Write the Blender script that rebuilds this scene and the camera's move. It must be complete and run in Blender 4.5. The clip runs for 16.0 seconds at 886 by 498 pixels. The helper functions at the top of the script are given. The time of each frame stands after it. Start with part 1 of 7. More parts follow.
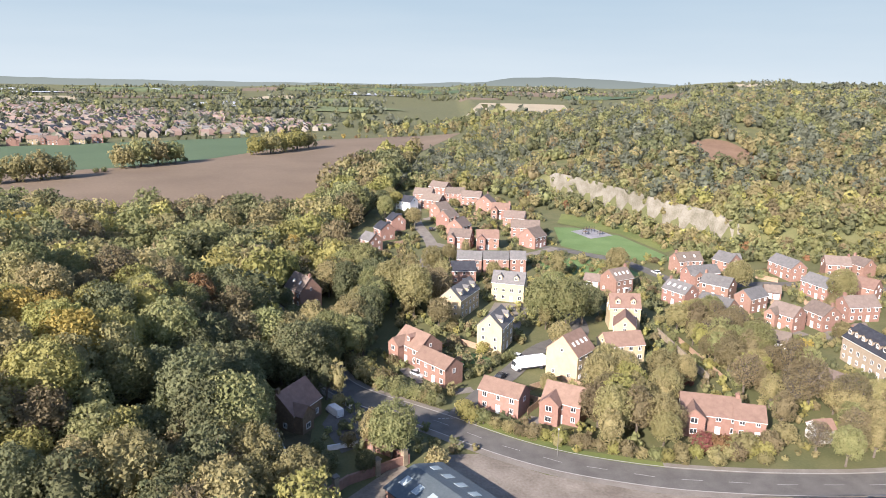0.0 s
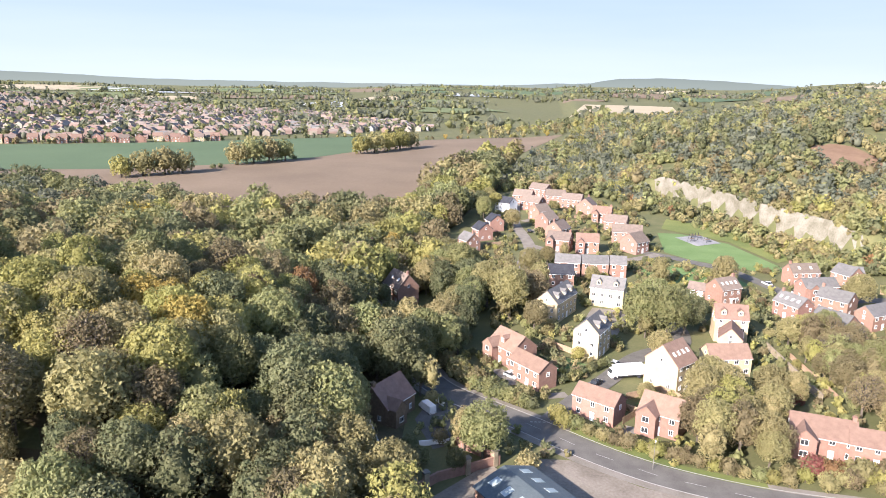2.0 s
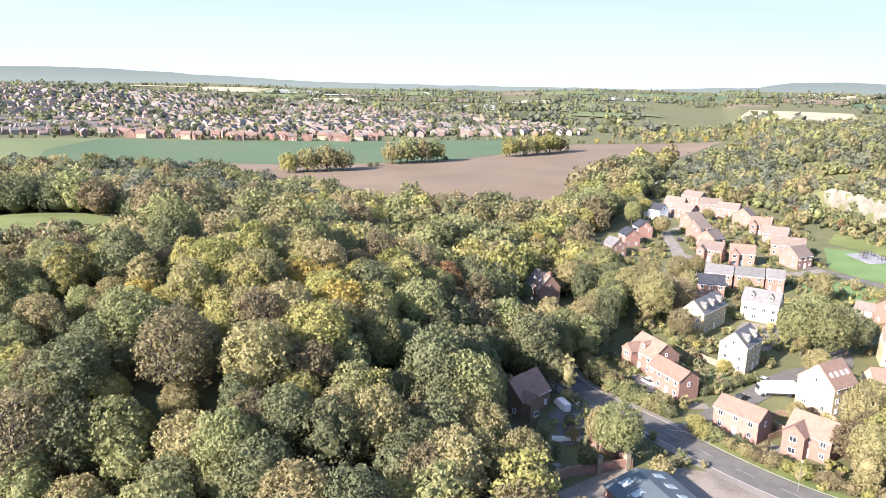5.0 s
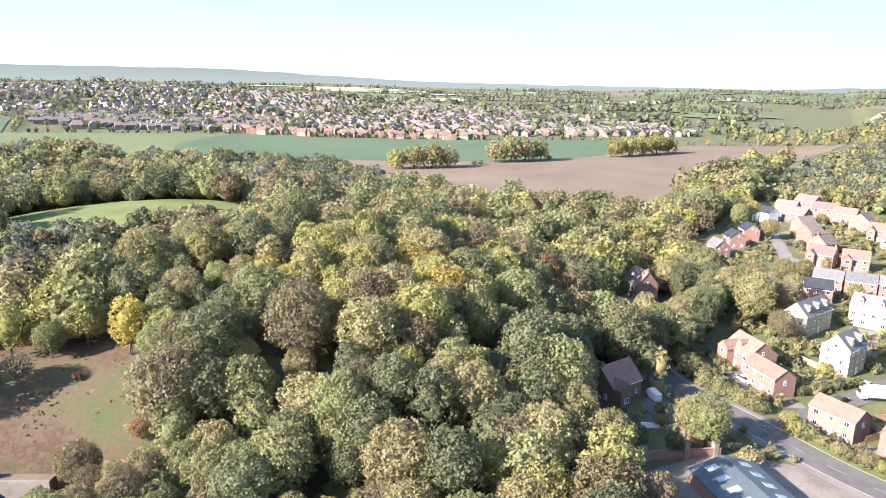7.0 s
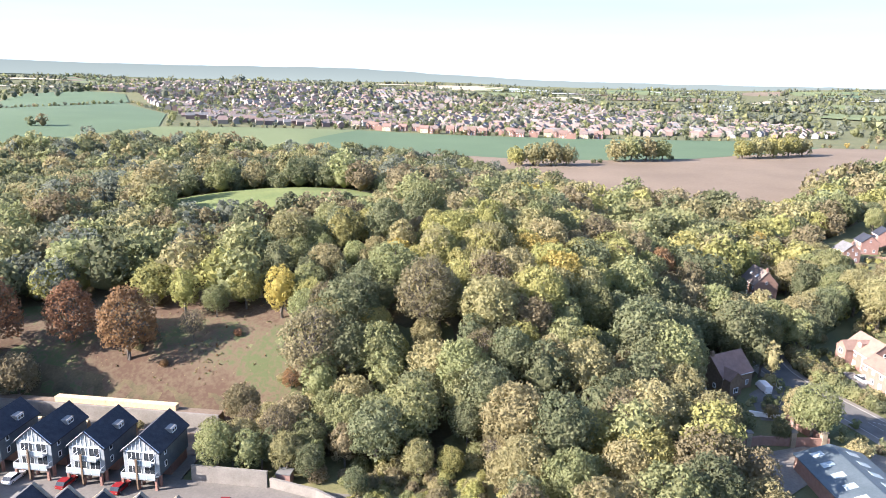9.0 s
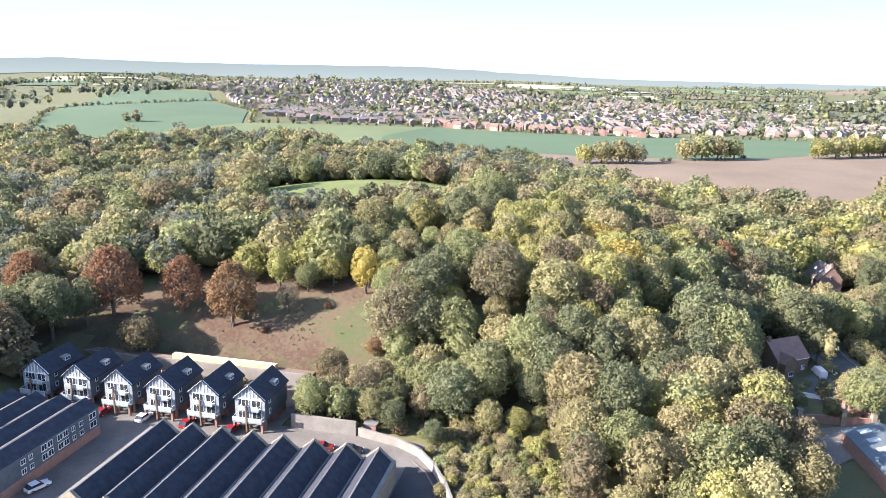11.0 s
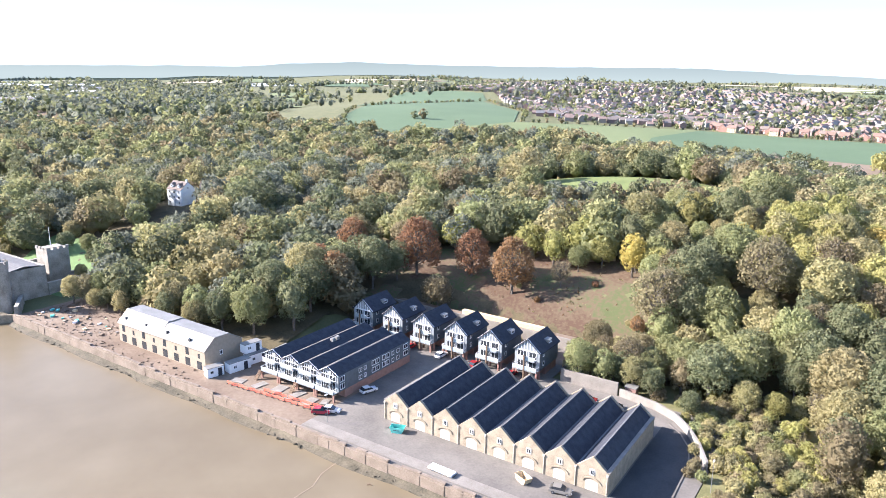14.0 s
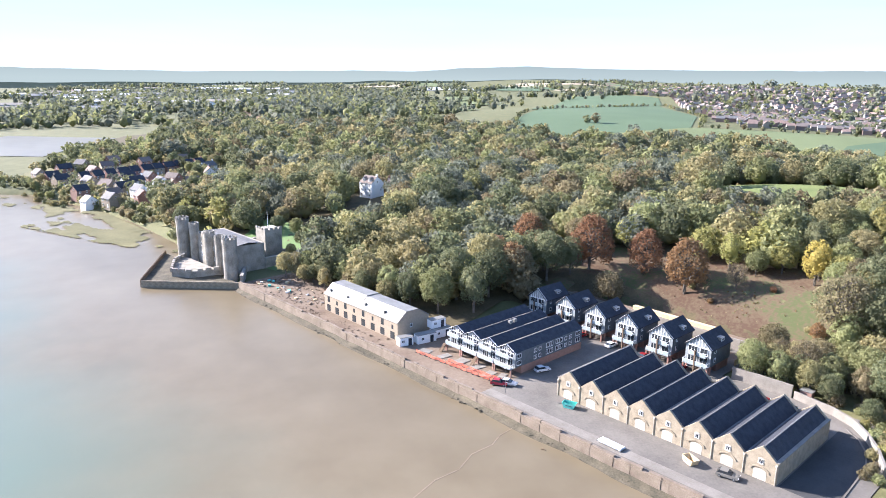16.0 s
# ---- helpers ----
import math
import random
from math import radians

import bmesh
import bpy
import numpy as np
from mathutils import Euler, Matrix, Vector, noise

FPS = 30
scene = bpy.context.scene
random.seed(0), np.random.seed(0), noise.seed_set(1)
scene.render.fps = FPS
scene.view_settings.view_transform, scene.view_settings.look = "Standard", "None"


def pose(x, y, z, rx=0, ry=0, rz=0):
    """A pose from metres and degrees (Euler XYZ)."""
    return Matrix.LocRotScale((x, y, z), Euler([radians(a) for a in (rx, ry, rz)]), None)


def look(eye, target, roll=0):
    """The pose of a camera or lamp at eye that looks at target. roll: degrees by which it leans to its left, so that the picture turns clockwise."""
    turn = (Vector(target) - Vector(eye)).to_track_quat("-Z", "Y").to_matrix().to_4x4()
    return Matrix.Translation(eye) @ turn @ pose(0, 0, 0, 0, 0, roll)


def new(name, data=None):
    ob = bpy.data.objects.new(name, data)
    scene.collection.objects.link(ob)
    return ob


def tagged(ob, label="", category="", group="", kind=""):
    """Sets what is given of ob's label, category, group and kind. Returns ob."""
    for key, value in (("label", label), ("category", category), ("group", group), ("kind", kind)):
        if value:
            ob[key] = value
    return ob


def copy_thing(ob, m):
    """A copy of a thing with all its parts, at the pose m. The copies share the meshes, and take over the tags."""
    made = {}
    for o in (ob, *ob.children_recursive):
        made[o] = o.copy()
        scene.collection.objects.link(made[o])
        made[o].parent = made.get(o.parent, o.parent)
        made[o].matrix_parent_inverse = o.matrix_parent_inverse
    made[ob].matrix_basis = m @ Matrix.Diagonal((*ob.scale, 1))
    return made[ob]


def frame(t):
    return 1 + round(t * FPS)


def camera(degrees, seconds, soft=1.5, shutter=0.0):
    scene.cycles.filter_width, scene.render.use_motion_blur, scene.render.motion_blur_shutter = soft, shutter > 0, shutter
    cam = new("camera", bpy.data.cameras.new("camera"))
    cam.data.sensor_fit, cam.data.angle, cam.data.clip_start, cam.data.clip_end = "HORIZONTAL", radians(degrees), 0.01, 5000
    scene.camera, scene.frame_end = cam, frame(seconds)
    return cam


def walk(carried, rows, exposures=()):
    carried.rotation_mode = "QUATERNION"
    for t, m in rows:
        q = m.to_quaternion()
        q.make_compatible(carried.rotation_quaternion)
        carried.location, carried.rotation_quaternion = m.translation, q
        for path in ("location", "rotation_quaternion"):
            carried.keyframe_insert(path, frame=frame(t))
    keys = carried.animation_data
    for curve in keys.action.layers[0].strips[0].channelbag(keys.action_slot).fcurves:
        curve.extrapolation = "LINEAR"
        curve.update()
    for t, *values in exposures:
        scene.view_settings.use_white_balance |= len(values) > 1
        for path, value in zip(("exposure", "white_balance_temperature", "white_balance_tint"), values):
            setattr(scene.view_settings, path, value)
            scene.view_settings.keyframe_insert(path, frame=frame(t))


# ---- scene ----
cam = camera(64.91, 16.0, 0.9)


def aim(x, y, z, yaw, pitch, roll):
    """Camera pose: yaw to the left of +y, pitch upwards, roll about the view axis, degrees."""
    return pose(x, y, z, 90 + pitch, 0, yaw) @ pose(0, 0, 0, 0, 0, roll)


PATH = [
    (0.0, aim(0.00, 0.00, 77.46, -0.00, -13.54, 0.93)),
    (0.5, aim(-0.06, 0.05, 77.35, 1.94, -13.57, 0.95)),
    (1.0, aim(0.03, -0.07, 77.42, 4.03, -13.58, 0.95)),
    (1.5, aim(0.16, -0.10, 77.35, 6.14, -13.58, 0.92)),
    (2.0, aim(0.05, -0.03, 77.25, 8.25, -13.57, 0.93)),
    (2.5, aim(0.15, -0.21, 77.20, 10.43, -13.55, 0.91)),
    (3.0, aim(-0.07, -0.44, 77.10, 12.50, -13.52, 1.02)),
    (3.5, aim(0.13, -0.60, 77.02, 14.53, -13.36, 1.02)),
    (4.0, aim(0.42, -1.63, 77.03, 16.47, -13.38, 1.02)),
    (6.5, aim(4.63, -11.92, 76.88, 26.74, -13.59, 1.07)),
    (7.0, aim(5.94, -14.77, 76.83, 28.92, -13.64, 1.05)),
    (7.5, aim(7.38, -17.76, 76.88, 31.14, -13.71, 1.07)),
    (8.0, aim(8.92, -20.82, 76.81, 33.51, -13.77, 1.05)),
    (8.5, aim(10.63, -24.27, 76.72, 36.02, -13.83, 1.06)),
    (9.0, aim(12.38, -27.66, 76.65, 38.53, -13.88, 1.05)),
    (11.5, aim(23.65, -44.74, 76.72, 46.30, -14.15, 1.04)),
    (12.0, aim(25.63, -48.27, 76.68, 49.77, -14.21, 1.07)),
    (12.5, aim(28.18, -51.19, 76.50, 54.28, -14.20, 0.93)),
    (13.0, aim(30.86, -54.04, 76.35, 58.22, -14.21, 0.82)),
    (13.5, aim(33.66, -57.07, 76.39, 61.62, -14.23, 0.86)),
    (14.0, aim(36.62, -59.78, 76.27, 65.11, -14.22, 0.77)),
    (14.5, aim(39.65, -62.59, 76.21, 68.47, -14.19, 0.77)),
    (15.0, aim(42.76, -65.06, 76.13, 71.86, -14.15, 0.74)),
    (15.5, aim(46.11, -67.38, 76.11, 75.25, -14.10, 0.68)),
    (16.0, aim(49.41, -69.40, 76.14, 78.67, -14.04, 0.61)),
]
walk(cam, PATH, [(0.0, 1.25, 6330, 18.5), (1.5, 1.48, 6300, 18.5), (3.5, 1.7, 6230, 18.5), (7.0, 1.9, 6080, 18.5), (9.0, 1.99, 6000, 18.5), (12.5, 2.06, 5950, 19), (14.0, 2.11, 5900, 19), (16.0, 1.94, 5800, 18)])


# ---- world and sun ----
SUN_AZ = (-0.545, -0.838)
SUN_EL = radians(26)
world = bpy.data.worlds.new("sky")
scene.world = world
world.use_nodes = True
wn = world.node_tree.nodes
sky = wn.new("ShaderNodeTexSky")
sky.sky_type = "NISHITA"
sky.sun_disc = False
sky.sun_elevation = SUN_EL
sky.sun_rotation = math.atan2(SUN_AZ[0], SUN_AZ[1])
sky.air_density, sky.dust_density, sky.ozone_density = 1.0, 1.1, 2.5
wn["Background"].inputs[1].default_value = 0.105
world.node_tree.links.new(sky.outputs[0], wn["Background"].inputs[0])
sun = new("sun", bpy.data.lights.new("sun", "SUN"))
sun.data.energy, sun.data.angle, sun.data.color = 5.0, radians(0.6), (1.0, 0.91, 0.78)
sun.matrix_world = look((SUN_AZ[0] * 100, SUN_AZ[1] * 100, math.tan(SUN_EL) * 100), (0, 0, 0))


# ---- materials ----
def material(name, a, b, rough=0.8, scale=1.0, bump=0.2, c=None, fine=8.0, metal=0.0, per_object=0.0, spec=0.3):
    """Two-scale noise between the colours a and b, with stains of c, grain and fine relief."""
    m = bpy.data.materials.new(name)
    m.use_nodes = True
    n, l = m.node_tree.nodes, m.node_tree.links
    p = n["Principled BSDF"]
    co = n.new("ShaderNodeTexCoord")
    big = n.new("ShaderNodeTexNoise")
    big.inputs["Scale"].default_value, big.inputs["Detail"].default_value = scale, 6
    small = n.new("ShaderNodeTexNoise")
    small.inputs["Scale"].default_value, small.inputs["Detail"].default_value = scale * fine, 3
    for t in (big, small):
        l.new(co.outputs["Object"], t.inputs["Vector"])
    ramp = n.new("ShaderNodeValToRGB")
    ramp.color_ramp.elements[0].position, ramp.color_ramp.elements[1].position = 0.35, 0.65
    ramp.color_ramp.elements[0].color, ramp.color_ramp.elements[1].color = (*a, 1), (*b, 1)
    if c:
        e = ramp.color_ramp.elements.new(0.74)
        e.color = (*c, 1)
    mix = n.new("ShaderNodeMath")
    mix.operation = "MULTIPLY_ADD"
    mix.inputs[1].default_value, mix.inputs[2].default_value = 0.35, 0.0
    l.new(small.outputs[0], mix.inputs[0])
    add = n.new("ShaderNodeMath")
    add.operation = "MULTIPLY_ADD"
    add.inputs[1].default_value = 0.65
    l.new(big.outputs[0], add.inputs[0])
    l.new(mix.outputs[0], add.inputs[2])
    l.new(add.outputs[0], ramp.inputs[0])
    out = ramp.outputs[0]
    if per_object:
        info = n.new("ShaderNodeObjectInfo")
        hsv = n.new("ShaderNodeHueSaturation")
        r1 = n.new("ShaderNodeMapRange")
        r1.inputs[3].default_value, r1.inputs[4].default_value = 1 - per_object, 1 + per_object
        r2 = n.new("ShaderNodeMapRange")
        r2.inputs[3].default_value, r2.inputs[4].default_value = 0.5 - per_object * 0.05, 0.5 + per_object * 0.05
        inv = n.new("ShaderNodeMath")
        inv.operation = "FRACT"
        mul = n.new("ShaderNodeMath")
        mul.operation = "MULTIPLY"
        mul.inputs[1].default_value = 7.31
        tone = n.new("ShaderNodeAttribute")
        tone.attribute_name = "tone"
        both = n.new("ShaderNodeMath")
        l.new(info.outputs["Random"], both.inputs[0])
        l.new(tone.outputs["Fac"], both.inputs[1])
        wrap = n.new("ShaderNodeMath")
        wrap.operation = "FRACT"
        l.new(both.outputs[0], wrap.inputs[0])
        l.new(wrap.outputs[0], r1.inputs[0])
        l.new(wrap.outputs[0], mul.inputs[0])
        l.new(mul.outputs[0], inv.inputs[0])
        l.new(inv.outputs[0], r2.inputs[0])
        l.new(r1.outputs[0], hsv.inputs["Value"])
        l.new(r2.outputs[0], hsv.inputs["Hue"])
        l.new(out, hsv.inputs["Color"])
        out = hsv.outputs[0]
    l.new(out, p.inputs["Base Color"])
    p.inputs["Roughness"].default_value, p.inputs["Metallic"].default_value = rough, metal
    p.inputs["Specular IOR Level"].default_value = spec
    if bump:
        bp = n.new("ShaderNodeBump")
        bp.inputs["Strength"].default_value, bp.inputs["Distance"].default_value = bump, 0.1
        l.new(small.outputs[0], bp.inputs["Height"])
        l.new(bp.outputs[0], p.inputs["Normal"])
    return m


def foliage(name, a, b):
    m = material(name, a, b, 0.75, 0.35, 0.0, fine=5.0, per_object=0.2, spec=0.12)
    n, l = m.node_tree.nodes, m.node_tree.links
    p = n["Principled BSDF"]
    tr = n.new("ShaderNodeBsdfTranslucent")
    mx = n.new("ShaderNodeMixShader")
    mx.inputs[0].default_value = 0.46
    src = p.inputs["Base Color"].links[0].from_socket
    l.new(src, tr.inputs["Color"])
    l.new(p.outputs[0], mx.inputs[1])
    l.new(tr.outputs[0], mx.inputs[2])
    l.new(mx.outputs[0], n["Material Output"].inputs["Surface"])
    return m


LEAF = {
    "olive": foliage("leaf_olive", (0.251, 0.227, 0.111), (0.370, 0.328, 0.168)),
    "green": foliage("leaf_green", (0.196, 0.213, 0.096), (0.316, 0.311, 0.148)),
    "dark": foliage("leaf_dark", (0.125, 0.142, 0.074), (0.210, 0.212, 0.116)),
    "brown": foliage("leaf_brown", (0.196, 0.167, 0.095), (0.276, 0.231, 0.133)),
    "lime": foliage("leaf_lime", (0.284, 0.272, 0.097), (0.380, 0.356, 0.140)),
    "yellow": foliage("leaf_yellow", (0.340, 0.265, 0.078), (0.430, 0.345, 0.112)),
    "rust": foliage("leaf_rust", (0.225, 0.128, 0.066), (0.310, 0.185, 0.100)),
    "red": foliage("leaf_red", (0.230, 0.090, 0.077), (0.310, 0.140, 0.112)),
    # greyed green, with the haze of distance put into the leaf colour
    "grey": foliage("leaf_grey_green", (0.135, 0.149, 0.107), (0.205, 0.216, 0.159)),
}
BARK = material("bark", (0.09, 0.075, 0.06), (0.18, 0.155, 0.125), 0.9, 2.0, 0.5)
GRASS = material("grass", (0.09, 0.1, 0.042), (0.14, 0.135, 0.062), 0.95, 0.12, 0.4, c=(0.13, 0.115, 0.066), fine=14)
LAWN = material("lawn", (0.1, 0.165, 0.055), (0.14, 0.21, 0.08), 0.95, 0.1, 0.3, fine=20)
MEADOW = material("meadow_grass", (0.1, 0.13, 0.04), (0.17, 0.19, 0.06), 0.95, 0.06, 0.3, fine=18)
ASPHALT = material("asphalt", (0.1, 0.094, 0.085), (0.152, 0.143, 0.13), 0.9, 0.3, 0.2, fine=20)
YARD = material("yard_tarmac", (0.115, 0.104, 0.09), (0.178, 0.161, 0.139), 0.9, 0.15, 0.2, fine=14)
EARTH = material("bare_earth", (0.155, 0.085, 0.05), (0.13, 0.105, 0.05), 0.95, 0.075, 0.5, c=(0.2, 0.145, 0.095), fine=9)
STONE = material("ragstone", (0.215, 0.178, 0.125), (0.345, 0.292, 0.215), 0.9, 0.7, 0.4, fine=6)
GREYSTONE = material("castle_stone", (0.19, 0.172, 0.142), (0.38, 0.35, 0.3), 0.9, 0.35, 0.4, c=(0.12, 0.12, 0.11), fine=9)
CONCRETE = material("concrete", (0.175, 0.158, 0.135), (0.25, 0.228, 0.198), 0.85, 0.4, 0.2, fine=9)
REDBRICK = material("red_brick", (0.225, 0.132, 0.103), (0.285, 0.175, 0.138), 0.85, 1.2, 0.2, fine=9, per_object=0.12)
BUFFBRICK = material("buff_brick", (0.28, 0.226, 0.166), (0.345, 0.286, 0.215), 0.85, 1.2, 0.2, fine=9)
CREAM = material("cream_render", (0.4, 0.325, 0.205), (0.46, 0.385, 0.255), 0.8, 0.6, 0.1, fine=9)
WHITE = material("white_paint", (0.74, 0.74, 0.73), (0.82, 0.82, 0.81), 0.5, 1.0, 0.05)
SLATE = material("slate", (0.028, 0.03, 0.038), (0.052, 0.055, 0.066), 0.65, 0.8, 0.3, fine=7, spec=0.2)
GREYTILE = material("grey_tile", (0.11, 0.108, 0.107), (0.165, 0.16, 0.156), 0.7, 0.9, 0.3, fine=7, per_object=0.15)
REDTILE = material("red_tile", (0.17, 0.11, 0.086), (0.232, 0.152, 0.12), 0.8, 0.9, 0.3, fine=7, per_object=0.15)
BROWNTILE = material("brown_tile", (0.135, 0.108, 0.092), (0.195, 0.155, 0.13), 0.8, 0.9, 0.3, fine=7, per_object=0.15)
BLUECLAD = material("blue_grey_cladding", (0.075, 0.09, 0.1), (0.11, 0.128, 0.14), 0.6, 0.8, 0.2)
PALECLAD = material("pale_grey_cladding", (0.22, 0.24, 0.245), (0.29, 0.31, 0.315), 0.6, 0.8, 0.1)
ZINC = material("pale_metal_roof", (0.205, 0.2, 0.185), (0.275, 0.268, 0.25), 0.55, 0.4, 0.1, metal=0.3)
TIMBER = material("pale_timber", (0.5, 0.38, 0.22), (0.62, 0.49, 0.31), 0.8, 1.5, 0.2)
DARKWOOD = material("dark_timber", (0.13, 0.09, 0.06), (0.2, 0.14, 0.09), 0.85, 1.5, 0.3)
GLASS = material("window_glass", (0.025, 0.03, 0.035), (0.05, 0.055, 0.06), 0.06, 0.5, 0.0, spec=0.6)
PALEDOOR = material("pale_boarding", (0.38, 0.345, 0.285), (0.46, 0.425, 0.36), 0.7, 1.0, 0.1)
CHALK = material("chalk", (0.125, 0.115, 0.083), (0.235, 0.222, 0.187), 0.95, 0.2, 0.6, c=(0.13, 0.125, 0.07), fine=7)


# ---- building helpers ----
def link(name, mesh, parent=None, m=None, label=""):
    ob = new(name, mesh)
    if parent is not None:
        ob.parent = parent
    if m is not None:
        ob.matrix_local = m
    if label:
        ob["label"] = label
    return ob


def mesh_of(name, verts, faces, mats, index=None, smooth=False):
    me = bpy.data.meshes.new(name)
    me.from_pydata(verts, [], faces)
    for m in mats if isinstance(mats, (list, tuple)) else [mats]:
        me.materials.append(m)
    if index is not None:
        me.polygons.foreach_set("material_index", index)
    if smooth:
        me.polygons.foreach_set("use_smooth", [True] * len(faces))
    me.update()
    return me


def part(name, bm, mat, parent=None, label="", m=None):
    me = bpy.data.meshes.new(name)
    bmesh.ops.recalc_face_normals(bm, faces=bm.faces)
    bm.to_mesh(me)
    bm.free()
    me.materials.append(mat)
    return link(name, me, parent, m, label)


def box(bm, x0, y0, z0, x1, y1, z1, m=None):
    v = [bm.verts.new(p) for p in ((x0, y0, z0), (x1, y0, z0), (x1, y1, z0), (x0, y1, z0), (x0, y0, z1), (x1, y0, z1), (x1, y1, z1), (x0, y1, z1))]
    for f in ((0, 3, 2, 1), (4, 5, 6, 7), (0, 1, 5, 4), (1, 2, 6, 5), (2, 3, 7, 6), (3, 0, 4, 7)):
        bm.faces.new([v[i] for i in f])
    if m is not None:
        bmesh.ops.transform(bm, matrix=m, verts=v)
    return v


def prism(bm, outline, y0, y1, m=None):
    """A solid with the outline (x, z) between the depths y0 and y1."""
    a = [bm.verts.new((x, y0, z)) for x, z in outline]
    b = [bm.verts.new((x, y1, z)) for x, z in outline]
    bm.faces.new(a)
    bm.faces.new(b[::-1])
    for i in range(len(a)):
        j = (i + 1) % len(a)
        bm.faces.new((a[j], a[i], b[i], b[j]))
    if m is not None:
        bmesh.ops.transform(bm, matrix=m, verts=a + b)
    return a + b


def tube(bm, points, radii, sides=6):
    rings = []
    for i, (p, r) in enumerate(zip(points, radii)):
        p = Vector(p)
        q = Vector(points[min(i + 1, len(points) - 1)]) - Vector(points[max(i - 1, 0)])
        t = q.to_track_quat("Z", "Y").to_matrix()
        rings.append([bm.verts.new(p + t @ Vector((math.cos(a) * r, math.sin(a) * r, 0))) for a in [2 * math.pi * k / sides for k in range(sides)]])
    for a, b in zip(rings, rings[1:]):
        for k in range(sides):
            bm.faces.new((a[k], a[(k + 1) % sides], b[(k + 1) % sides], b[k]))
    bm.faces.new(rings[0][::-1])
    bm.faces.new(rings[-1])


# ---- ground ----
QUAY = Matrix.Translation((-51.1, 14.3, 0)) @ Matrix(((-0.852, -0.524, 0, 0), (-0.524, 0.852, 0, 0), (0, 0, 1, 0), (0, 0, 0, 1)))


def quay_sd(x, y):
    """Along the river wall towards the castle, and inland from the storehouse front."""
    return (x + 51.1) * -0.852 + (y - 14.3) * -0.524, (x + 51.1) * -0.524 + (y - 14.3) * 0.852


def step(a, b, x):
    t = np.clip((x - a) / (b - a), 0, 1)
    return t * t * (3 - 2 * t)


def hump(x, y, cx, cy, rx, ry):
    return np.exp(-(((x - cx) / rx) ** 2) - ((y - cy) / ry) ** 2)


def cliff_line(x):
    return np.interp(x, [-120, 40, 70, 92, 105, 120, 132, 160, 420], [500, 462, 425, 380, 347, 320, 298, 292, 330])


def height(x, y):
    x, y = np.asarray(x, float), np.asarray(y, float)
    s, d = quay_sd(x, y)
    low = 1 - 0.9 * step(-72, -34, x)
    z = 3.0 + 26 * hump(x, y, -205, 155, 115, 105) * low + 9 * hump(x, y, -85, 125, 55, 60) * low + 11 * hump(x, y, -330, -5, 120, 90)
    z = z + 7 * step(165, 460, y) + 5 * step(-650, -450, -np.abs(y)) * step(-420, -700, x)
    e = y - cliff_line(x)
    rise = np.interp(np.degrees(np.arctan2(x, y)), [-2, 2, 5.4, 11.7, 18.7, 32], [0, 7, 14, 22, 35, 47])
    z = z + 11 * step(0, 9, e) * step(30, 75, x) + rise * step(-25, 330, e) * step(-60, 60, y - 300) * (1 - step(400, 800, e) * step(-22, -12, -np.degrees(np.arctan2(x, y))))
    z = z + 46 * hump(x, y, -1350, 1000, 620, 430) + 14 * hump(x, y, -900, 260, 320, 220)
    r, th = np.hypot(x, y), np.arctan2(y, x)
    ridge = 0.62 + 0.2 * np.sin(5 * th + 0.7) + 0.16 * np.sin(11 * th + 2.0) + 0.08 * np.sin(23 * th)
    z = z + 42 * ridge * step(1700, 4300, r) * (0.45 + 0.55 * step(-0.99, -0.88, -np.cos(th + 2.75))) + 5 * np.sin(x / 170) * np.sin(y / 140) * step(650, 1300, r)
    # the depot is cut level into the slope
    flat = np.interp(s, [-30, -12, 60, 92, 100, 145, 190], [40, 62, 60, 56, 12, 10, 4])
    out = np.maximum(np.maximum(d - flat, (-13 - s) * 0.9), (s - 240) * 0.5)
    z = 2.2 + (z - 2.2) * step(0, 26, out)
    bank = np.interp(s, [-600, 248, 258, 325, 368, 450, 470, 600, 900, 3000], [-13.5, -13.5, -5, -3, -6, -18, -40, -120, -200, -500])
    return np.where(d < bank + 6, np.minimum(z, -3 + 5 * step(-3, 6, d - bank)), z)


def z_at(x, y):
    return float(height(x, y))


def axis_steps(lo, hi, fine, far):
    a = list(np.arange(lo, hi + 0.1, fine))
    k = fine
    while a[-1] < far:
        k *= 1.1
        a.append(a[-1] + k)
    k = fine
    while a[0] > -far:
        k *= 1.1
        a.insert(0, a[0] - k)
    return np.array(a)


def ground_sheet():
    xs, ys = axis_steps(-440, 200, 5, 4700), axis_steps(-180, 440, 5, 4700)
    gx, gy = np.meshgrid(xs, ys)
    gz = height(gx, gy)
    v = np.stack([gx, gy, gz], -1).reshape(-1, 3)
    nx = len(xs)
    i = (np.arange(len(ys) - 1)[:, None] * nx + np.arange(nx - 1)[None]).ravel()
    f = np.stack([i, i + 1, i + nx + 1, i + nx], -1)
    me = mesh_of("ground", v.tolist(), f.tolist(), GRASS, smooth=True)
    return tagged(new("ground", me), "rough autumn grassland of rolling river valley", "ground", kind="structure")


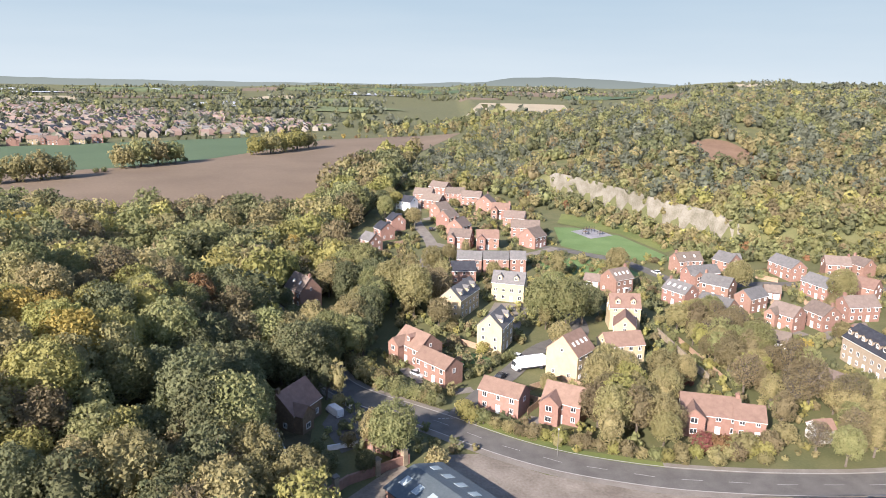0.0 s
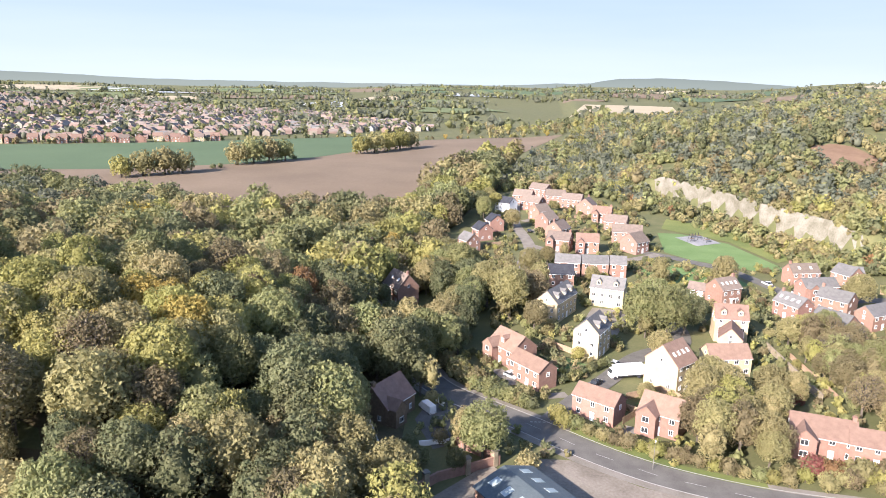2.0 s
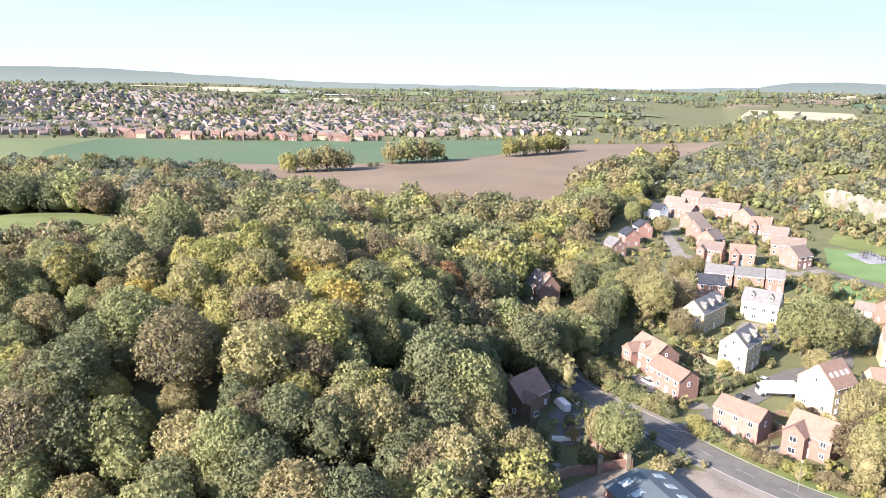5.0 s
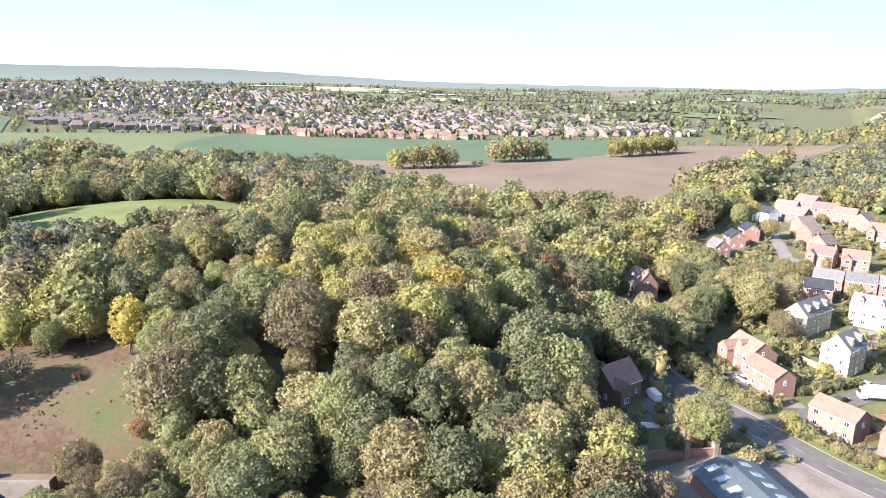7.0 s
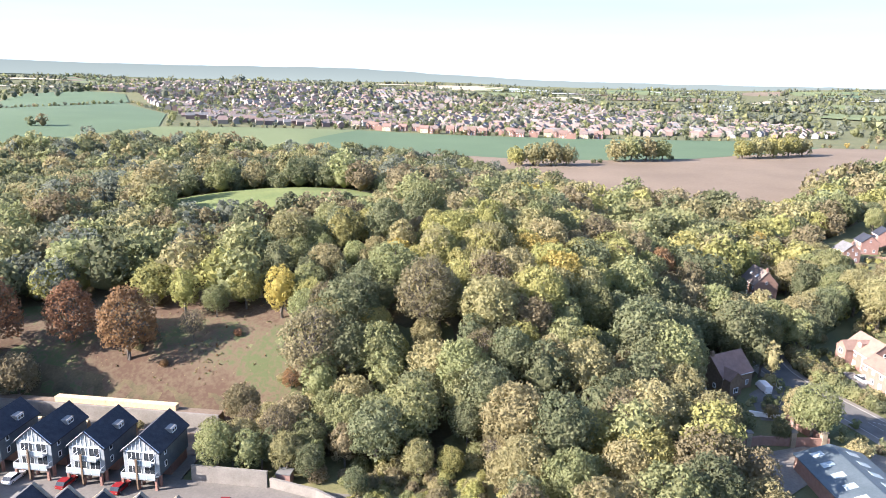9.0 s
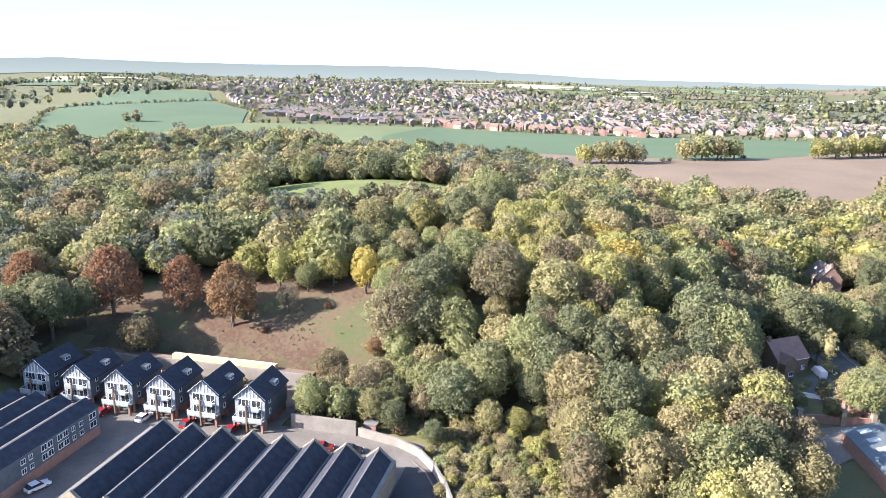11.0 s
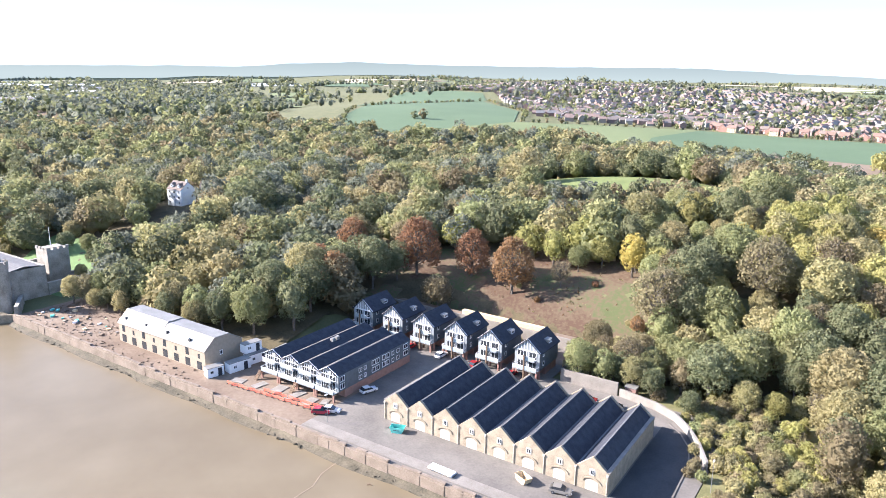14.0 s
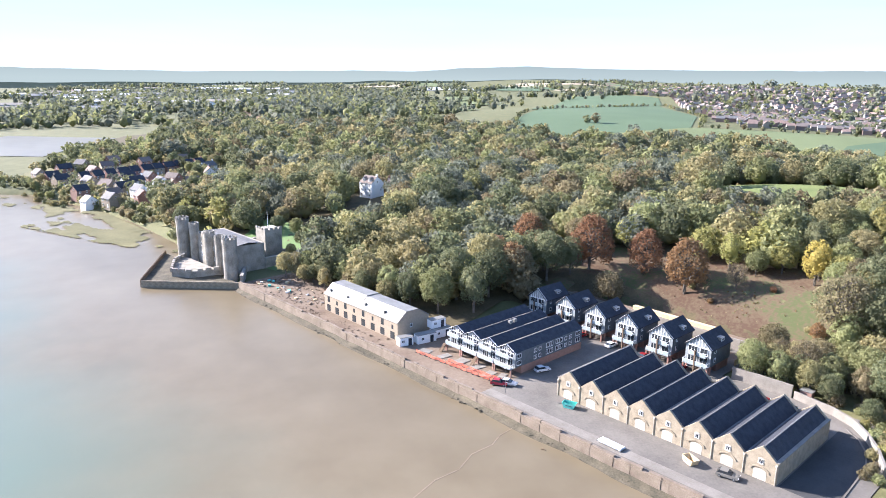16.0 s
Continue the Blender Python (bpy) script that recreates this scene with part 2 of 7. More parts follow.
ground_sheet()
WATER = material("river_water", (0.138, 0.108, 0.064), (0.2, 0.164, 0.106), 0.3, 0.012, 0.003, fine=7, spec=0.18)
wt = WATER.node_tree
geo = wt.nodes.new("ShaderNodeNewGeometry")
dot = wt.nodes.new("ShaderNodeVectorMath")
dot.operation = "DOT_PRODUCT"
dot.inputs[1].default_value = (-0.524, 0.852, 0)
wt.links.new(geo.outputs["Position"], dot.inputs[0])
mud = wt.nodes.new("ShaderNodeTexNoise")
mud.inputs["Scale"].default_value, mud.inputs["Detail"].default_value = 0.018, 4
wt.links.new(geo.outputs["Position"], mud.inputs["Vector"])
wob = wt.nodes.new("ShaderNodeMath")
wob.operation = "MULTIPLY_ADD"
wob.inputs[1].default_value = 70
wt.links.new(mud.outputs[0], wob.inputs[0])
wt.links.new(dot.outputs["Value"], wob.inputs[2])
deep = wt.nodes.new("ShaderNodeMapRange")
deep.interpolation_type = "SMOOTHSTEP"
deep.inputs[1].default_value, deep.inputs[2].default_value = 24, -48
wt.links.new(wob.outputs[0], deep.inputs[0])
blend = wt.nodes.new("ShaderNodeMix")
blend.data_type = "RGBA"
wp = wt.nodes["Principled BSDF"]
wt.links.new(wp.inputs["Base Color"].links[0].from_socket, blend.inputs[6])
blend.inputs[7].default_value = (0.115, 0.15, 0.115, 1)
wt.links.new(deep.outputs[0], blend.inputs[0])
wt.links.new(blend.outputs[2], wp.inputs["Base Color"])
me = mesh_of("water", [(-4800, -4800, 0), (600, -4800, 0), (600, 300, 0), (-4800, 300, 0)], [(0, 1, 2, 3)], WATER)
tagged(new("water", me), "muddy brown tidal river at low water", "river", kind="structure")


# ---- trees ----
def ico(level):
    bm = bmesh.new()
    bmesh.ops.create_icosphere(bm, subdivisions=level, radius=1)
    v = np.array([p.co for p in bm.verts])
    f = np.array([[p.index for p in q.verts] for q in bm.faces])
    bm.free()
    return v, f


ICO1, ICO2 = ico(1), ico(2)


def shell(rng, n, low):
    """Even directions over a rounded crown, from its skirt to its top."""
    k = np.arange(n) + 0.5
    z = 1 - (1 - low) * k / n
    a = k * 2.39996 + rng.uniform(0, 6.28)
    q = np.sqrt(np.maximum(0, 1 - z * z))
    return np.column_stack([np.cos(a) * q, np.sin(a) * q, z])


def lobes_for(rng, kind, h, w):
    """Clumps of a crown (centre and radius) and the leafy masses inside (centre and half sizes)."""
    if kind == "cone":
        out = []
        for k in range(9):
            f = k / 8
            r = w * 0.5 * (1 - f) ** 0.8 * 0.62 + 0.35
            a = rng.uniform(0, 6.28)
            out.append((math.cos(a) * r * 0.5, math.sin(a) * r * 0.5, h * (0.12 + 0.84 * f), r))
        return out, [(0, 0, h * 0.4, w * 0.2, w * 0.2, h * 0.34)]
    foot = {"bush": 0.02, "tear": 0.08, "column": 0.12}.get(kind, 0.2)
    n = {"bush": 12, "column": 26}.get(kind, 32)
    mid, half = h * (foot + 1) / 2, h * (1 - foot) / 2
    d = shell(rng, n, -0.75)
    bulge = rng.normal(size=(4, 3))
    bulge /= np.linalg.norm(bulge, axis=1)[:, None]
    grow = 0.86 + 0.14 * np.max(d @ bulge.T, axis=1) + rng.uniform(-0.07, 0.07, n)
    r = w * rng.uniform(0.13, 0.185, n) * (1.35 if kind == "bush" else 1.0)
    reach = np.column_stack([(w / 2 - r) * grow, (w / 2 - r) * grow, (half - r * 0.8) * grow])
    p = d * reach + [rng.uniform(-0.04, 0.04) * w, rng.uniform(-0.04, 0.04) * w, mid]
    if kind == "tear":
        p[:, :2] *= np.interp(p[:, 2] / h, [0, 0.3, 1], [0.8, 1.12, 0.5])[:, None]
    return [(*q, float(k)) for q, k in zip(p, r)], [(0, 0, mid, w * 0.29, w * 0.29, half * 0.64)]


def crown_arrays(rng, lobes, leaf, density, cores=(), ball=None):
    """Vertices, triangles and quads: leaf clumps turned outwards over the lobes, round a leafy mass."""
    vs, tri, n0 = [], [], 0
    for x, y, z, a, b, c in cores:
        v0, f0 = ball or ICO2
        vs.append(v0 * [a, b, c] * rng.uniform(0.8, 1.08, (len(v0), 1)) + [x, y, z])
        tri.append(f0 + n0)
        n0 += len(v0)
    mid = np.mean([q[:3] for q in lobes], axis=0)
    for x, y, z, r in lobes:
        c = np.array([x, y, z])
        out = c - mid
        out = out / (np.linalg.norm(out) + 1e-6)
        k = max(4, int(density * r * r * 12.6 / (leaf * leaf)))
        n = rng.normal(size=(k, 3))
        n /= np.linalg.norm(n, axis=1)[:, None]
        n = n + out * 0.75 + [0, 0, 0.15]
        n /= np.linalg.norm(n, axis=1)[:, None]
        p = c + n * (r * rng.uniform(0.55, 1.15, (k, 1)))
        q = n + rng.normal(size=(k, 3)) * 0.62
        q /= np.linalg.norm(q, axis=1)[:, None]
        a = np.cross(q, rng.normal(size=(k, 3)))
        a /= np.linalg.norm(a, axis=1)[:, None] + 1e-9
        b = np.cross(q, a)
        sz = leaf * rng.uniform(0.5, 1.0, (k, 1))
        vs.append(np.stack([p + a * sz, p - a * sz * 0.5 + b * sz * 0.85, p - a * sz * 0.55 - b * sz * 0.8], 1).reshape(-1, 3))
        tri.append(n0 + np.arange(k)[:, None] * 3 + np.arange(3))
        n0 += 3 * k
    return np.concatenate(vs), np.concatenate(tri), np.zeros((0, 4), int)


def array_mesh(name, v, tri, quad, mats, tri_index=None, quad_index=None, tone=None):
    """A mesh straight from arrays."""
    me = bpy.data.meshes.new(name)
    nt, nq = len(tri), len(quad)
    me.vertices.add(len(v))
    me.vertices.foreach_set("co", np.asarray(v, np.float32).ravel())
    me.loops.add(3 * nt + 4 * nq)
    me.loops.foreach_set("vertex_index", np.concatenate([tri.ravel(), quad.ravel()]).astype(np.int32))
    me.polygons.add(nt + nq)
    me.polygons.foreach_set("loop_start", np.concatenate([np.arange(nt) * 3, 3 * nt + np.arange(nq) * 4]).astype(np.int32))
    for m in mats:
        me.materials.append(m)
    if tri_index is not None:
        me.polygons.foreach_set("material_index", np.concatenate([tri_index, quad_index]).astype(np.int32))
    if tone is not None:
        me.attributes.new("tone", "FLOAT", "POINT").data.foreach_set("value", np.asarray(tone, np.float32))
    me.update(calc_edges=True)
    me.validate()
    return me


def tree_kind(seed, kind, h, w, leaf_mat, name, label, leaf=0.32, density=0.41, core=True):
    """One tree: tapered trunk with limbs, and a crown of leaf clumps."""
    rng = np.random.default_rng(seed)
    root = tagged(new(name), label, "tree" if kind != "bush" else "bush", kind="thing")
    lobes, cores = lobes_for(rng, kind, h, w)
    bm = bmesh.new()
    top = h * (0.92 if kind == "cone" else 0.62)
    r0 = 0.02 * h + 0.08
    tube(bm, [(0, 0, -0.6), (0.1, 0, h * 0.2), (0.05, 0.12, h * 0.4), (0, 0, top)], [r0 * 1.25, r0, r0 * 0.75, r0 * 0.25], 6)
    for x, y, z, r in lobes[::3 if core else 1]:
        zb = min(z * 0.62, top * 0.8)
        tube(bm, [(0, 0, zb), (x * 0.5, y * 0.5, (z + zb) / 2 + 0.2), (x * 1.1, y * 1.1, z + r * 0.5)], [r0 * 0.5, r0 * 0.3, 0.03], 3)
    if not core:
        for x, y, z, r in lobes:
            for k in range(5):
                d = rng.normal(size=3)
                d[2] = abs(d[2])
                d *= r * 1.25 / np.linalg.norm(d)
                tube(bm, [(x * 0.8, y * 0.8, z - r * 0.3), (x + d[0], y + d[1], z + d[2])], [0.07, 0.02], 3)
    part("trunk", bm, BARK, root, "grey-brown trunk and limbs")
    v, t3, t4 = crown_arrays(rng, lobes, leaf, density, cores if core else ())
    link("crown", array_mesh("crown", v, t3, t4, [leaf_mat]), root)
    return root


def inside(poly, x, y):
    hit = False
    for (x0, y0), (x1, y1) in zip(poly, poly[1:] + poly[:1]):
        if (y0 > y) != (y1 > y) and x < (x1 - x0) * (y - y0) / (y1 - y0) + x0:
            hit = not hit
    return hit


# woods and the open ground inside them
WOODS = [
    [(0, 66), (-12, 92), (-24, 102), (-28, 140), (-28, 165), (-45, 205), (-36, 262), (-48, 300), (-32, 430), (-26, 640), (-68, 508), (-74, 371), (-110, 339),
     (-154, 319), (-243, 350), (-333, 385), (-448, 340), (-575, 290), (-600, 180), (-746, 95), (-840, 0), (-800, -80), (-900, -190), (-770, -262), (-600, -258), (-548, -215), (-545, -130), (-470, -112),
     (-395, -130), (-330, -115), (-262, -98), (-225, -72), (-190, -66), (-160, -34), (-155, -6), (-156, 14), (-160, 66), (-128, 84), (-104, 66), (-82, 55), (-70, 50), (-48, 36)],
]
CLEAR = [
    [(-262, 126), (-246, 160), (-218, 182), (-178, 182), (-160, 158), (-186, 112), (-214, 100)],
    [(-186, 2), (-190, 38), (-164, 68), (-146, 14), (-160, 4)],
    [(-250, -90), (-228, -62), (-262, -42), (-285, -62)],
    [(-328, -48), (-272, -54), (-272, -34), (-328, -18)],
    [(-57, 229), (-36, 229), (-28, 188), (-47, 186)],
    [(-72, 52), (-72, 66), (-58, 68), (-50, 62), (-40, 58), (-34, 48), (-36, 38), (-48, 30)],
    [(-290, -86), (-268, -72), (-244, -66), (-222, -66), (-218, -82), (-236, -96), (-262, -98)],
]


def wooded(x, y):
    return any(inside(p, x, y) for p in WOODS) and not any(inside(p, x, y) for p in CLEAR)


# on the slope above the old pit, and round the estate
HILL = [(-36, 430), (-20, 480), (40, 410), (62, 380), (122, 345), (215, 345), (420, 372), (900, 500), (1000, 900), (600, 1100), (330, 1000), (150, 840), (40, 760), (-10, 660)]
PALETTE = ["olive"] * 30 + ["green"] * 26 + ["dark"] * 14 + ["brown"] * 17 + ["lime"] * 14 + ["yellow"] * 1 + ["rust"] * 1
SPECIES = {
    "olive": "broad olive-green oak in early autumn leaf", "green": "full green broadleaf ash tree", "dark": "dark green dense broadleaf tree",
    "brown": "broad tree with thinning brown autumn leaves", "lime": "yellow-green sycamore in autumn", "yellow": "bright yellow autumn maple", "rust": "rust-coloured copper beech in autumn",
}
SPECIES_NAME = {"olive": "oak_tree", "green": "ash_tree", "dark": "holm_oak", "brown": "chestnut_tree", "lime": "sycamore_tree", "yellow": "maple_tree", "rust": "copper_beech"}
protos = {}
for i, (col, words) in enumerate(SPECIES.items()):
    protos[col] = [tree_kind(10 * i + j, "tear" if col == "rust" else "broad" if j != 1 else "column", 11 + j, 9.5 - 2.2 * (j == 1), LEAF[col], SPECIES_NAME[col], words, core=col != "rust" and (col != "brown" or j != 2), density=0.36 if col == "rust" else 0.42 if col != "brown" or j != 2 else 0.3) for j in range(3 if col in ("olive", "green", "brown", "dark") else 2)]


def pick_leaf(x, y, seed=0):
    """Leaf colour of a tree: kinds grow in drifts over the hill, the far side shade-darkened."""
    r = random.Random(int(x * 31 + y * 17) + seed)
    n = noise.noise(Vector((x * 0.016, y * 0.016, 2.2))) + 0.4 * noise.noise(Vector((x * 0.05, y * 0.05, 7.0)))
    if (x + 94) ** 2 / 900 + (y - 128) ** 2 / 900 < 1 and r.random() < 0.55:
        return r.choice(["lime", "lime", "olive", "yellow", "olive"])
    if x > -80 and y < 116 and x < 5 and r.random() < 0.6:
        return r.choice(["brown", "olive", "olive", "dark", "green", "lime", "olive"])
    # shade on this side of the wood is put into darker, greyer leaf colours
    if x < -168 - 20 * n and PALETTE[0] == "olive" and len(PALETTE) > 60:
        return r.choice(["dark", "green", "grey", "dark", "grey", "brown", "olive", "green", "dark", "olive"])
    if n > 0.22 and r.random() < 0.55:
        return r.choice(["lime", "olive", "brown", "lime", "olive"])
    if n < -0.22 and r.random() < 0.5:
        return r.choice(["dark", "green", "dark", "green"])
    return r.choice(PALETTE)



def plant(col, x, y, scale=1.0, kind=None, squash=1.0, z=None):
    """Stand one more tree or bush of a kind on the ground; copies share the meshes of the first."""
    rng = random.Random(int(x * 13 + y * 7919))
    ob = protos[col][rng.randrange(len(protos[col])) if kind is None else kind]
    if ob.name not in CACHE_KIND:
        CACHE_KIND[ob.name] = [(c.name.split(".")[0], c.data) for c in ob.children]
        c = ob
    else:
        c = new(ob.name.split(".")[0])
        tagged(c, ob["label"], ob["category"], kind="thing")
        for name, data in CACHE_KIND[ob.name]:
            link(name, data, c)
    c.matrix_basis = pose(x, y, (z_at(x, y) if z is None else z) - 0.1, 0, 0, rng.uniform(0, 360)) @ Matrix.Diagonal((scale, scale, scale * squash, 1))
    return c


CACHE_KIND = {}


def scatter(rng, x0, y0, x1, y1, gap, accept):
    """Jittered rows of places."""
    out = []
    for j in range(int((y1 - y0) / gap)):
        for i in range(int((x1 - x0) / gap)):
            x, y = x0 + (i + 0.5 * (j % 2) + rng.uniform(-0.38, 0.38)) * gap, y0 + (j + rng.uniform(-0.38, 0.38)) * gap
            if accept(x, y):
                out.append((x, y))
    return out


def far_lobes(rng, w, n):
    """Fewer, fuller clumps for a far crown, and the mass inside."""
    d = shell(rng, n, -0.3)
    r = w * rng.uniform(0.17, 0.24, n) * (1.3 if n < 5 else 1.0)
    grow = rng.uniform(0.75, 1.05, n)
    p = d * np.column_stack([(w / 2 - r) * grow, (w / 2 - r) * grow, (w * 0.56 - r) * grow]) + [0, 0, w * 0.62]
    return [(*q, float(k)) for q, k in zip(p, r)], [(0, 0, w * 0.5, w * 0.29, w * 0.29, w * 0.36)]


def joined_wood(name, label, places, size, leaf, density, lobes_n, seed):
    """A far wood as one mass of many crowns."""
    rng = np.random.default_rng(seed)
    cols = list(LEAF)
    stock = {}
    for k in range(12):
        w = rng.uniform(0.85, 1.15) * size
        lobes, cores = far_lobes(rng, w, lobes_n)
        stock[k] = crown_arrays(rng, lobes, leaf, density, cores, ICO1)
    vs, ts, qs, ti, qi, tone, n0 = [], [], [], [], [], [], 0
    pick = random.Random(seed)
    if not places:
        return None
    xy = np.array(places)
    zs = height(xy[:, 0], xy[:, 1])
    for (x, y), z in zip(places, zs):
        v, t3, t4 = stock[pick.randrange(12)]
        a, sc = pick.uniform(0, 6.28), pick.uniform(0.65, 1.35)
        rot = np.array([[math.cos(a), -math.sin(a), 0], [math.sin(a), math.cos(a), 0], [0, 0, 1]]) * sc
        vs.append(v @ rot.T + [x, y, z - size * 0.2])
        ts.append(t3 + n0)
        qs.append(t4 + n0)
        n0 += len(v)
        c = cols.index(pick_leaf(x, y, seed))
        ti.append(np.full(len(t3), c))
        qi.append(np.full(len(t4), c))
        tone.append(np.full(len(v), pick.random()))
    me = array_mesh(name, np.concatenate(vs), np.concatenate(ts), np.concatenate(qs), [LEAF[c] for c in cols], np.concatenate(ti), np.concatenate(qi), np.concatenate(tone))
    return tagged(new(name, me), label, "woodland", kind="stuff")


NEAR = [(0, 66), (-12, 92), (-24, 102), (-28, 165), (-60, 195), (-125, 165), (-165, 100), (-128, 84), (-104, 66), (-82, 55), (-48, 36)]
rng = random.Random(5)
near_places = scatter(rng, -260, -110, 0, 300, 7.7, lambda x, y: wooded(x, y) and inside(NEAR, x, y))
near_places = [q for q in near_places if math.hypot(q[0] + 33, q[1] - 142) > 9 and not (-33 < q[0] < -14 and 114 < q[1] < 150)][:420]
for x, y in near_places:
    plant(pick_leaf(x, y), x, y, rng.choice([0.85, 1.0, 1.1, 1.2, 1.3, 1.5]) * rng.uniform(0.92, 1.08))
MEADOW_EDGE = [(-262, 92), (-190, 122), (-158, 160), (-128, 142), (-160, 92), (-225, 62)]
mid = scatter(rng, -420, -140, 0, 420, 9.0, lambda x, y: wooded(x, y) and not inside(NEAR, x, y) and not inside(MEADOW_EDGE, x, y))
edge_trees = scatter(rng, -270, 60, -120, 165, 6.0, lambda x, y: inside(MEADOW_EDGE, x, y) and wooded(x, y) and not inside(NEAR, x, y))
joined_wood("meadow_edge", "low scrubby trees along the meadow", edge_trees, 9.0, 0.8, 0.55, 8, 12)
joined_wood("wood", "mixed autumn woodland on the hill", mid, 12.0, 0.82, 0.4, 12, 3)
far = scatter(rng, -900, -200, -420, 420, 10.5, wooded) + scatter(rng, -120, 420, -20, 660, 9, wooded)
joined_wood("far_wood", "far autumn woodland towards the fields", far, 13.0, 1.5, 0.55, 8, 4)
PALETTE_ALL = list(PALETTE)
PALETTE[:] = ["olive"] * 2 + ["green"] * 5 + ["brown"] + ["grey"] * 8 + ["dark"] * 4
def patch(cx, cy, rx, ry, seed):
    """An uneven rounded outline."""
    return [(cx + rx * math.cos(a) * (1 + 0.4 * noise.noise(Vector((math.cos(a) * 1.6, math.sin(a) * 1.6, seed)))), cy + ry * math.sin(a) * (1 + 0.4 * noise.noise(Vector((math.cos(a) * 1.6, math.sin(a) * 1.6, seed + 9))))) for a in [2 * math.pi * k / 22 for k in range(22)]]


SANDS = [patch(172, 432, 17, 34, 1.0), patch(278, 415, 16, 20, 5.0)]
open_hill = lambda x, y: any(inside(q, x, y) for q in SANDS) or noise.noise(Vector((x * 0.012, y * 0.02, 4))) < -0.46
hill = scatter(rng, -60, 330, 1000, 1100, 8.6, lambda x, y: inside(HILL, x, y) and not open_hill(x, y) and (x < 60 or y > cliff_line(x) + 110 or noise.noise(Vector((x * 0.02, y * 0.02, 9))) > 0.2))
low_hill = scatter(rng, 40, 340, 520, 520, 5.4, lambda x, y: inside(HILL, x, y) and 10 < y - cliff_line(x) < 140 and not open_hill(x, y) and rng.random() < 0.72)
leaf_of, pick_leaf = pick_leaf, lambda x, y, seed=0: random.Random(int(x * 311 + y * 173)).choice(PALETTE)
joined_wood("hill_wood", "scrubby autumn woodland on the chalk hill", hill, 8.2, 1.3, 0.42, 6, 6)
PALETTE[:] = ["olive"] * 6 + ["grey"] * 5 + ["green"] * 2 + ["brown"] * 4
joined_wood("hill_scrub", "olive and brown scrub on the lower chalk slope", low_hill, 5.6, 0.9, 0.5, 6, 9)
pick_leaf = leaf_of
PALETTE[:] = PALETTE_ALL


# ---- fields, roads and distance ----
import mathutils.geometry




def drape(name, outline, mat, lift, grid, label, category="field", kind="structure"):
    """A sheet with that outline laid over the ground."""
    edge = []
    for (x0, y0), (x1, y1) in zip(outline, outline[1:] + outline[:1]):
        n = max(1, int(math.hypot(x1 - x0, y1 - y0) / grid))
        edge += [(x0 + (x1 - x0) * k / n, y0 + (y1 - y0) * k / n) for k in range(n)]
    xs, ys = [p[0] for p in outline], [p[1] for p in outline]
    pts = [Vector(p) for p in edge]
    y = min(ys) + grid / 2
    while y < max(ys):
        x = min(xs) + grid / 2
        while x < max(xs):
            if inside(outline, x, y):
                pts.append(Vector((x, y)))
            x += grid
        y += grid
    n = len(edge)
    v, _, f, *_ = mathutils.geometry.delaunay_2d_cdt(pts, [(i, (i + 1) % n) for i in range(n)], [], 1, 0.01)
    a = np.array([tuple(p) for p in v])
    z = height(a[:, 0], a[:, 1]) + lift
    me = mesh_of(name, np.column_stack([a, z]).tolist(), f, mat, smooth=True)
    return tagged(new(name, me), label, category, kind=kind)


def ribbon(name, line, width, mat, lift, label, category="road", kind="structure", closed=False):
    """A strip along a line on the ground."""
    pts = []
    for (x0, y0), (x1, y1) in zip(line, line[1:]):
        n = max(1, int(math.hypot(x1 - x0, y1 - y0) / 3))
        pts += [(x0 + (x1 - x0) * k / n, y0 + (y1 - y0) * k / n) for k in range(n)]
    pts.append(line[-1])
    p = np.array(pts, float)
    for _ in range(6):
        p[1:-1] = 0.5 * p[1:-1] + 0.25 * (p[:-2] + p[2:])
    t = np.gradient(p, axis=0)
    t /= np.linalg.norm(t, axis=1)[:, None] + 1e-9
    nrm = np.column_stack([-t[:, 1], t[:, 0]])
    rows = [p + nrm * o for o in np.linspace(-width / 2, width / 2, 5)]
    zc = height(p[:, 0], p[:, 1]) + lift
    v = np.concatenate([np.column_stack([q, np.maximum(height(q[:, 0], q[:, 1]) + lift, zc - 0.4)]) for q in rows])
    n = len(p)
    f = [(k * n + i, k * n + i + 1, (k + 1) * n + i + 1, (k + 1) * n + i) for k in range(4) for i in range(n - 1)]
    me = mesh_of(name, v.tolist(), [q[::-1] for q in f], mat, smooth=True)
    return tagged(new(name, me), label, category, kind=kind)


PLOUGH = material("ploughed_soil", (0.15, 0.112, 0.076), (0.198, 0.149, 0.103), 0.95, 0.02, 0.3, fine=30)
CROP = material("young_crop", (0.07, 0.11, 0.056), (0.09, 0.132, 0.068), 0.95, 0.012, 0.2, fine=40)
PALE_CROP = material("pale_crop", (0.115, 0.142, 0.06), (0.145, 0.172, 0.076), 0.95, 0.012, 0.2, fine=40)
STUBBLE = material("straw_stubble", (0.33, 0.28, 0.19), (0.4, 0.34, 0.235), 0.95, 0.01, 0.2, fine=30)
POLYTUNNEL = material("polytunnel_plastic", (0.4, 0.42, 0.43), (0.5, 0.52, 0.53), 0.4, 0.02, 0.1)
drape("ploughed_field", [(-20, 690), (-74, 480), (-74, 371), (-110, 325), (-154, 300), (-243, 330), (-333, 370), (-380, 440), (-311, 466), (-240, 522), (-200, 579), (-150, 720), (-137, 788), (-41, 868), (20, 860)], PLOUGH, 0.35, 14, "bare brown ploughed field beside the woods")
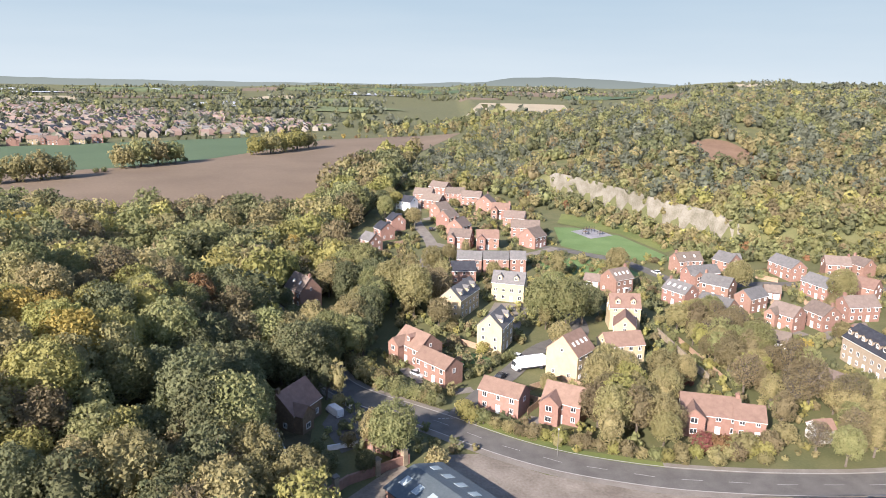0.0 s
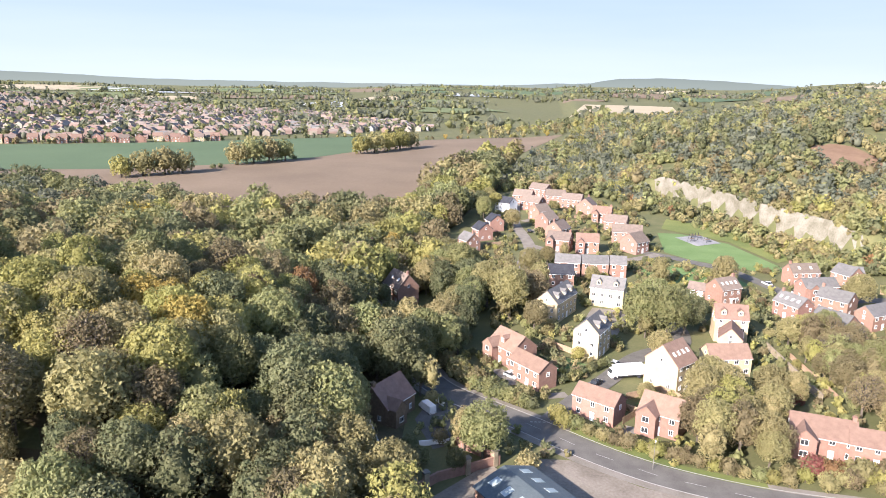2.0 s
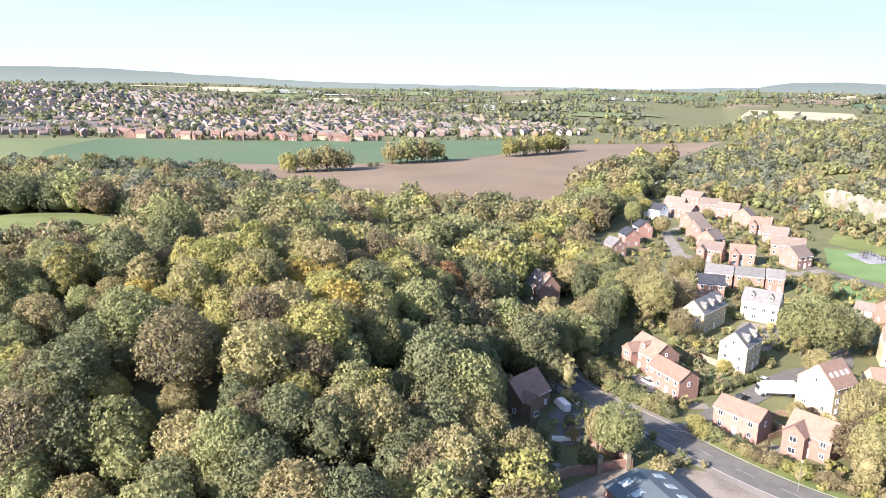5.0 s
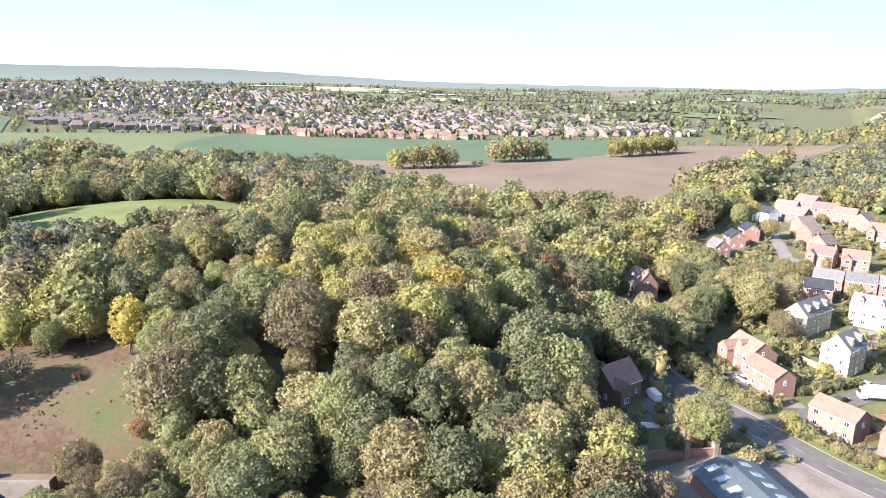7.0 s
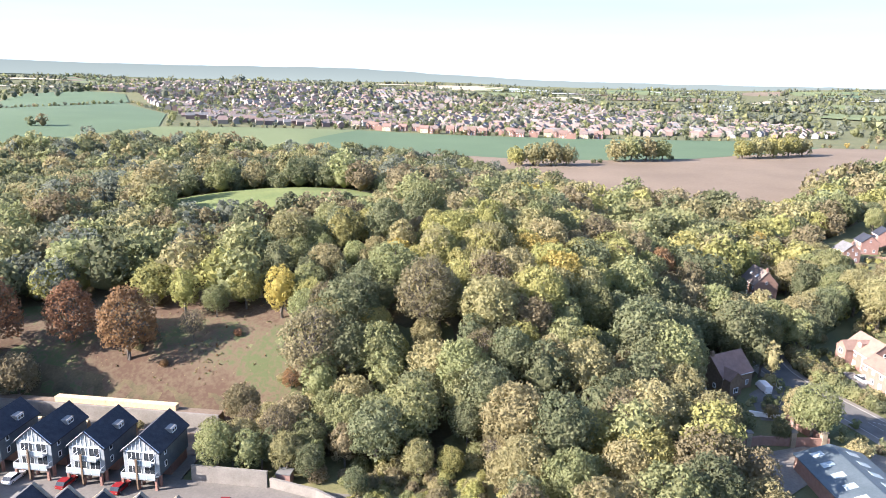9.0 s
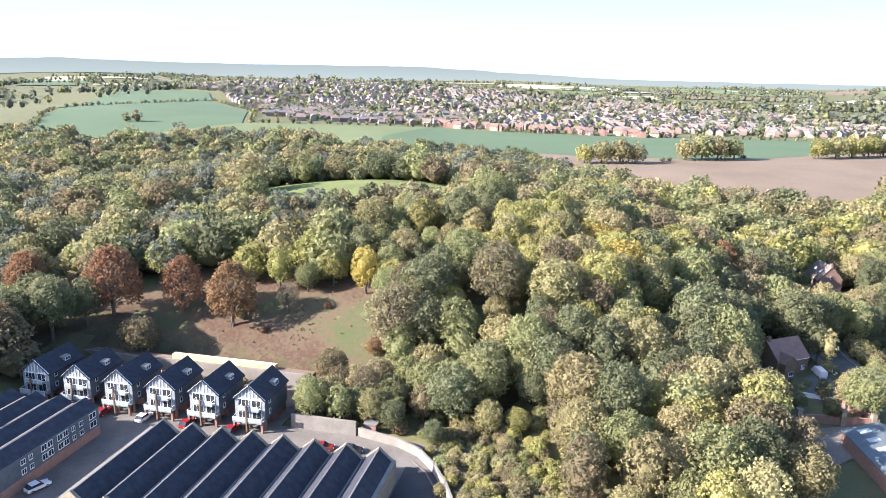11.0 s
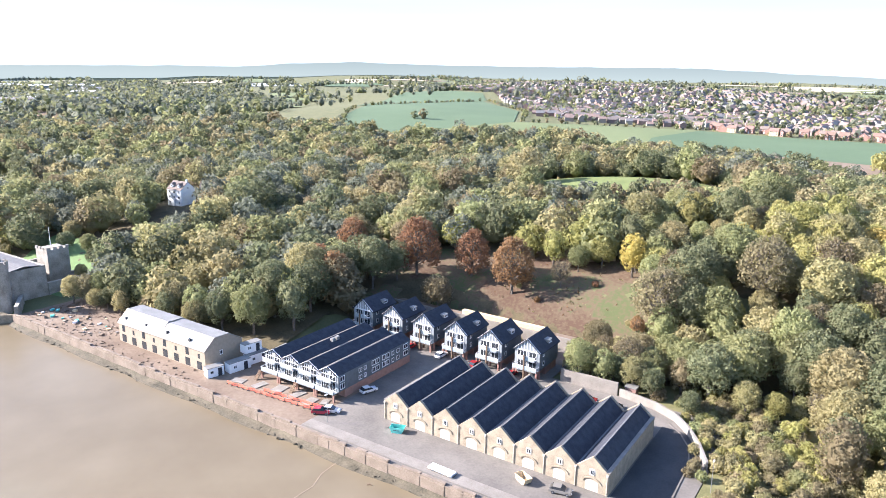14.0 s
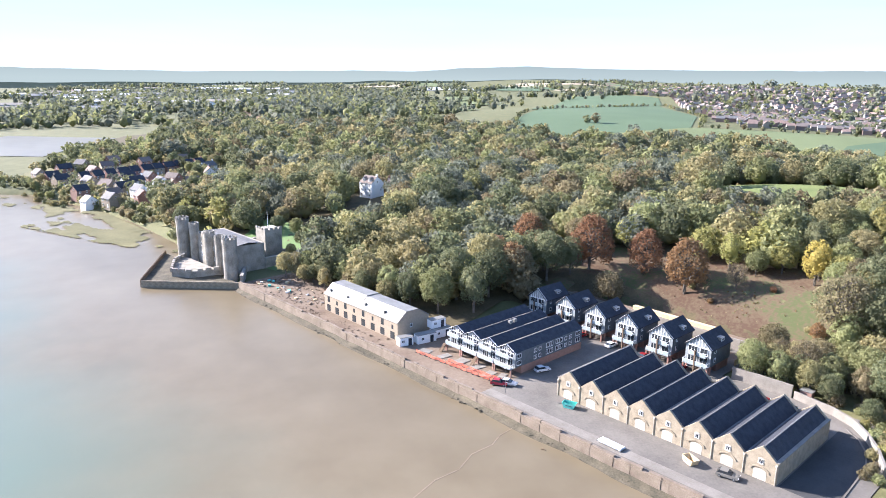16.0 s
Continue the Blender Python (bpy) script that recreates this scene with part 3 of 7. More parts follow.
drape("crop_field", [(-333, 375), (-380, 440), (-311, 466), (-240, 522), (-200, 579), (-150, 720), (-137, 788), (-216, 798), (-363, 670), (-466, 600), (-567, 540), (-521, 430), (-440, 345)], CROP, 0.45, 16, "blue-green young crop field below the village")
drape("crop_field", [(-440, 345), (-575, 285), (-600, 185), (-640, 200), (-670, 356), (-600, 480), (-567, 540), (-521, 430)], PALE_CROP, 0.5, 16, "pale yellow-green crop field beside the woods")
drape("crop_field", [(-727, 150), (-962, 276), (-1082, 534), (-800, 440), (-670, 356), (-640, 200), (-600, 185), (-660, 120)], CROP, 0.6, 22, "broad blue-green crop field on the slope")
drape("crop_field", [(-966, 262), (-1661, 628), (-1246, 620), (-1090, 545), (-975, 290)], CROP, 0.8, 30, "blue-green crop field behind a hedge")
drape("stubble_field", [(40, 1380), (260, 1400), (300, 1800), (90, 1850)], STUBBLE, 1.2, 40, "pale straw stubble field beneath the hill")
drape("ploughed_field", [(60, 1120), (330, 1150), (300, 1390), (60, 1370)], PLOUGH, 1.0, 40, "dark ploughed field under the stubble")
drape("meadow", [(-266, 122), (-250, 164), (-220, 186), (-176, 186), (-156, 158), (-184, 108), (-218, 96)], MEADOW, 0.25, 8, "green meadow clearing inside the wood", "meadow")
BRACKEN = material("bracken_slope", (0.082, 0.05, 0.031), (0.112, 0.082, 0.05), 0.95, 0.045, 0.9, c=(0.075, 0.088, 0.034), fine=22)
BRACKEN_RAMP = next(q for q in BRACKEN.node_tree.nodes if q.type == "VALTORGB").color_ramp.elements
BRACKEN_RAMP[0].position, BRACKEN_RAMP[1].position, BRACKEN_RAMP[2].position = 0.4, 0.5, 0.58
drape("clearing", [(-150, 12), (-188, 2), (-192, 40), (-164, 68), (-130, 90), (-100, 72), (-92, 62), (-100, 50), (-125, 32)], BRACKEN, 0.25, 5, "rusty bracken and bare earth slope above the houses", "clearing")
SAND = material("red_sand", (0.16, 0.1, 0.064), (0.22, 0.145, 0.095), 0.95, 0.08, 0.4, c=(0.2, 0.17, 0.09), fine=9)
for q in SANDS:
    drape("sandy_slope", q, SAND, 0.4, 6, "bare reddish sandy slope on the hill", "slope")
drape("lawn", [(-292, -88), (-268, -70), (-244, -64), (-220, -66), (-216, -82), (-236, -98), (-262, -100)], LAWN, 0.2, 6, "mown castle lawn among the trees", "lawn")


def patchwork():
    """Far fields of many colours, with hedges and copses."""
    r = random.Random(11)
    kinds = [(STUBBLE, "far pale stubble field"), (PALE_CROP, "far pale green pasture field"), (CROP, "far blue-green crop field"), (PLOUGH, "far brown ploughed field"), (POLYTUNNEL, "far white polytunnels in long rows")]
    copses = []
    for k in range(120):
        th, dist = r.uniform(1.1, 3.45), r.uniform(1250, 3600)
        cx, cy = math.cos(th) * dist, math.sin(th) * dist
        if (-2050 < cx < -150 and 420 < cy < 1500) or (cx > -40 and dist < 2000) or (cy < 200 and dist < 1500):
            continue
        w, h, a = r.uniform(70, 170) * dist / 1900, r.uniform(50, 110) * dist / 1900, r.uniform(-0.4, 0.4) + th
        c, s = math.cos(a), math.sin(a)
        quad = [(cx + c * u - s * v, cy + s * u + c * v) for u, v in ((-w, -h), (w * r.uniform(0.7, 1), -h), (w, h * r.uniform(0.7, 1)), (-w * r.uniform(0.7, 1), h))]
        m, words = kinds[r.choice([0, 0, 1, 1, 2, 3, 3, 4])]
        drape("far_field", quad, m, 2.0, 60 * dist / 2000, words)
        for (x0, y0), (x1, y1) in zip(quad[:2], quad[1:3]):
            n = int(math.hypot(x1 - x0, y1 - y0) / 14)
            copses += [(x0 + (x1 - x0) * (i + r.uniform(-0.4, 0.4)) / n, y0 + (y1 - y0) * i / n + r.uniform(-4, 4)) for i in range(n) if r.random() < 0.8]
    for k in range(300):
        th, dist = r.uniform(0.9, 3.6), r.uniform(1000, 3000)
        cx, cy = math.cos(th) * dist, math.sin(th) * dist
        for i in range(r.randrange(5, 16)):
            q = dist / 1500
            copses.append((cx + r.gauss(0, 45) * q, cy + r.gauss(0, 14) * q))
    return copses


COPSES = [p for p in patchwork() if z_at(*p) > 2 and not (p[0] < -450 and p[1] < 620 and p[1] > 150 and p[0] > -1300)]
drape("ploughed_field", [(-1200, -205), (-1210, -60), (-920, -92), (-935, -145)], EARTH, 1.0, 30, "far brown field beyond the woods")
drape("crop_field", [(-1230, 30), (-1500, 200), (-1250, 260), (-1000, 140)], PALE_CROP, 1.4, 40, "far pale green field on the slope")
r2 = random.Random(31)
for k in range(140):
    cx, cy = -r2.uniform(860, 3200), r2.uniform(-900, 420)
    if 150 < cy < 640 and cx > -1300:
        continue
    COPSES += [(cx + r2.gauss(0, 22), cy + r2.gauss(0, 60)) for _ in range(r2.randrange(6, 18))]
for k in range(170):
    cx, cy = -r2.uniform(900, 2600), r2.uniform(-620, 170)
    COPSES += [(cx + r2.gauss(0, 30), cy + r2.gauss(0, 50)) for _ in range(r2.randrange(8, 22))]
COPSES = [p for p in COPSES if z_at(*p) > 2 and not (-5 < math.degrees(math.atan2(p[0], p[1])) < 10 and 1150 < math.hypot(*p) < 1900)]
# greyed leaves carry the distance haze in their colour
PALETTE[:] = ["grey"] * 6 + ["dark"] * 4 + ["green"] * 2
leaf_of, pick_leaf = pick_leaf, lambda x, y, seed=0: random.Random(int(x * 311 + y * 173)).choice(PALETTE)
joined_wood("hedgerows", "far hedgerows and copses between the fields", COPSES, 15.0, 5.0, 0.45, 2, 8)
pick_leaf = leaf_of
PALETTE[:] = PALETTE_ALL


# ---- houses ----
CACHE = {}


def lattice(bm, xs, zs, solid, y0, y1):
    """A flat frame in one piece: the solid cells of a grid, with thickness."""
    seen = {}

    def at(i, j, k):
        if (i, j, k) not in seen:
            seen[i, j, k] = bm.verts.new((xs[i], (y0, y1)[k], zs[j]))
        return seen[i, j, k]

    full = lambda i, j: 0 <= i < len(xs) - 1 and 0 <= j < len(zs) - 1 and solid(i, j)
    for i in range(len(xs) - 1):
        for j in range(len(zs) - 1):
            if not full(i, j):
                continue
            for k in (0, 1):
                bm.faces.new([at(i + a, j + b, k) for a, b in ((0, 0), (1, 0), (1, 1), (0, 1))])
            for di, dj, p, q in ((-1, 0, (0, 0), (0, 1)), (1, 0, (1, 0), (1, 1)), (0, -1, (0, 0), (1, 0)), (0, 1, (0, 1), (1, 1))):
                if not full(i + di, j + dj):
                    bm.faces.new((at(i + p[0], j + p[1], 0), at(i + q[0], j + q[1], 0), at(i + q[0], j + q[1], 1), at(i + p[0], j + p[1], 1)))


def window_meshes(w, h, bars=1):
    key = ("win", round(w, 2), round(h, 2), bars)
    if key not in CACHE:
        bm = bmesh.new()
        t = 0.07
        xs = [-w / 2, -w / 2 + t]
        for k in range(bars):
            x = -w / 2 + w * (k + 1) / (bars + 1)
            xs += [x - 0.03, x + 0.03]
        xs += [w / 2 - t, w / 2]
        lattice(bm, xs, [-0.07, t, h - t, h], lambda i, j: i % 2 == 0 or j != 1, -0.07, 0.05)
        me = bpy.data.meshes.new("window")
        bmesh.ops.recalc_face_normals(bm, faces=bm.faces)
        bm.to_mesh(me)
        bm.free()
        me.materials.append(WHITE)
        pane = mesh_of("pane", [(-w / 2 + t, -0.025, t), (w / 2 - t, -0.025, t), (w / 2 - t, -0.025, h - t), (-w / 2 + t, -0.025, h - t)], [(0, 1, 2, 3)], GLASS)
        CACHE[key] = (me, pane)
    return CACHE[key]


def window(parent, m, w=1.1, h=1.2, bars=1):
    fr, pn = window_meshes(w, h, bars)
    ob = link("window", fr, parent, m)
    link("pane", pn, ob)
    return ob


def door(parent, m, w=0.95, h=2.05, mat=WHITE):
    key = ("door", w, h, mat.name)
    if key not in CACHE:
        bm = bmesh.new()
        box(bm, -w / 2 - 0.08, -0.07, 0, -w / 2, 0.04, h)
        box(bm, w / 2, -0.07, 0, w / 2 + 0.08, 0.04, h)
        box(bm, -w / 2 - 0.08, -0.07, h, w / 2 + 0.08, 0.04, h + 0.1)
        box(bm, -w / 2, -0.03, 0, w / 2, 0.04, h)
        box(bm, -w * 0.3, -0.05, h * 0.55, w * 0.3, -0.03, h * 0.9)
        box(bm, -w * 0.3, -0.05, h * 0.08, w * 0.3, -0.03, h * 0.42)
        me = bpy.data.meshes.new("door")
        bmesh.ops.recalc_face_normals(bm, faces=bm.faces)
        bm.to_mesh(me)
        bm.free()
        me.materials.append(mat)
        CACHE[key] = me
    return link("door", CACHE[key], parent, m)


def gable_roof(bm, w, d, eave, rise, over=0.3, thick=0.2, y_mid=0.0):
    """Two pitched slabs with the ridge along x."""
    half = d / 2
    k = rise / half
    for s in (-1, 1):
        y0, z0 = s * (half + over), eave - k * over
        v = [(-w / 2 - over * 0.6, y_mid, eave + rise), (w / 2 + over * 0.6, y_mid, eave + rise), (w / 2 + over * 0.6, y0, z0), (-w / 2 - over * 0.6, y0, z0)]
        a = [bm.verts.new(p) for p in v]
        b = [bm.verts.new((p[0], p[1], p[2] + thick)) for p in v]
        bm.faces.new(a)
        bm.faces.new(b)
        for i in range(4):
            bm.faces.new((a[i], a[(i + 1) % 4], b[(i + 1) % 4], b[i]))


def gable_walls(bm, w, d, eave, rise, foot=-1.5):
    """The walls of a gabled house, ridge along x."""
    prism(bm, [(-d / 2, foot), (d / 2, foot), (d / 2, eave), (0, eave + rise), (-d / 2, eave)], -w / 2, w / 2, Matrix.Rotation(math.pi / 2, 4, "Z"))


COLOUR = {"red_brick": "red-brick", "cream_render": "cream-rendered", "white_paint": "white-painted", "buff_brick": "buff-brick", "dark_timber": "shade-darkened timber"}
ROOF = {"red_tile": "red-tiled roof", "grey_tile": "grey-tiled roof", "brown_tile": "brown-tiled roof", "slate": "dark slate roof"}


def house(x, y, yaw, w, d, eave, wall, roof, dormers=0, chimney=None, lights=0, porch=False, front_gable=0, garage=False, z=None, name="house", group="", pitch=0.8, near=True):
    """A gabled house: ridge along its own x, front towards -y."""
    rng = random.Random(int(x * 71 + y * 13))
    zb = z_at(x, y) if z is None else z
    small = eave < 3.2
    root = new(name if not small else "garage")
    root.matrix_world = pose(x, y, zb, 0, 0, yaw)
    tagged(root, COLOUR[wall.name] + (" garage with a " if small else " house with white windows and a ") + ROOF[roof.name], "garage" if small else "house", group or "houses of the estate", "thing")
    rise = d / 2 * pitch
    bm = bmesh.new()
    gable_walls(bm, w, d, eave, rise)
    part("wall", bm, wall, root)
    bm = bmesh.new()
    gable_roof(bm, w, d, eave, rise)
    rf = part("roof", bm, roof, root)
    for s in (-1, 1) if near else ():
        bm = bmesh.new()
        tube(bm, [(-w / 2 - 0.1, s * (d / 2 + 0.3), eave - 0.2), (w / 2 + 0.1, s * (d / 2 + 0.3), eave - 0.2)], [0.07, 0.07], 5)
        part("gutter", bm, WHITE if not small else SLATE, root)
    floors = 1 if small else max(1, int((eave + 0.4) / 2.5))
    if small:
        part("garage_door", _panel(w * 0.36, 2.0), WHITE, root, "white panelled garage door", pose(-w * 0.22, -d / 2 - 0.03, 0.02))
        part("garage_door", _panel(w * 0.36, 2.0), WHITE, root, "white panelled garage door", pose(w * 0.22, -d / 2 - 0.03, 0.02))
        return root
    n = max(2, int(w / 2.7))
    turned = Matrix.Rotation(radians(yaw), 2)
    to_river = Vector((15 - x, -30 - y)).normalized()
    open_side = lambda nx, ny: (turned @ Vector((nx, ny))).dot(to_river) > -0.2
    for side in (-1, 1):
        turn = 0 if side < 0 else 180
        for f in range(floors if open_side(0, side) else 0):
            for k in range(n):
                px = -w / 2 + w * (k + 0.5) / n
                if f == 0 and k == n // 2:
                    door(root, pose(px, side * (d / 2 + 0.03), 0, 0, 0, turn))
                    continue
                window(root, pose(px, side * (d / 2 + 0.03), 0.95 + 2.5 * f, 0, 0, turn), 1.15 if (k + f) % 2 else 0.95, 1.2)
        m = 2 if d > 6.5 else 1
        for f in range(floors if open_side(side, 0) else 0):
            for k in range(m):
                if near and rng.random() < 0.55:
                    py = -d / 2 + d * (k + 0.5) / m
                    window(root, pose(side * (w / 2 + 0.03), py, 0.95 + 2.5 * f, 0, 0, 90 if side > 0 else -90), 0.9, 1.1)
        if floors > 1 and rise > 2.2 and open_side(side, 0):
            window(root, pose(side * (w / 2 + 0.03), 0, eave + 0.15, 0, 0, 90 if side > 0 else -90), 0.7, 0.9, 0)
    for k in range(dormers):
        px = -w / 2 + w * (k + 0.5) / dormers
        zz, yy = eave + rise * 0.28, -d / 2 * 0.72
        dm = bmesh.new()
        prism(dm, [(-0.75, 0), (0.75, 0), (0.75, 1.2), (0, 1.85), (-0.75, 1.2)], yy - 0.35, yy + 2.2, Matrix.Translation((px, 0, zz)))
        dr = part("dormer", dm, wall, root)
        dm = bmesh.new()
        for s in (-1, 1):
            a = [dm.verts.new(Vector(p) + Vector((px, 0, zz))) for p in ((0, yy - 0.5, 1.9), (0, yy + 2.4, 1.9), (s * 0.95, yy + 2.4, 1.08), (s * 0.95, yy - 0.5, 1.08))]
            b = [dm.verts.new(q.co + Vector((0, 0, 0.12))) for q in a]
            dm.faces.new(a)
            dm.faces.new(b)
            for i in range(4):
                dm.faces.new((a[i], a[(i + 1) % 4], b[(i + 1) % 4], b[i]))
        part("dormer_roof", dm, roof, dr)
        window(dr, pose(px, yy - 0.38, zz + 0.2), 0.95, 1.0)
    for k in range(lights):
        px = -w / 2 + w * (k + 0.7) / (lights + 0.4)
        sl = math.atan2(rise, d / 2)
        rl = bmesh.new()
        box(rl, -0.4, -0.6, 0.2, 0.4, 0.6, 0.3)
        ob = part("rooflight", rl, WHITE, rf, "white-framed rooflight", Matrix.Translation((px, -d / 4, eave + rise / 2)) @ Matrix.Rotation(sl, 4, "X"))
    if chimney is None:
        chimney = rng.random() < 0.4
    if chimney:
        ch = bmesh.new()
        cx = rng.choice((-1, 1)) * (w / 2 - 0.6)
        box(ch, cx - 0.4, -0.35, eave + rise * 0.6, cx + 0.4, 0.35, eave + rise + 0.9)
        box(ch, cx - 0.47, -0.42, eave + rise + 0.9, cx + 0.47, 0.42, eave + rise + 1.05)
        for k in (-0.18, 0.18):
            tube(ch, [(cx + k, 0, eave + rise + 1.05), (cx + k, 0, eave + rise + 1.35)], [0.1, 0.08], 6)
        part("chimney", ch, wall, root)
    if porch:
        pm = bmesh.new()
        box(pm, -1.0, -d / 2 - 1.2, 2.15, 1.0, -d / 2 - 0.01, 2.3)
        for s in (-0.9, 0.82):
            box(pm, s, -d / 2 - 1.15, 0, s + 0.08, -d / 2 - 1.07, 2.15)
        part("porch", pm, WHITE, root)
    if front_gable:
        gw = front_gable
        fx = -w / 2 + gw / 2 + 0.3
        fe = eave - 0.02
        gr = gw / 2 * 0.85
        fm = bmesh.new()
        prism(fm, [(fx - gw / 2, -1.5), (fx + gw / 2, -1.5), (fx + gw / 2, fe), (fx, fe + gr), (fx - gw / 2, fe)], -d / 2 - 2.2, 0)
        wing = part("wing", fm, wall, root)
        fm = bmesh.new()
        gable_roof(fm, d / 2 + 2.2, gw, fe, gr, 0.25)
        part("wing_roof", fm, roof, wing, m=Matrix.Translation((fx, -(d / 2 + 2.2) / 2, 0.02)) @ Matrix.Rotation(math.pi / 2, 4, "Z"))
        for f in range(floors):
            window(wing, pose(fx, -d / 2 - 2.23, 0.9 + 2.5 * f), 1.5, 1.25)
    return root


def _panel(w, h):
    bm = bmesh.new()
    for k in range(4):
        box(bm, -w / 2, -0.05, h * k / 4 + 0.01, w / 2, 0.02, h * (k + 1) / 4 - 0.015)
    return bm


# near the junction
house(-6.4, 179.1, -48, 10.4, 8.5, 5, REDBRICK, REDTILE, dormers=1, front_gable=4.2, chimney=False)
house(-0.7, 166.5, -47, 11.6, 6.0, 5, REDBRICK, REDTILE, chimney=False, pitch=0.7)
house(15.4, 189.6, 67, 10.2, 7.4, 7.5, CREAM, GREYTILE, dormers=2, chimney=False, pitch=0.95)
house(5.8, 218.8, 65, 15.3, 7.4, 6.5, CREAM, GREYTILE, dormers=3, chimney=False, pitch=0.95)
house(23.3, 232.7, -15, 11.2, 7.0, 6.5, CREAM, GREYTILE, dormers=2, chimney=False, pitch=0.95)
house(10.6, 266.8, -5, 9.7, 7.0, 5.2, REDBRICK, GREYTILE, chimney=False, pitch=0.7)
house(20.8, 267.2, 1, 10.0, 7.0, 5.2, REDBRICK, GREYTILE, chimney=False, pitch=0.7)
house(29.6, 267.8, -2, 6.2, 7.0, 5.2, REDBRICK, GREYTILE, chimney=False, pitch=0.7)
house(7.6, 251.9, 5, 9.0, 7.0, 5, REDBRICK, SLATE)
house(33.8, 171.0, 48, 8.4, 9.4, 7.2, CREAM, REDTILE, lights=4, chimney=False, pitch=0.95)
house(14.8, 150.0, -32, 10.4, 6.0, 5, REDBRICK, REDTILE, chimney=False, pitch=0.7)
house(28.6, 146.6, -28, 9.0, 7.5, 5, REDBRICK, REDTILE, dormers=0, front_gable=4.4, chimney=False)
house(56.7, 207.7, -3, 9.3, 7.0, 7.2, CREAM, REDTILE, dormers=2, chimney=False, pitch=1.0)
house(54.7, 197.5, 76, 8.0, 6.2, 5, CREAM, REDTILE, chimney=False, pitch=0.95)
house(49.8, 182.3, 12, 11.0, 7.0, 5, CREAM, REDTILE)
house(63.2, 243.3, 32, 8.6, 7.8, 5.5, REDBRICK, BROWNTILE, lights=4, porch=True)
house(56.1, 249.7, -25, 6.0, 5.0, 2.4, REDBRICK, BROWNTILE)
# the estate under the chalk
house(97.2, 269.9, 14, 10.9, 7.0, 5, REDBRICK, BROWNTILE, lights=2)
house(113.4, 269.9, 121, 8.0, 7.3, 5, REDBRICK, GREYTILE)
house(135.2, 264.9, -77, 13.4, 7.0, 5, REDBRICK, GREYTILE)
house(155.8, 267.5, -13, 9.2, 7.0, 5, REDBRICK, BROWNTILE)
house(165.4, 266.8, 108, 8.0, 6.5, 5, REDBRICK, BROWNTILE)
house(96.8, 252.7, 17, 12.8, 6.3, 5, REDBRICK, GREYTILE, front_gable=3.6)
house(98.3, 239.0, -45, 10.5, 7.0, 5, REDBRICK, GREYTILE)
house(82.1, 230.7, -59, 9.9, 7.0, 5, REDBRICK, GREYTILE, lights=4)
house(104.6, 226.0, 33, 9.7, 6.4, 5, REDBRICK, GREYTILE)
house(89.9, 217.5, -53, 11.1, 7.0, 4.6, REDBRICK, GREYTILE)
house(135.8, 240.0, -73, 12.1, 7.0, 5, REDBRICK, GREYTILE)
house(108.7, 209.1, -58, 8.6, 7.0, 5, REDBRICK, BROWNTILE, front_gable=3.6)
house(120.4, 210.3, -73, 8.3, 7.0, 5, REDBRICK, BROWNTILE)
house(136.2, 218.5, 9, 11.4, 7.2, 5, REDBRICK, BROWNTILE)
house(151.0, 238.7, -53, 8.0, 7.0, 5, REDBRICK, REDTILE, front_gable=3.6)
house(97.7, 193.2, -32, 8.8, 6.0, 2.5, BUFFBRICK, BROWNTILE)
for k in range(4):
    q = pose(112.5, 184.5, 0, 0, 0, -84) @ Vector((2.7 + 5.45 * k, 4.5, 0))
    house(q.x, q.y, -84, 5.4, 9.0, 6.8, BUFFBRICK, SLATE, dormers=2, lights=0, group="stone-fronted terrace houses", name="terrace_house", chimney=False)
house(117.8, 239.1, -15, 5.5, 5.0, 2.5, REDBRICK, BROWNTILE)
house(127.0, 201.2, 17, 4.4, 5.0, 2.5, REDBRICK, BROWNTILE)
house(120.8, 280.8, 3, 4.7, 5.0, 2.5, REDBRICK, GREYTILE)
house(98.0, 161.3, 122, 7.0, 6.3, 3.5, CREAM, BROWNTILE)
house(60.1, 143.6, -14, 12.5, 9.0, 4.6, REDBRICK, REDTILE, front_gable=4.6, chimney=True, pitch=0.62)
house(67.5, 140.4, -14, 6.5, 7.0, 4.6, REDBRICK, REDTILE, chimney=False, pitch=0.62)
house(82.5, 137.9, 8, 4.2, 4.0, 3.2, WHITE, REDTILE, chimney=False)
# the pointed house in the trees, and the dark house beside the wood
house(-46.3, 222.0, -48, 9.9, 8.0, 5.5, REDBRICK, BROWNTILE, lights=2, chimney=True, pitch=1.1)
# all walls in dark timber: tree shade on the house is in this colour
house(-33, 142, 66, 10.5, 8.5, 4.2, DARKWOOD, REDTILE, chimney=True, dormers=0, front_gable=4.0, pitch=0.95)
house(-70, 268, 30, 9.0, 7.5, 5, REDBRICK, REDTILE, chimney=True)
# the long street
house(-31.7, 268.7, -60, 16.3, 7.0, 5, REDBRICK, SLATE, lights=3)
for x, y, a, r in ((-31.2, 293.2, 131, GREYTILE), (-27.2, 313.4, 122, SLATE), (-23.1, 331.6, 117, SLATE)):
    house(x, y, a, 7.5, 7.0, 5, REDBRICK, r, dormers=1)
house(-20.1, 376.5, -37, 10.2, 7.0, 5, WHITE, SLATE)
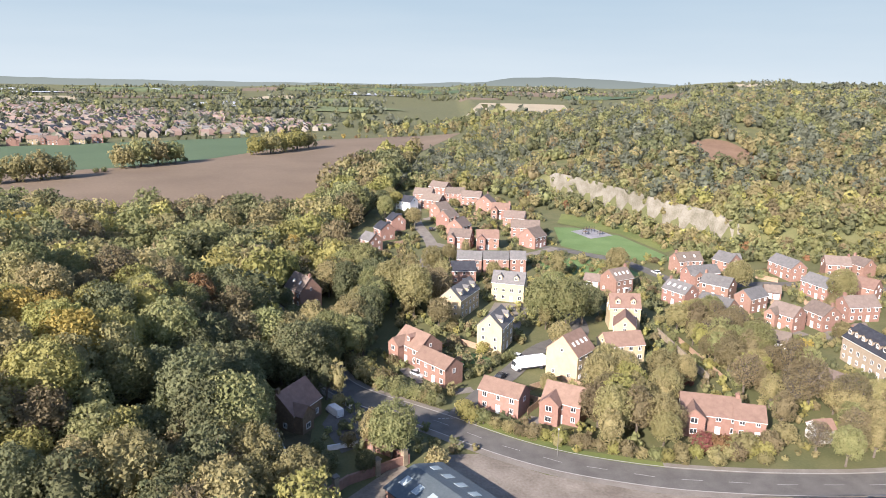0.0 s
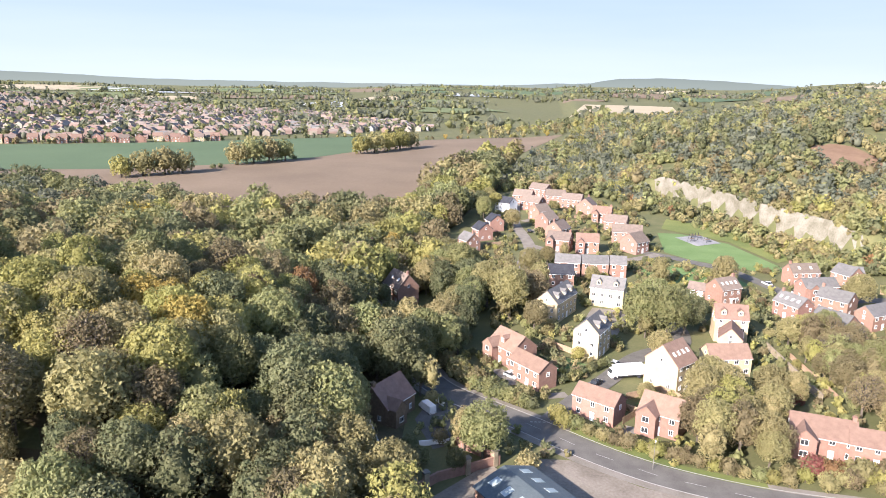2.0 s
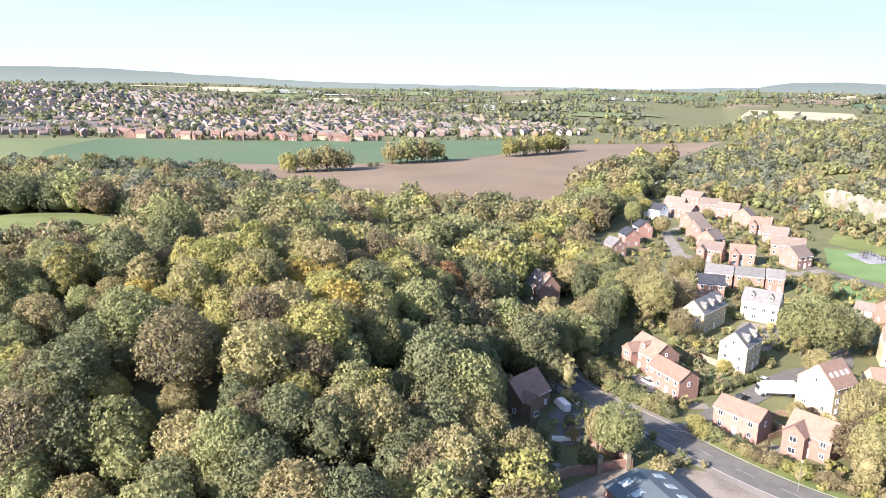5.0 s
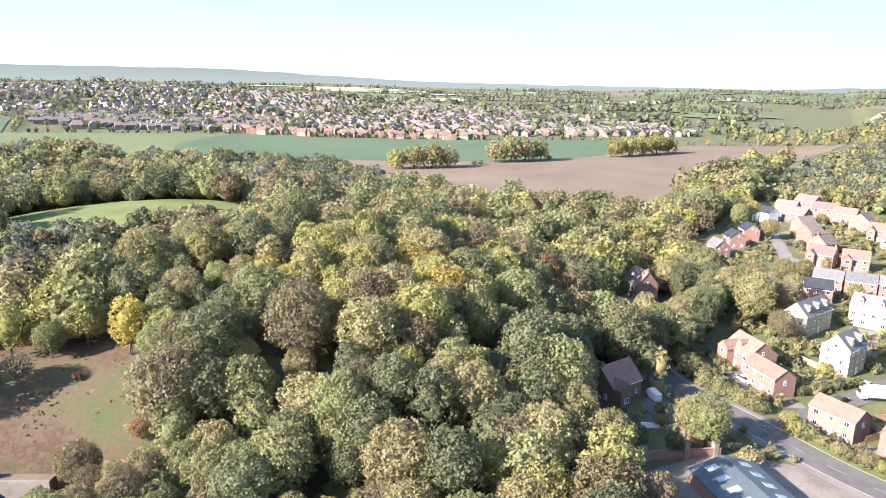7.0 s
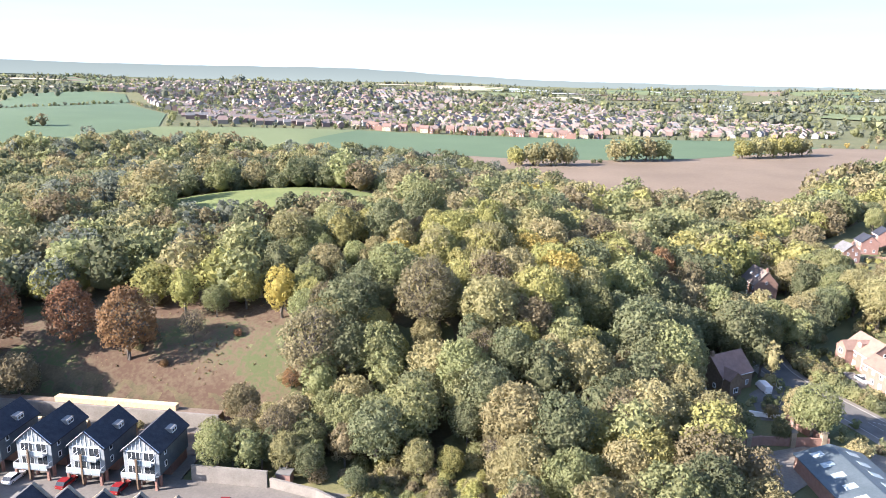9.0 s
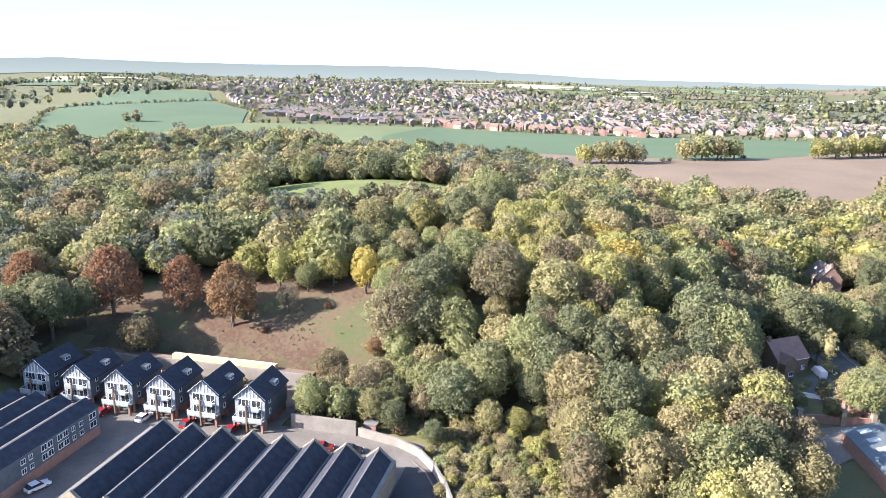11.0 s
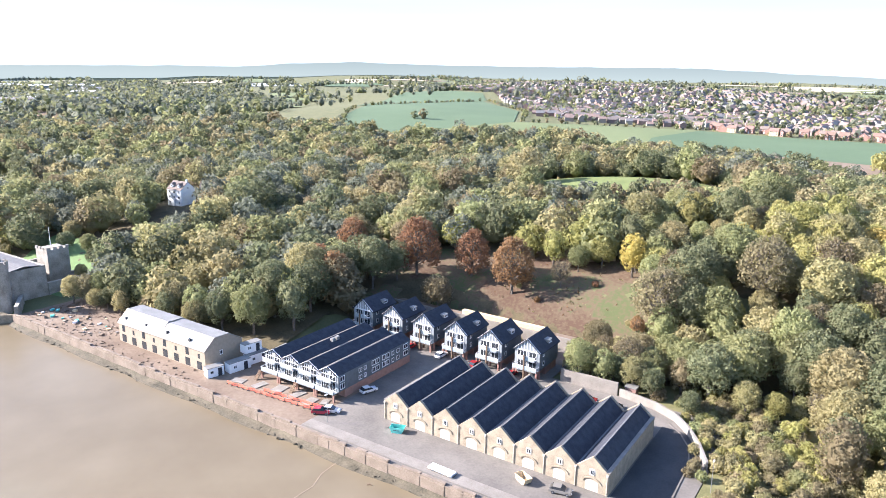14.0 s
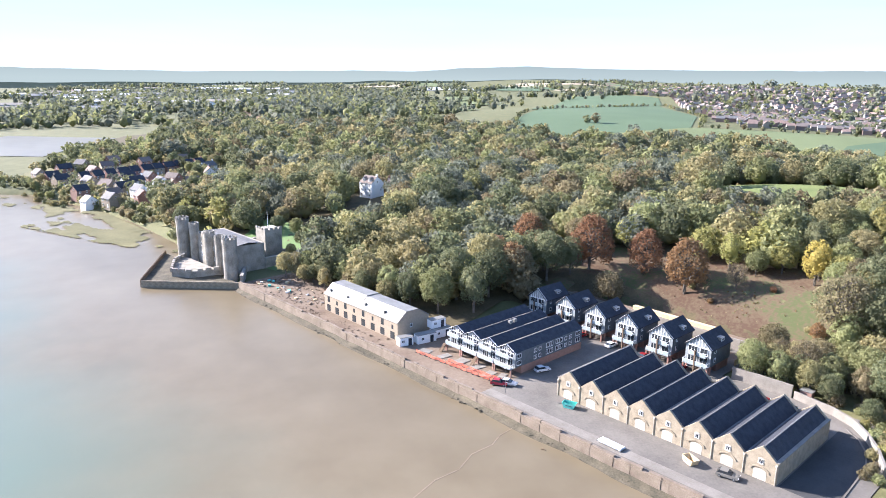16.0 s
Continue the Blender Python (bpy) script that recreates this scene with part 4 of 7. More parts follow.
for x, y, a, w in ((7.9, 301.7, -16, 10.1), (19.6, 300.6, -1, 9.7), (-5.7, 381.7, -31, 11.9), (-11.4, 399.5, -17, 11), (-2.1, 423.8, -36, 12.3), (6.7, 403.1, -3, 11.2), (16.1, 392.9, -17, 11.4), (30.2, 359.7, -14, 9.5), (35.5, 340.5, -17, 10.5), (38.5, 321.1, -6, 13.3)):
    house(x, y, a, w, 7.5, 5, REDBRICK, BROWNTILE if w > 10 else REDTILE, front_gable=3.4 if w < 10.3 else 0)
for x, y, a, d in ((7.3, 321.9, 59, 8.5), (2.1, 340.2, 53, 8.1), (-1.6, 358.6, 45, 7.8), (23.1, 378.6, 72, 9), (40.1, 304.5, 46, 8.8)):
    house(x, y, a, 8.5, d, 5, REDBRICK, BROWNTILE)

# roads, kerbs and paths
KERB = material("kerb_concrete", (0.3, 0.29, 0.27), (0.38, 0.37, 0.35), 0.9, 1.0, 0.1)
PAVING = material("paving", (0.165, 0.148, 0.125), (0.24, 0.218, 0.188), 0.9, 0.3, 0.2, fine=12)
GRAVEL = material("muddy_gravel", (0.15, 0.125, 0.1), (0.26, 0.23, 0.19), 0.9, 0.2, 0.4, c=(0.33, 0.3, 0.26), fine=9)
PAINT = material("road_paint", (0.3, 0.3, 0.29), (0.38, 0.38, 0.365), 0.7, 1.0, 0.0)
MAIN = [(150, 135), (110, 124), (85, 120), (65, 119.5), (44, 121), (25, 126), (12, 133), (3, 140), (-5, 145.5), (-13, 150), (-25, 158), (-36, 180), (-52, 205), (-75, 235)]
SIDE = [(2, 141), (10, 157), (20, 173), (25, 184), (33, 194), (42, 196), (44, 214), (40, 224)]
ribbon("pavement", MAIN, 11.5, PAVING, 0.13, "grey footway along the main road", "pavement")
ribbon("road", MAIN, 7.4, ASPHALT, 0.22, "grey asphalt main road with a bend", "road")
ribbon("road", SIDE, 5.6, ASPHALT, 0.17, "asphalt side road into the estate", "road")
for o in (-3.9, 3.9):
    p = np.array(MAIN, float)
    t = np.gradient(p, axis=0)
    t /= np.linalg.norm(t, axis=1)[:, None]
    q = p + np.column_stack([-t[:, 1], t[:, 0]]) * o
    ribbon("kerb", [tuple(v) for v in q.tolist()], 0.28, KERB, 0.33, "pale concrete kerb of the road", "kerb")


def dashes(line, length, gap, width, offset=0.0, name="road_marking"):
    p = np.array(line, float)
    seg = np.linalg.norm(np.diff(p, axis=0), axis=1)
    at = np.r_[0, np.cumsum(seg)]
    s = 2.0
    while s + length < at[-1]:
        pts = [(float(np.interp(u, at, p[:, 0])), float(np.interp(u, at, p[:, 1]))) for u in (s, s + length / 2, s + length)]
        ribbon(name, pts, width, PAINT, 0.27, "white painted dash of the road centre line", "road marking")
        s += length + gap


dashes(MAIN[:9], 4.0, 5.0, 0.12)
dashes([(-2.5, 143.5), (4.5, 144.5)], 0.6, 0.35, 0.3)
ribbon("road", [(36, 305), (50, 301), (62, 291), (75, 283), (85, 262), (92, 247), (88, 222), (92, 204)], 5.5, ASPHALT, 0.15, "estate street past the green", "road")
ribbon("road", [(92, 247), (118, 254), (134, 255), (150, 248), (175, 250)], 5.0, ASPHALT, 0.15, "estate street between brick houses", "road")
ribbon("road", [(-16, 400), (-14, 345), (-7, 316), (-4, 297), (-8, 270), (-13, 247)], 5.5, PAVING, 0.15, "pale street between the houses", "road")
ribbon("road", [(-4, 305), (14, 289), (36, 288), (50, 301)], 4.5, PAVING, 0.16, "pale lane joining the streets", "road")
drape("courtyard", [(12, 205), (18, 228), (31, 226), (24, 204), (17, 197)], PAVING, 0.14, 4, "pale paved courtyard between cream houses", "courtyard")
drape("village_green", [(55, 340), (66, 340), (84, 325), (99, 284), (84, 283), (62, 295), (53, 305)], LAWN, 0.12, 5, "bright mown green under the hill", "lawn")
drape("village_green", [(48, 287), (72, 279), (78, 263), (60, 255), (44, 262), (38, 278)], LAWN, 0.12, 5, "bright mown green beside the street", "lawn")
drape("verge", [(4, 134), (14, 129), (27, 123), (45, 119.5), (45, 127), (30, 131), (18, 138), (9, 143)], MEADOW, 0.2, 3, "mown roadside verge turning yellow", "verge")
drape("garden_lawn", [(3, 176), (11, 171), (16, 178), (8, 184)], LAWN, 0.12, 3, "green garden lawn with a hedge", "lawn")
drape("garden_lawn", [(24, 158), (31, 153), (35, 158), (28, 163)], LAWN, 0.12, 3, "green walled garden lawn", "lawn")
drape("bank", [(58, 349), (64, 372), (121, 330), (121, 318), (97, 296), (85, 328)], MEADOW, 0.2, 4, "dry scrubby grass bank below the chalk", "bank")
drape("dirt_yard", [(-2, 128), (8, 129), (21, 121.6), (41, 115.9), (62, 113.9), (64, 98), (30, 92), (14, 100)], GRAVEL, 0.2, 4, "muddy gravel yard beside the road", "yard")
drape("old_yard", [(-23, 103), (-8, 125), (-3, 119), (-8, 100), (-13, 96)], GRAVEL, 0.2, 4, "old gravel yard inside the gate walls", "yard")
drape("car_park", [(-20, 128), (-8, 137), (-14, 148), (-24, 152), (-26, 140)], ASPHALT, 0.16, 4, "small tarmac car park under the trees", "car park")
house(78, 106.5, 2, 30, 8, 3.4, BUFFBRICK, SLATE, chimney=False, near=False, name="stone_store", pitch=0.6)
for x, y, a, w in ((66, 112.3, 3, 24), (90, 113.4, 3, 22)):
    bm = bmesh.new()
    box(bm, -w / 2, -0.25, -1, w / 2, 0.25, 2.2)
    for k in range(int(w / 3)):
        box(bm, -w / 2 + 3 * k, -0.4, -1, -w / 2 + 3 * k + 0.6, -0.25, 1.9)
    tagged(part("wall_road", bm, STONE, m=pose(x, y, z_at(x, y), 0, 0, a)), "old stone wall with buttresses by the road", "wall", kind="structure")
# garden fences and drives
FENCE = material("fence_timber", (0.26, 0.18, 0.12), (0.36, 0.26, 0.18), 0.85, 1.2, 0.2)
for x0, y0, x1, y1 in ((17, 157, 24, 152.5), (24, 152.5, 20, 147), (22, 160, 31, 166), (31, 166, 37, 160), (-2, 186, 5, 191), (5, 191, 11, 186), (0, 173, 6, 178), (36, 150, 42, 146), (70, 199, 73, 168), (88, 228, 96, 224), (110, 221, 117, 226), (117, 226, 112, 236), (126, 232, 130, 222), (142, 228, 150, 232), (104, 262, 112, 258), (122, 262, 128, 256), (8, 310, 15, 314), (14, 330, 22, 336), (10, 350, 18, 352), (26, 330, 27, 345), (16, 365, 22, 368), (-24, 300, -18, 304)):
    L = math.hypot(x1 - x0, y1 - y0)
    n = max(1, int(L / 1.8))
    root = new("garden_fence")
    root.matrix_world = pose(x0, y0, z_at((x0 + x1) / 2, (y0 + y1) / 2), 0, 0, math.degrees(math.atan2(y1 - y0, x1 - x0)))
    tagged(root, "brown close-boarded timber garden fence", "fence", "garden fences of the estate", "thing")
    for k in range(n):
        key = ("fence", round(L / n, 2))
        if key not in CACHE:
            bm = bmesh.new()
            front = [(L / n * (j + e) / 6, 0.025 * (j % 2) - 0.03) for j in range(6) for e in (0.04, 0.96)]
            prism(bm, front + [(x, y + 0.05) for x, y in front[::-1]], -1.75, 0.3, Matrix(((1, 0, 0, 0), (0, 0, 1, 0), (0, -1, 0, 0), (0, 0, 0, 1))))
            bmesh.ops.recalc_face_normals(bm, faces=bm.faces)
            me = bpy.data.meshes.new("fence_panel")
            bm.to_mesh(me)
            bm.free()
            me.materials.append(FENCE)
            CACHE[key] = me
        link("fence_panel", CACHE[key], root, pose(L * k / n, 0, 0))
for x0, y0, x1, y1, w in ((-10, 172, -5, 163, 3), (8, 160, 3, 158, 3), (22, 146, 20, 141, 3), (45, 180, 40, 190, 5), (100, 246, 99, 252, 4), (118, 250, 116, 262, 4), (133, 250, 131, 240, 4), (112, 205, 103, 200, 5), (125, 206, 116, 200, 5), (90, 232, 91, 240, 4), (148, 246, 149, 252, 4), (150, 262, 146, 253, 4), (10, 297, 8, 303, 4), (-5, 330, -1, 338, 4), (-10, 352, -5, 358, 4)):
    ribbon("driveway", [(x0, y0), ((x0 + x1) / 2, (y0 + y1) / 2), (x1, y1)], w, PAVING, 0.12, "short paved driveway beside a house", "driveway")


# ---- the riverside depot ----
DEP = pose(-51.1, 14.3, 0, 0, 0, 31.59)
Q = 2.6


def at_depot(x, y, z, turn=0.0):
    """Local to the depot: x to the right along the quay, y inland."""
    return DEP @ pose(x, y, z, 0, 0, turn)


def thing(name, label, category, m, group="", kind="thing"):
    ob = new(name)
    ob.matrix_world = m
    return tagged(ob, label, category, group, kind)


def slab(name, x0, x1, y0, y1, z0, z1, mat, label, category, kind="structure"):
    bm = bmesh.new()
    box(bm, x0, y0, z0, x1, y1, z1)
    return tagged(part(name, bm, mat, m=DEP), label, category, kind=kind)


def strip(bm, pts, width, thick):
    """A bar of rectangular section along points."""
    for p, q in zip(pts, pts[1:]):
        p, q = Vector(p), Vector(q)
        m = Matrix.Translation(p) @ (q - p).to_track_quat("X", "Z").to_matrix().to_4x4()
        box(bm, 0, -width / 2, 0, (q - p).length, width / 2, thick, m)


GROUNDWORK = material("building_site_ground", (0.13, 0.092, 0.063), (0.215, 0.165, 0.12), 0.95, 0.12, 0.4, c=(0.27, 0.235, 0.195), fine=10)
QUAYSTONE = material("quay_stone", (0.15, 0.118, 0.088), (0.25, 0.203, 0.158), 0.9, 0.35, 0.6, c=(0.095, 0.085, 0.062), fine=10)
WEED = material("weedy_foreshore", (0.05, 0.045, 0.03), (0.13, 0.11, 0.075), 0.9, 0.3, 0.6, fine=8)
slab("yard", -64, -30, 40.5, 62, -4, Q - 0.025, YARD, "grey tarmac yard behind the town houses", "yard")
slab("quay", -64, 13, -13.4, 40.5, -4, Q - 0.02, YARD, "grey tarmac depot yard on the quay", "yard")
# lane tarmac, deepened in colour to hold the storehouse shadow
SHADETAR = material("new_tarmac", (0.042, 0.042, 0.043), (0.066, 0.065, 0.064), 0.85, 0.2, 0.15, fine=16)
slab("lane", 0.3, 9.4, 0.2, 31.5, Q - 0.3, Q + 0.005, SHADETAR, "dark tarmac lane with the storehouse shadow in its colour", "road")
slab("quay", -184, -64, -13.4, 9, -4, Q - 0.03, GROUNDWORK, "bare building-site ground on the quay", "yard")
slab("yard", -100, -64, 9, 62, -1, Q - 0.04, YARD, "dark tarmac yard behind the terrace", "yard")
slab("promenade", -64, 30, -12.2, -9.4, Q - 0.02, Q + 0.05, PAVING, "pale paved walk behind the river wall", "pavement")


def river_wall():
    """Weathered stone wall in lifts, with its parapet, buttresses and weedy foot."""
    r = random.Random(2)
    bm = bmesh.new()
    x = -184.0
    while x < 60:
        w = r.uniform(1.2, 3.2)
        o = r.uniform(-0.06, 0.06)
        box(bm, x, -14.3 + o, -1.0, min(x + w, 60) - 0.04, -13.38, Q + 0.1)
        if r.random() < 0.93:
            box(bm, x + 0.02, -14.1 + o, Q + 0.1, min(x + w, 60) - 0.03, -13.45, Q + 0.62 + r.uniform(-0.12, 0.1) + 0.25 * noise.noise(Vector((x * 0.05, 0, 7))))
        x += w
    tagged(part("wall_river", bm, QUAYSTONE, m=DEP), "weathered stone river wall with a broken parapet", "wall", kind="structure")
    bm = bmesh.new()
    for k in range(900):
        x = r.uniform(-184, 50)
        y = -14.3 - abs(r.gauss(0, 0.75))
        s = r.uniform(0.1, 0.4)
        box(bm, -s, -s * 0.7, -s * 0.5, s, s * 0.7, s * 0.45, pose(x, y, 0.1, r.uniform(-20, 20), r.uniform(-20, 20), r.uniform(0, 180)))
    for k in range(60):
        x, y = r.gauss(6, 14), -15 - abs(r.gauss(0, 4))
        s = r.uniform(0.2, 0.6)
        box(bm, -s, -s * 0.7, -s * 0.4, s, s * 0.7, s * 0.3, pose(x, y, 0.05, r.uniform(-20, 20), 0, r.uniform(0, 180)))
    tagged(part("foreshore_rubble", bm, WEED, m=DEP), "dark weedy rubble at the foot of the wall", "rubble", kind="stuff")


river_wall()
MUD = material("mud_bank", (0.2, 0.15, 0.1), (0.27, 0.21, 0.145), 0.45, 0.15, 0.3, fine=10)
bm = bmesh.new()
pr = [(-14.2, 0.75), (-15.0, 0.42), (-16.0, 0.1), (-17.2, -0.15)]
rows = [[bm.verts.new((x, y + 0.35 * math.sin(x * 0.21 + y) + 0.5 * noise.noise(Vector((x * 0.15, y, 0))), z)) for y, z in pr] for x in range(-184, 62, 3)]
for a, b in zip(rows, rows[1:]):
    for k in range(3):
        bm.faces.new((a[k], b[k], b[k + 1], a[k + 1]))
tagged(part("mud_bank", bm, WEED, m=DEP), "dark muddy strip under the river wall", "mud", kind="structure")
piles = [((2 + 1.25 * k, -15.0, -1), 0.28) for k in range(9)]
for (x, y, z), r in piles:
    bm = bmesh.new()
    tube(bm, [(0, 0, 0), (0, 0, 2.9)], [r, r * 0.9], 8)
    tagged(part("timber_pile", bm, DARKWOOD, m=at_depot(x, y, z)), "dark timber mooring pile at the river wall", "pile", "piles at the wall", "thing")


def storehouse():
    root = thing("storehouse", "long ragstone storehouse with eight dark gabled roofs", "warehouse", at_depot(0, 0, Q))
    n, gw, dp, ev, ap = 8, 6.4, 26.0, 3.95, 6.7
    zig = [(-n * gw, 0.0), (0.0, 0.0)]
    top = []
    for k in range(n):
        x = -k * gw
        top += [(x - 0.0, ev), (x - gw / 2, ap)] if k == 0 else [(x, ev), (x - gw / 2, ap)]
    top.append((-n * gw, ev))
    for name, y0, y1 in (("front_wall", 0, 0.6), ("back_wall", dp - 0.6, dp)):
        for k in range(n):
            bm = bmesh.new()
            x = -k * gw
            prism(bm, [(x - gw + 0.001, -1), (x - 0.001, -1), (x - 0.001, ev + 0.25), (x - gw / 2, ap + 0.2), (x - gw + 0.001, ev + 0.25)], y0, y1)
            part(name, bm, STONE, root)
    for x0, x1 in ((-0.6, 0.0), (-n * gw, -n * gw + 0.6)):
        bm = bmesh.new()
        box(bm, x0, 0.6, -1, x1, dp - 0.6, ev + 0.5)
        side = part("side_wall", bm, STONE, root)
        bm = bmesh.new()
        box(bm, x0 - 0.08, 0.0, ev + 0.5, x1 + 0.08, dp, ev + 0.66)
        part("coping", bm, CONCRETE, side, "pale stone coping")
    for k in range(n):
        xc = -k * gw - gw / 2
        for s in (-1, 1):
            bm = bmesh.new()
            a = [(xc, ap), (xc + s * (gw / 2 - 0.22), ev + 0.12), (xc + s * (gw / 2 - 0.22), ev - 0.05), (xc, ap - 0.18)]
            prism(bm, a, 0.45, dp - 0.4)
            part("roof_slope", bm, SLATE, root, "dark slate roof slope")
        bm = bmesh.new()
        box(bm, xc - 0.14, 0.4, ap - 0.05, xc + 0.14, dp - 0.4, ap + 0.06)
        part("ridge", bm, GREYTILE, root, "grey lead ridge")
        bm = bmesh.new()
        xv = xc - gw / 2
        if k < n - 1:
            box(bm, xv - 0.24, 0.6, ev - 0.1, xv + 0.24, dp - 0.6, ev + 0.05)
            part("valley_gutter", bm, GREYTILE, root, "grey lead valley gutter")
        else:
            bm.free()
        # arched loading door and window
        bm = bmesh.new()
        arch = [(xc + 1.25 * math.cos(t), 1.7 + 0.55 * math.sin(t)) for t in np.linspace(0, math.pi, 9)]
        prism(bm, [(xc - 1.25, 0.02), (xc + 1.25, 0.02)] + arch, -0.03, 0.1)
        part("arched_door", bm, PALEDOOR, root, "pale boarded arched door")
        bm = bmesh.new()
        ring = []
        for t in np.linspace(0, math.pi, 12):
            ring.append((xc + 1.62 * math.cos(t), -0.07, 1.72 + 0.82 * math.sin(t)))
        strip(bm, ring, 0.16, 0.25)
        part("arch_hood", bm, STONE, root, "stone arch over the door")
        bm = bmesh.new()
        tip = [(xc + 0.62 * math.cos(t), 4.25 + 0.3 * math.sin(t)) for t in np.linspace(0, math.pi, 7)]
        prism(bm, [(xc - 0.62, 3.2), (xc + 0.62, 3.2)] + tip, -0.06, 0.05)
        w = part("window_surround", bm, PALEDOOR, root, "pale stone window surround")
        window(w, pose(xc, -0.07, 3.32), 0.8, 1.0, 1)
    for k in range(n + 1):
        x = -k * gw - (0.3 if k == 0 else 0) + (0.3 if k == n else 0)
        bm = bmesh.new()
        tube(bm, [(x, -0.12, 0.0), (x, -0.12, ev - 0.1)], [0.08, 0.08], 6)
        box(bm, x - 0.2, -0.28, ev - 0.1, x + 0.2, -0.02, ev + 0.25)
        part("downpipe", bm, PALEDOOR, root, "pale downpipe with a hopper")
    return root


storehouse()


def balcony(parent, x, y, z, w, d=1.5):
    bm = bmesh.new()
    box(bm, x - w / 2, y - d, z - 0.15, x + w / 2, y, z)
    b = part("balcony", bm, PALECLAD, parent, "pale grey balcony deck")
    bm = bmesh.new()
    box(bm, x - w / 2, y - d, z + 1.02, x + w / 2, y - d + 0.06, z + 1.08)
    for k in range(5):
        px = x - w / 2 + 0.03 + (w - 0.06) * k / 4
        box(bm, px - 0.025, y - d, z, px + 0.025, y - d + 0.05, z + 1.02)
    for s in (-1, 1):
        box(bm, x + s * (w / 2 - 0.03) - 0.03, y - d, z + 1.02, x + s * (w / 2 - 0.03) + 0.03, y, z + 1.08)
    part("railing", bm, WHITE, b, "white metal railing")
    bm = bmesh.new()
    box(bm, x - w / 2 + 0.08, y - d + 0.015, z + 0.08, x + w / 2 - 0.08, y - d + 0.035, z + 0.98)
    part("glass_panel", bm, FROST, b, "pale glass balustrade")


FROST = material("balustrade_glass", (0.3, 0.36, 0.37), (0.36, 0.42, 0.43), 0.12, 0.5, 0.0, spec=0.6)


def front_glazing(parent, y, z0, w, floors, eave, rise):
    """White framed gable front with glazed doors on each floor."""
    for f in range(floors):
        window(parent, pose(-w * 0.2, y - 0.03, z0 + 0.1 + 2.5 * f), w * 0.36, 2.15, 2)
        window(parent, pose(w * 0.22, y - 0.03, z0 + 0.1 + 2.5 * f), w * 0.3, 2.15, 1)
    bm = bmesh.new()
    for k in range(7):
        x = -w * 0.36 + w * 0.72 * k / 6
        h = rise * (1 - abs(x) / (w / 2)) - 0.25
        if h > 0.25:
            box(bm, x - 0.07, y - 0.09, eave, x + 0.07, y + 0.01, eave + h)
    box(bm, -w * 0.42, y - 0.1, eave - 0.18, w * 0.42, y + 0.01, eave)
    for s in (-1, 1):
        strip(bm, [(s * (w / 2 + 0.1), y - 0.14, eave - 0.05), (0, y - 0.14, eave + rise + 0.02)], 0.14, 0.2)
    part("gable_timbering", bm, WHITE, parent, "white timbering in the gable")


def row_house(x):
    root = thing("town_house", "blue-grey clad town house on brick piers with balconies", "house", at_depot(x, 37.6, Q), "blue-grey town houses in a row")
    w, dp, lo, ev, rise = 7.0, 10.5, 2.3, 6.9, 3.0
    bm = bmesh.new()
    prism(bm, [(-w / 2, lo), (w / 2, lo), (w / 2, ev), (0, ev + rise), (-w / 2, ev)], 0.0, dp)
    part("wall", bm, BLUECLAD, root)
    bm = bmesh.new()
    prism(bm, [(-w / 2 + 0.06, lo + 0.02), (w / 2 - 0.06, lo + 0.02), (w / 2 - 0.06, ev), (0, ev + rise - 0.08), (-w / 2 + 0.06, ev)], -0.05, 0.02)
    part("front_wall", bm, PALECLAD, root, "pale grey boarded front")
    bm = bmesh.new()
    box(bm, -w / 2 + 0.3, 4.0, -0.5, w / 2 - 0.3, dp - 0.2, lo)
    part("ground_floor", bm, REDBRICK, root, "recessed brick ground floor")
    for px in (-w / 2 + 0.3, -0.2, w / 2 - 0.3):
        bm = bmesh.new()
        box(bm, px - 0.22, -1.35, -0.5, px + 0.22, -0.9, lo)
        box(bm, px - 0.22, 0.2, -0.5, px + 0.22, 0.65, lo)
        part("pier", bm, REDBRICK, root, "red-brick pier")
    bm = bmesh.new()
    box(bm, -0.3, -1.75, -0.5, 0.02, -1.45, lo + 3.9)
    part("post", bm, DARKWOOD, root, "tall dark timber post")
    bm = bmesh.new()
    gable_roof(bm, dp + 0.5, w, ev, rise, 0.35)
    rf = part("roof", bm, SLATE, root, m=Matrix.Translation((0, dp / 2, 0)) @ Matrix.Rotation(math.pi / 2, 4, "Z"))
    bm = bmesh.new()
    box(bm, 1.6, 5.6, ev + 0.9, 3.0, 7.6, ev + 1.75)
    dm = part("dormer", bm, ZINC, root, "flat-topped metal dormer")
    window(dm, pose(3.03, 6.6, ev + 0.85, 0, 0, 90), 1.6, 0.75, 1)
    front_glazing(root, -0.05, lo, w, 2, ev, rise)
    balcony(root, 0, -0.05, lo, w - 0.4, 1.6)
    balcony(root, 0.4, -0.05, lo + 2.5, w * 0.62, 1.3)
    for f in range(2):
        window(root, pose(w / 2 + 0.03, 2.0, lo + 0.9 + 2.4 * f, 0, 0, 90), 0.8, 1.1, 0)
    return root


for s in (88.6, 77.9, 67.3, 56.8, 46.3, 35.6):
    row_house(-s)


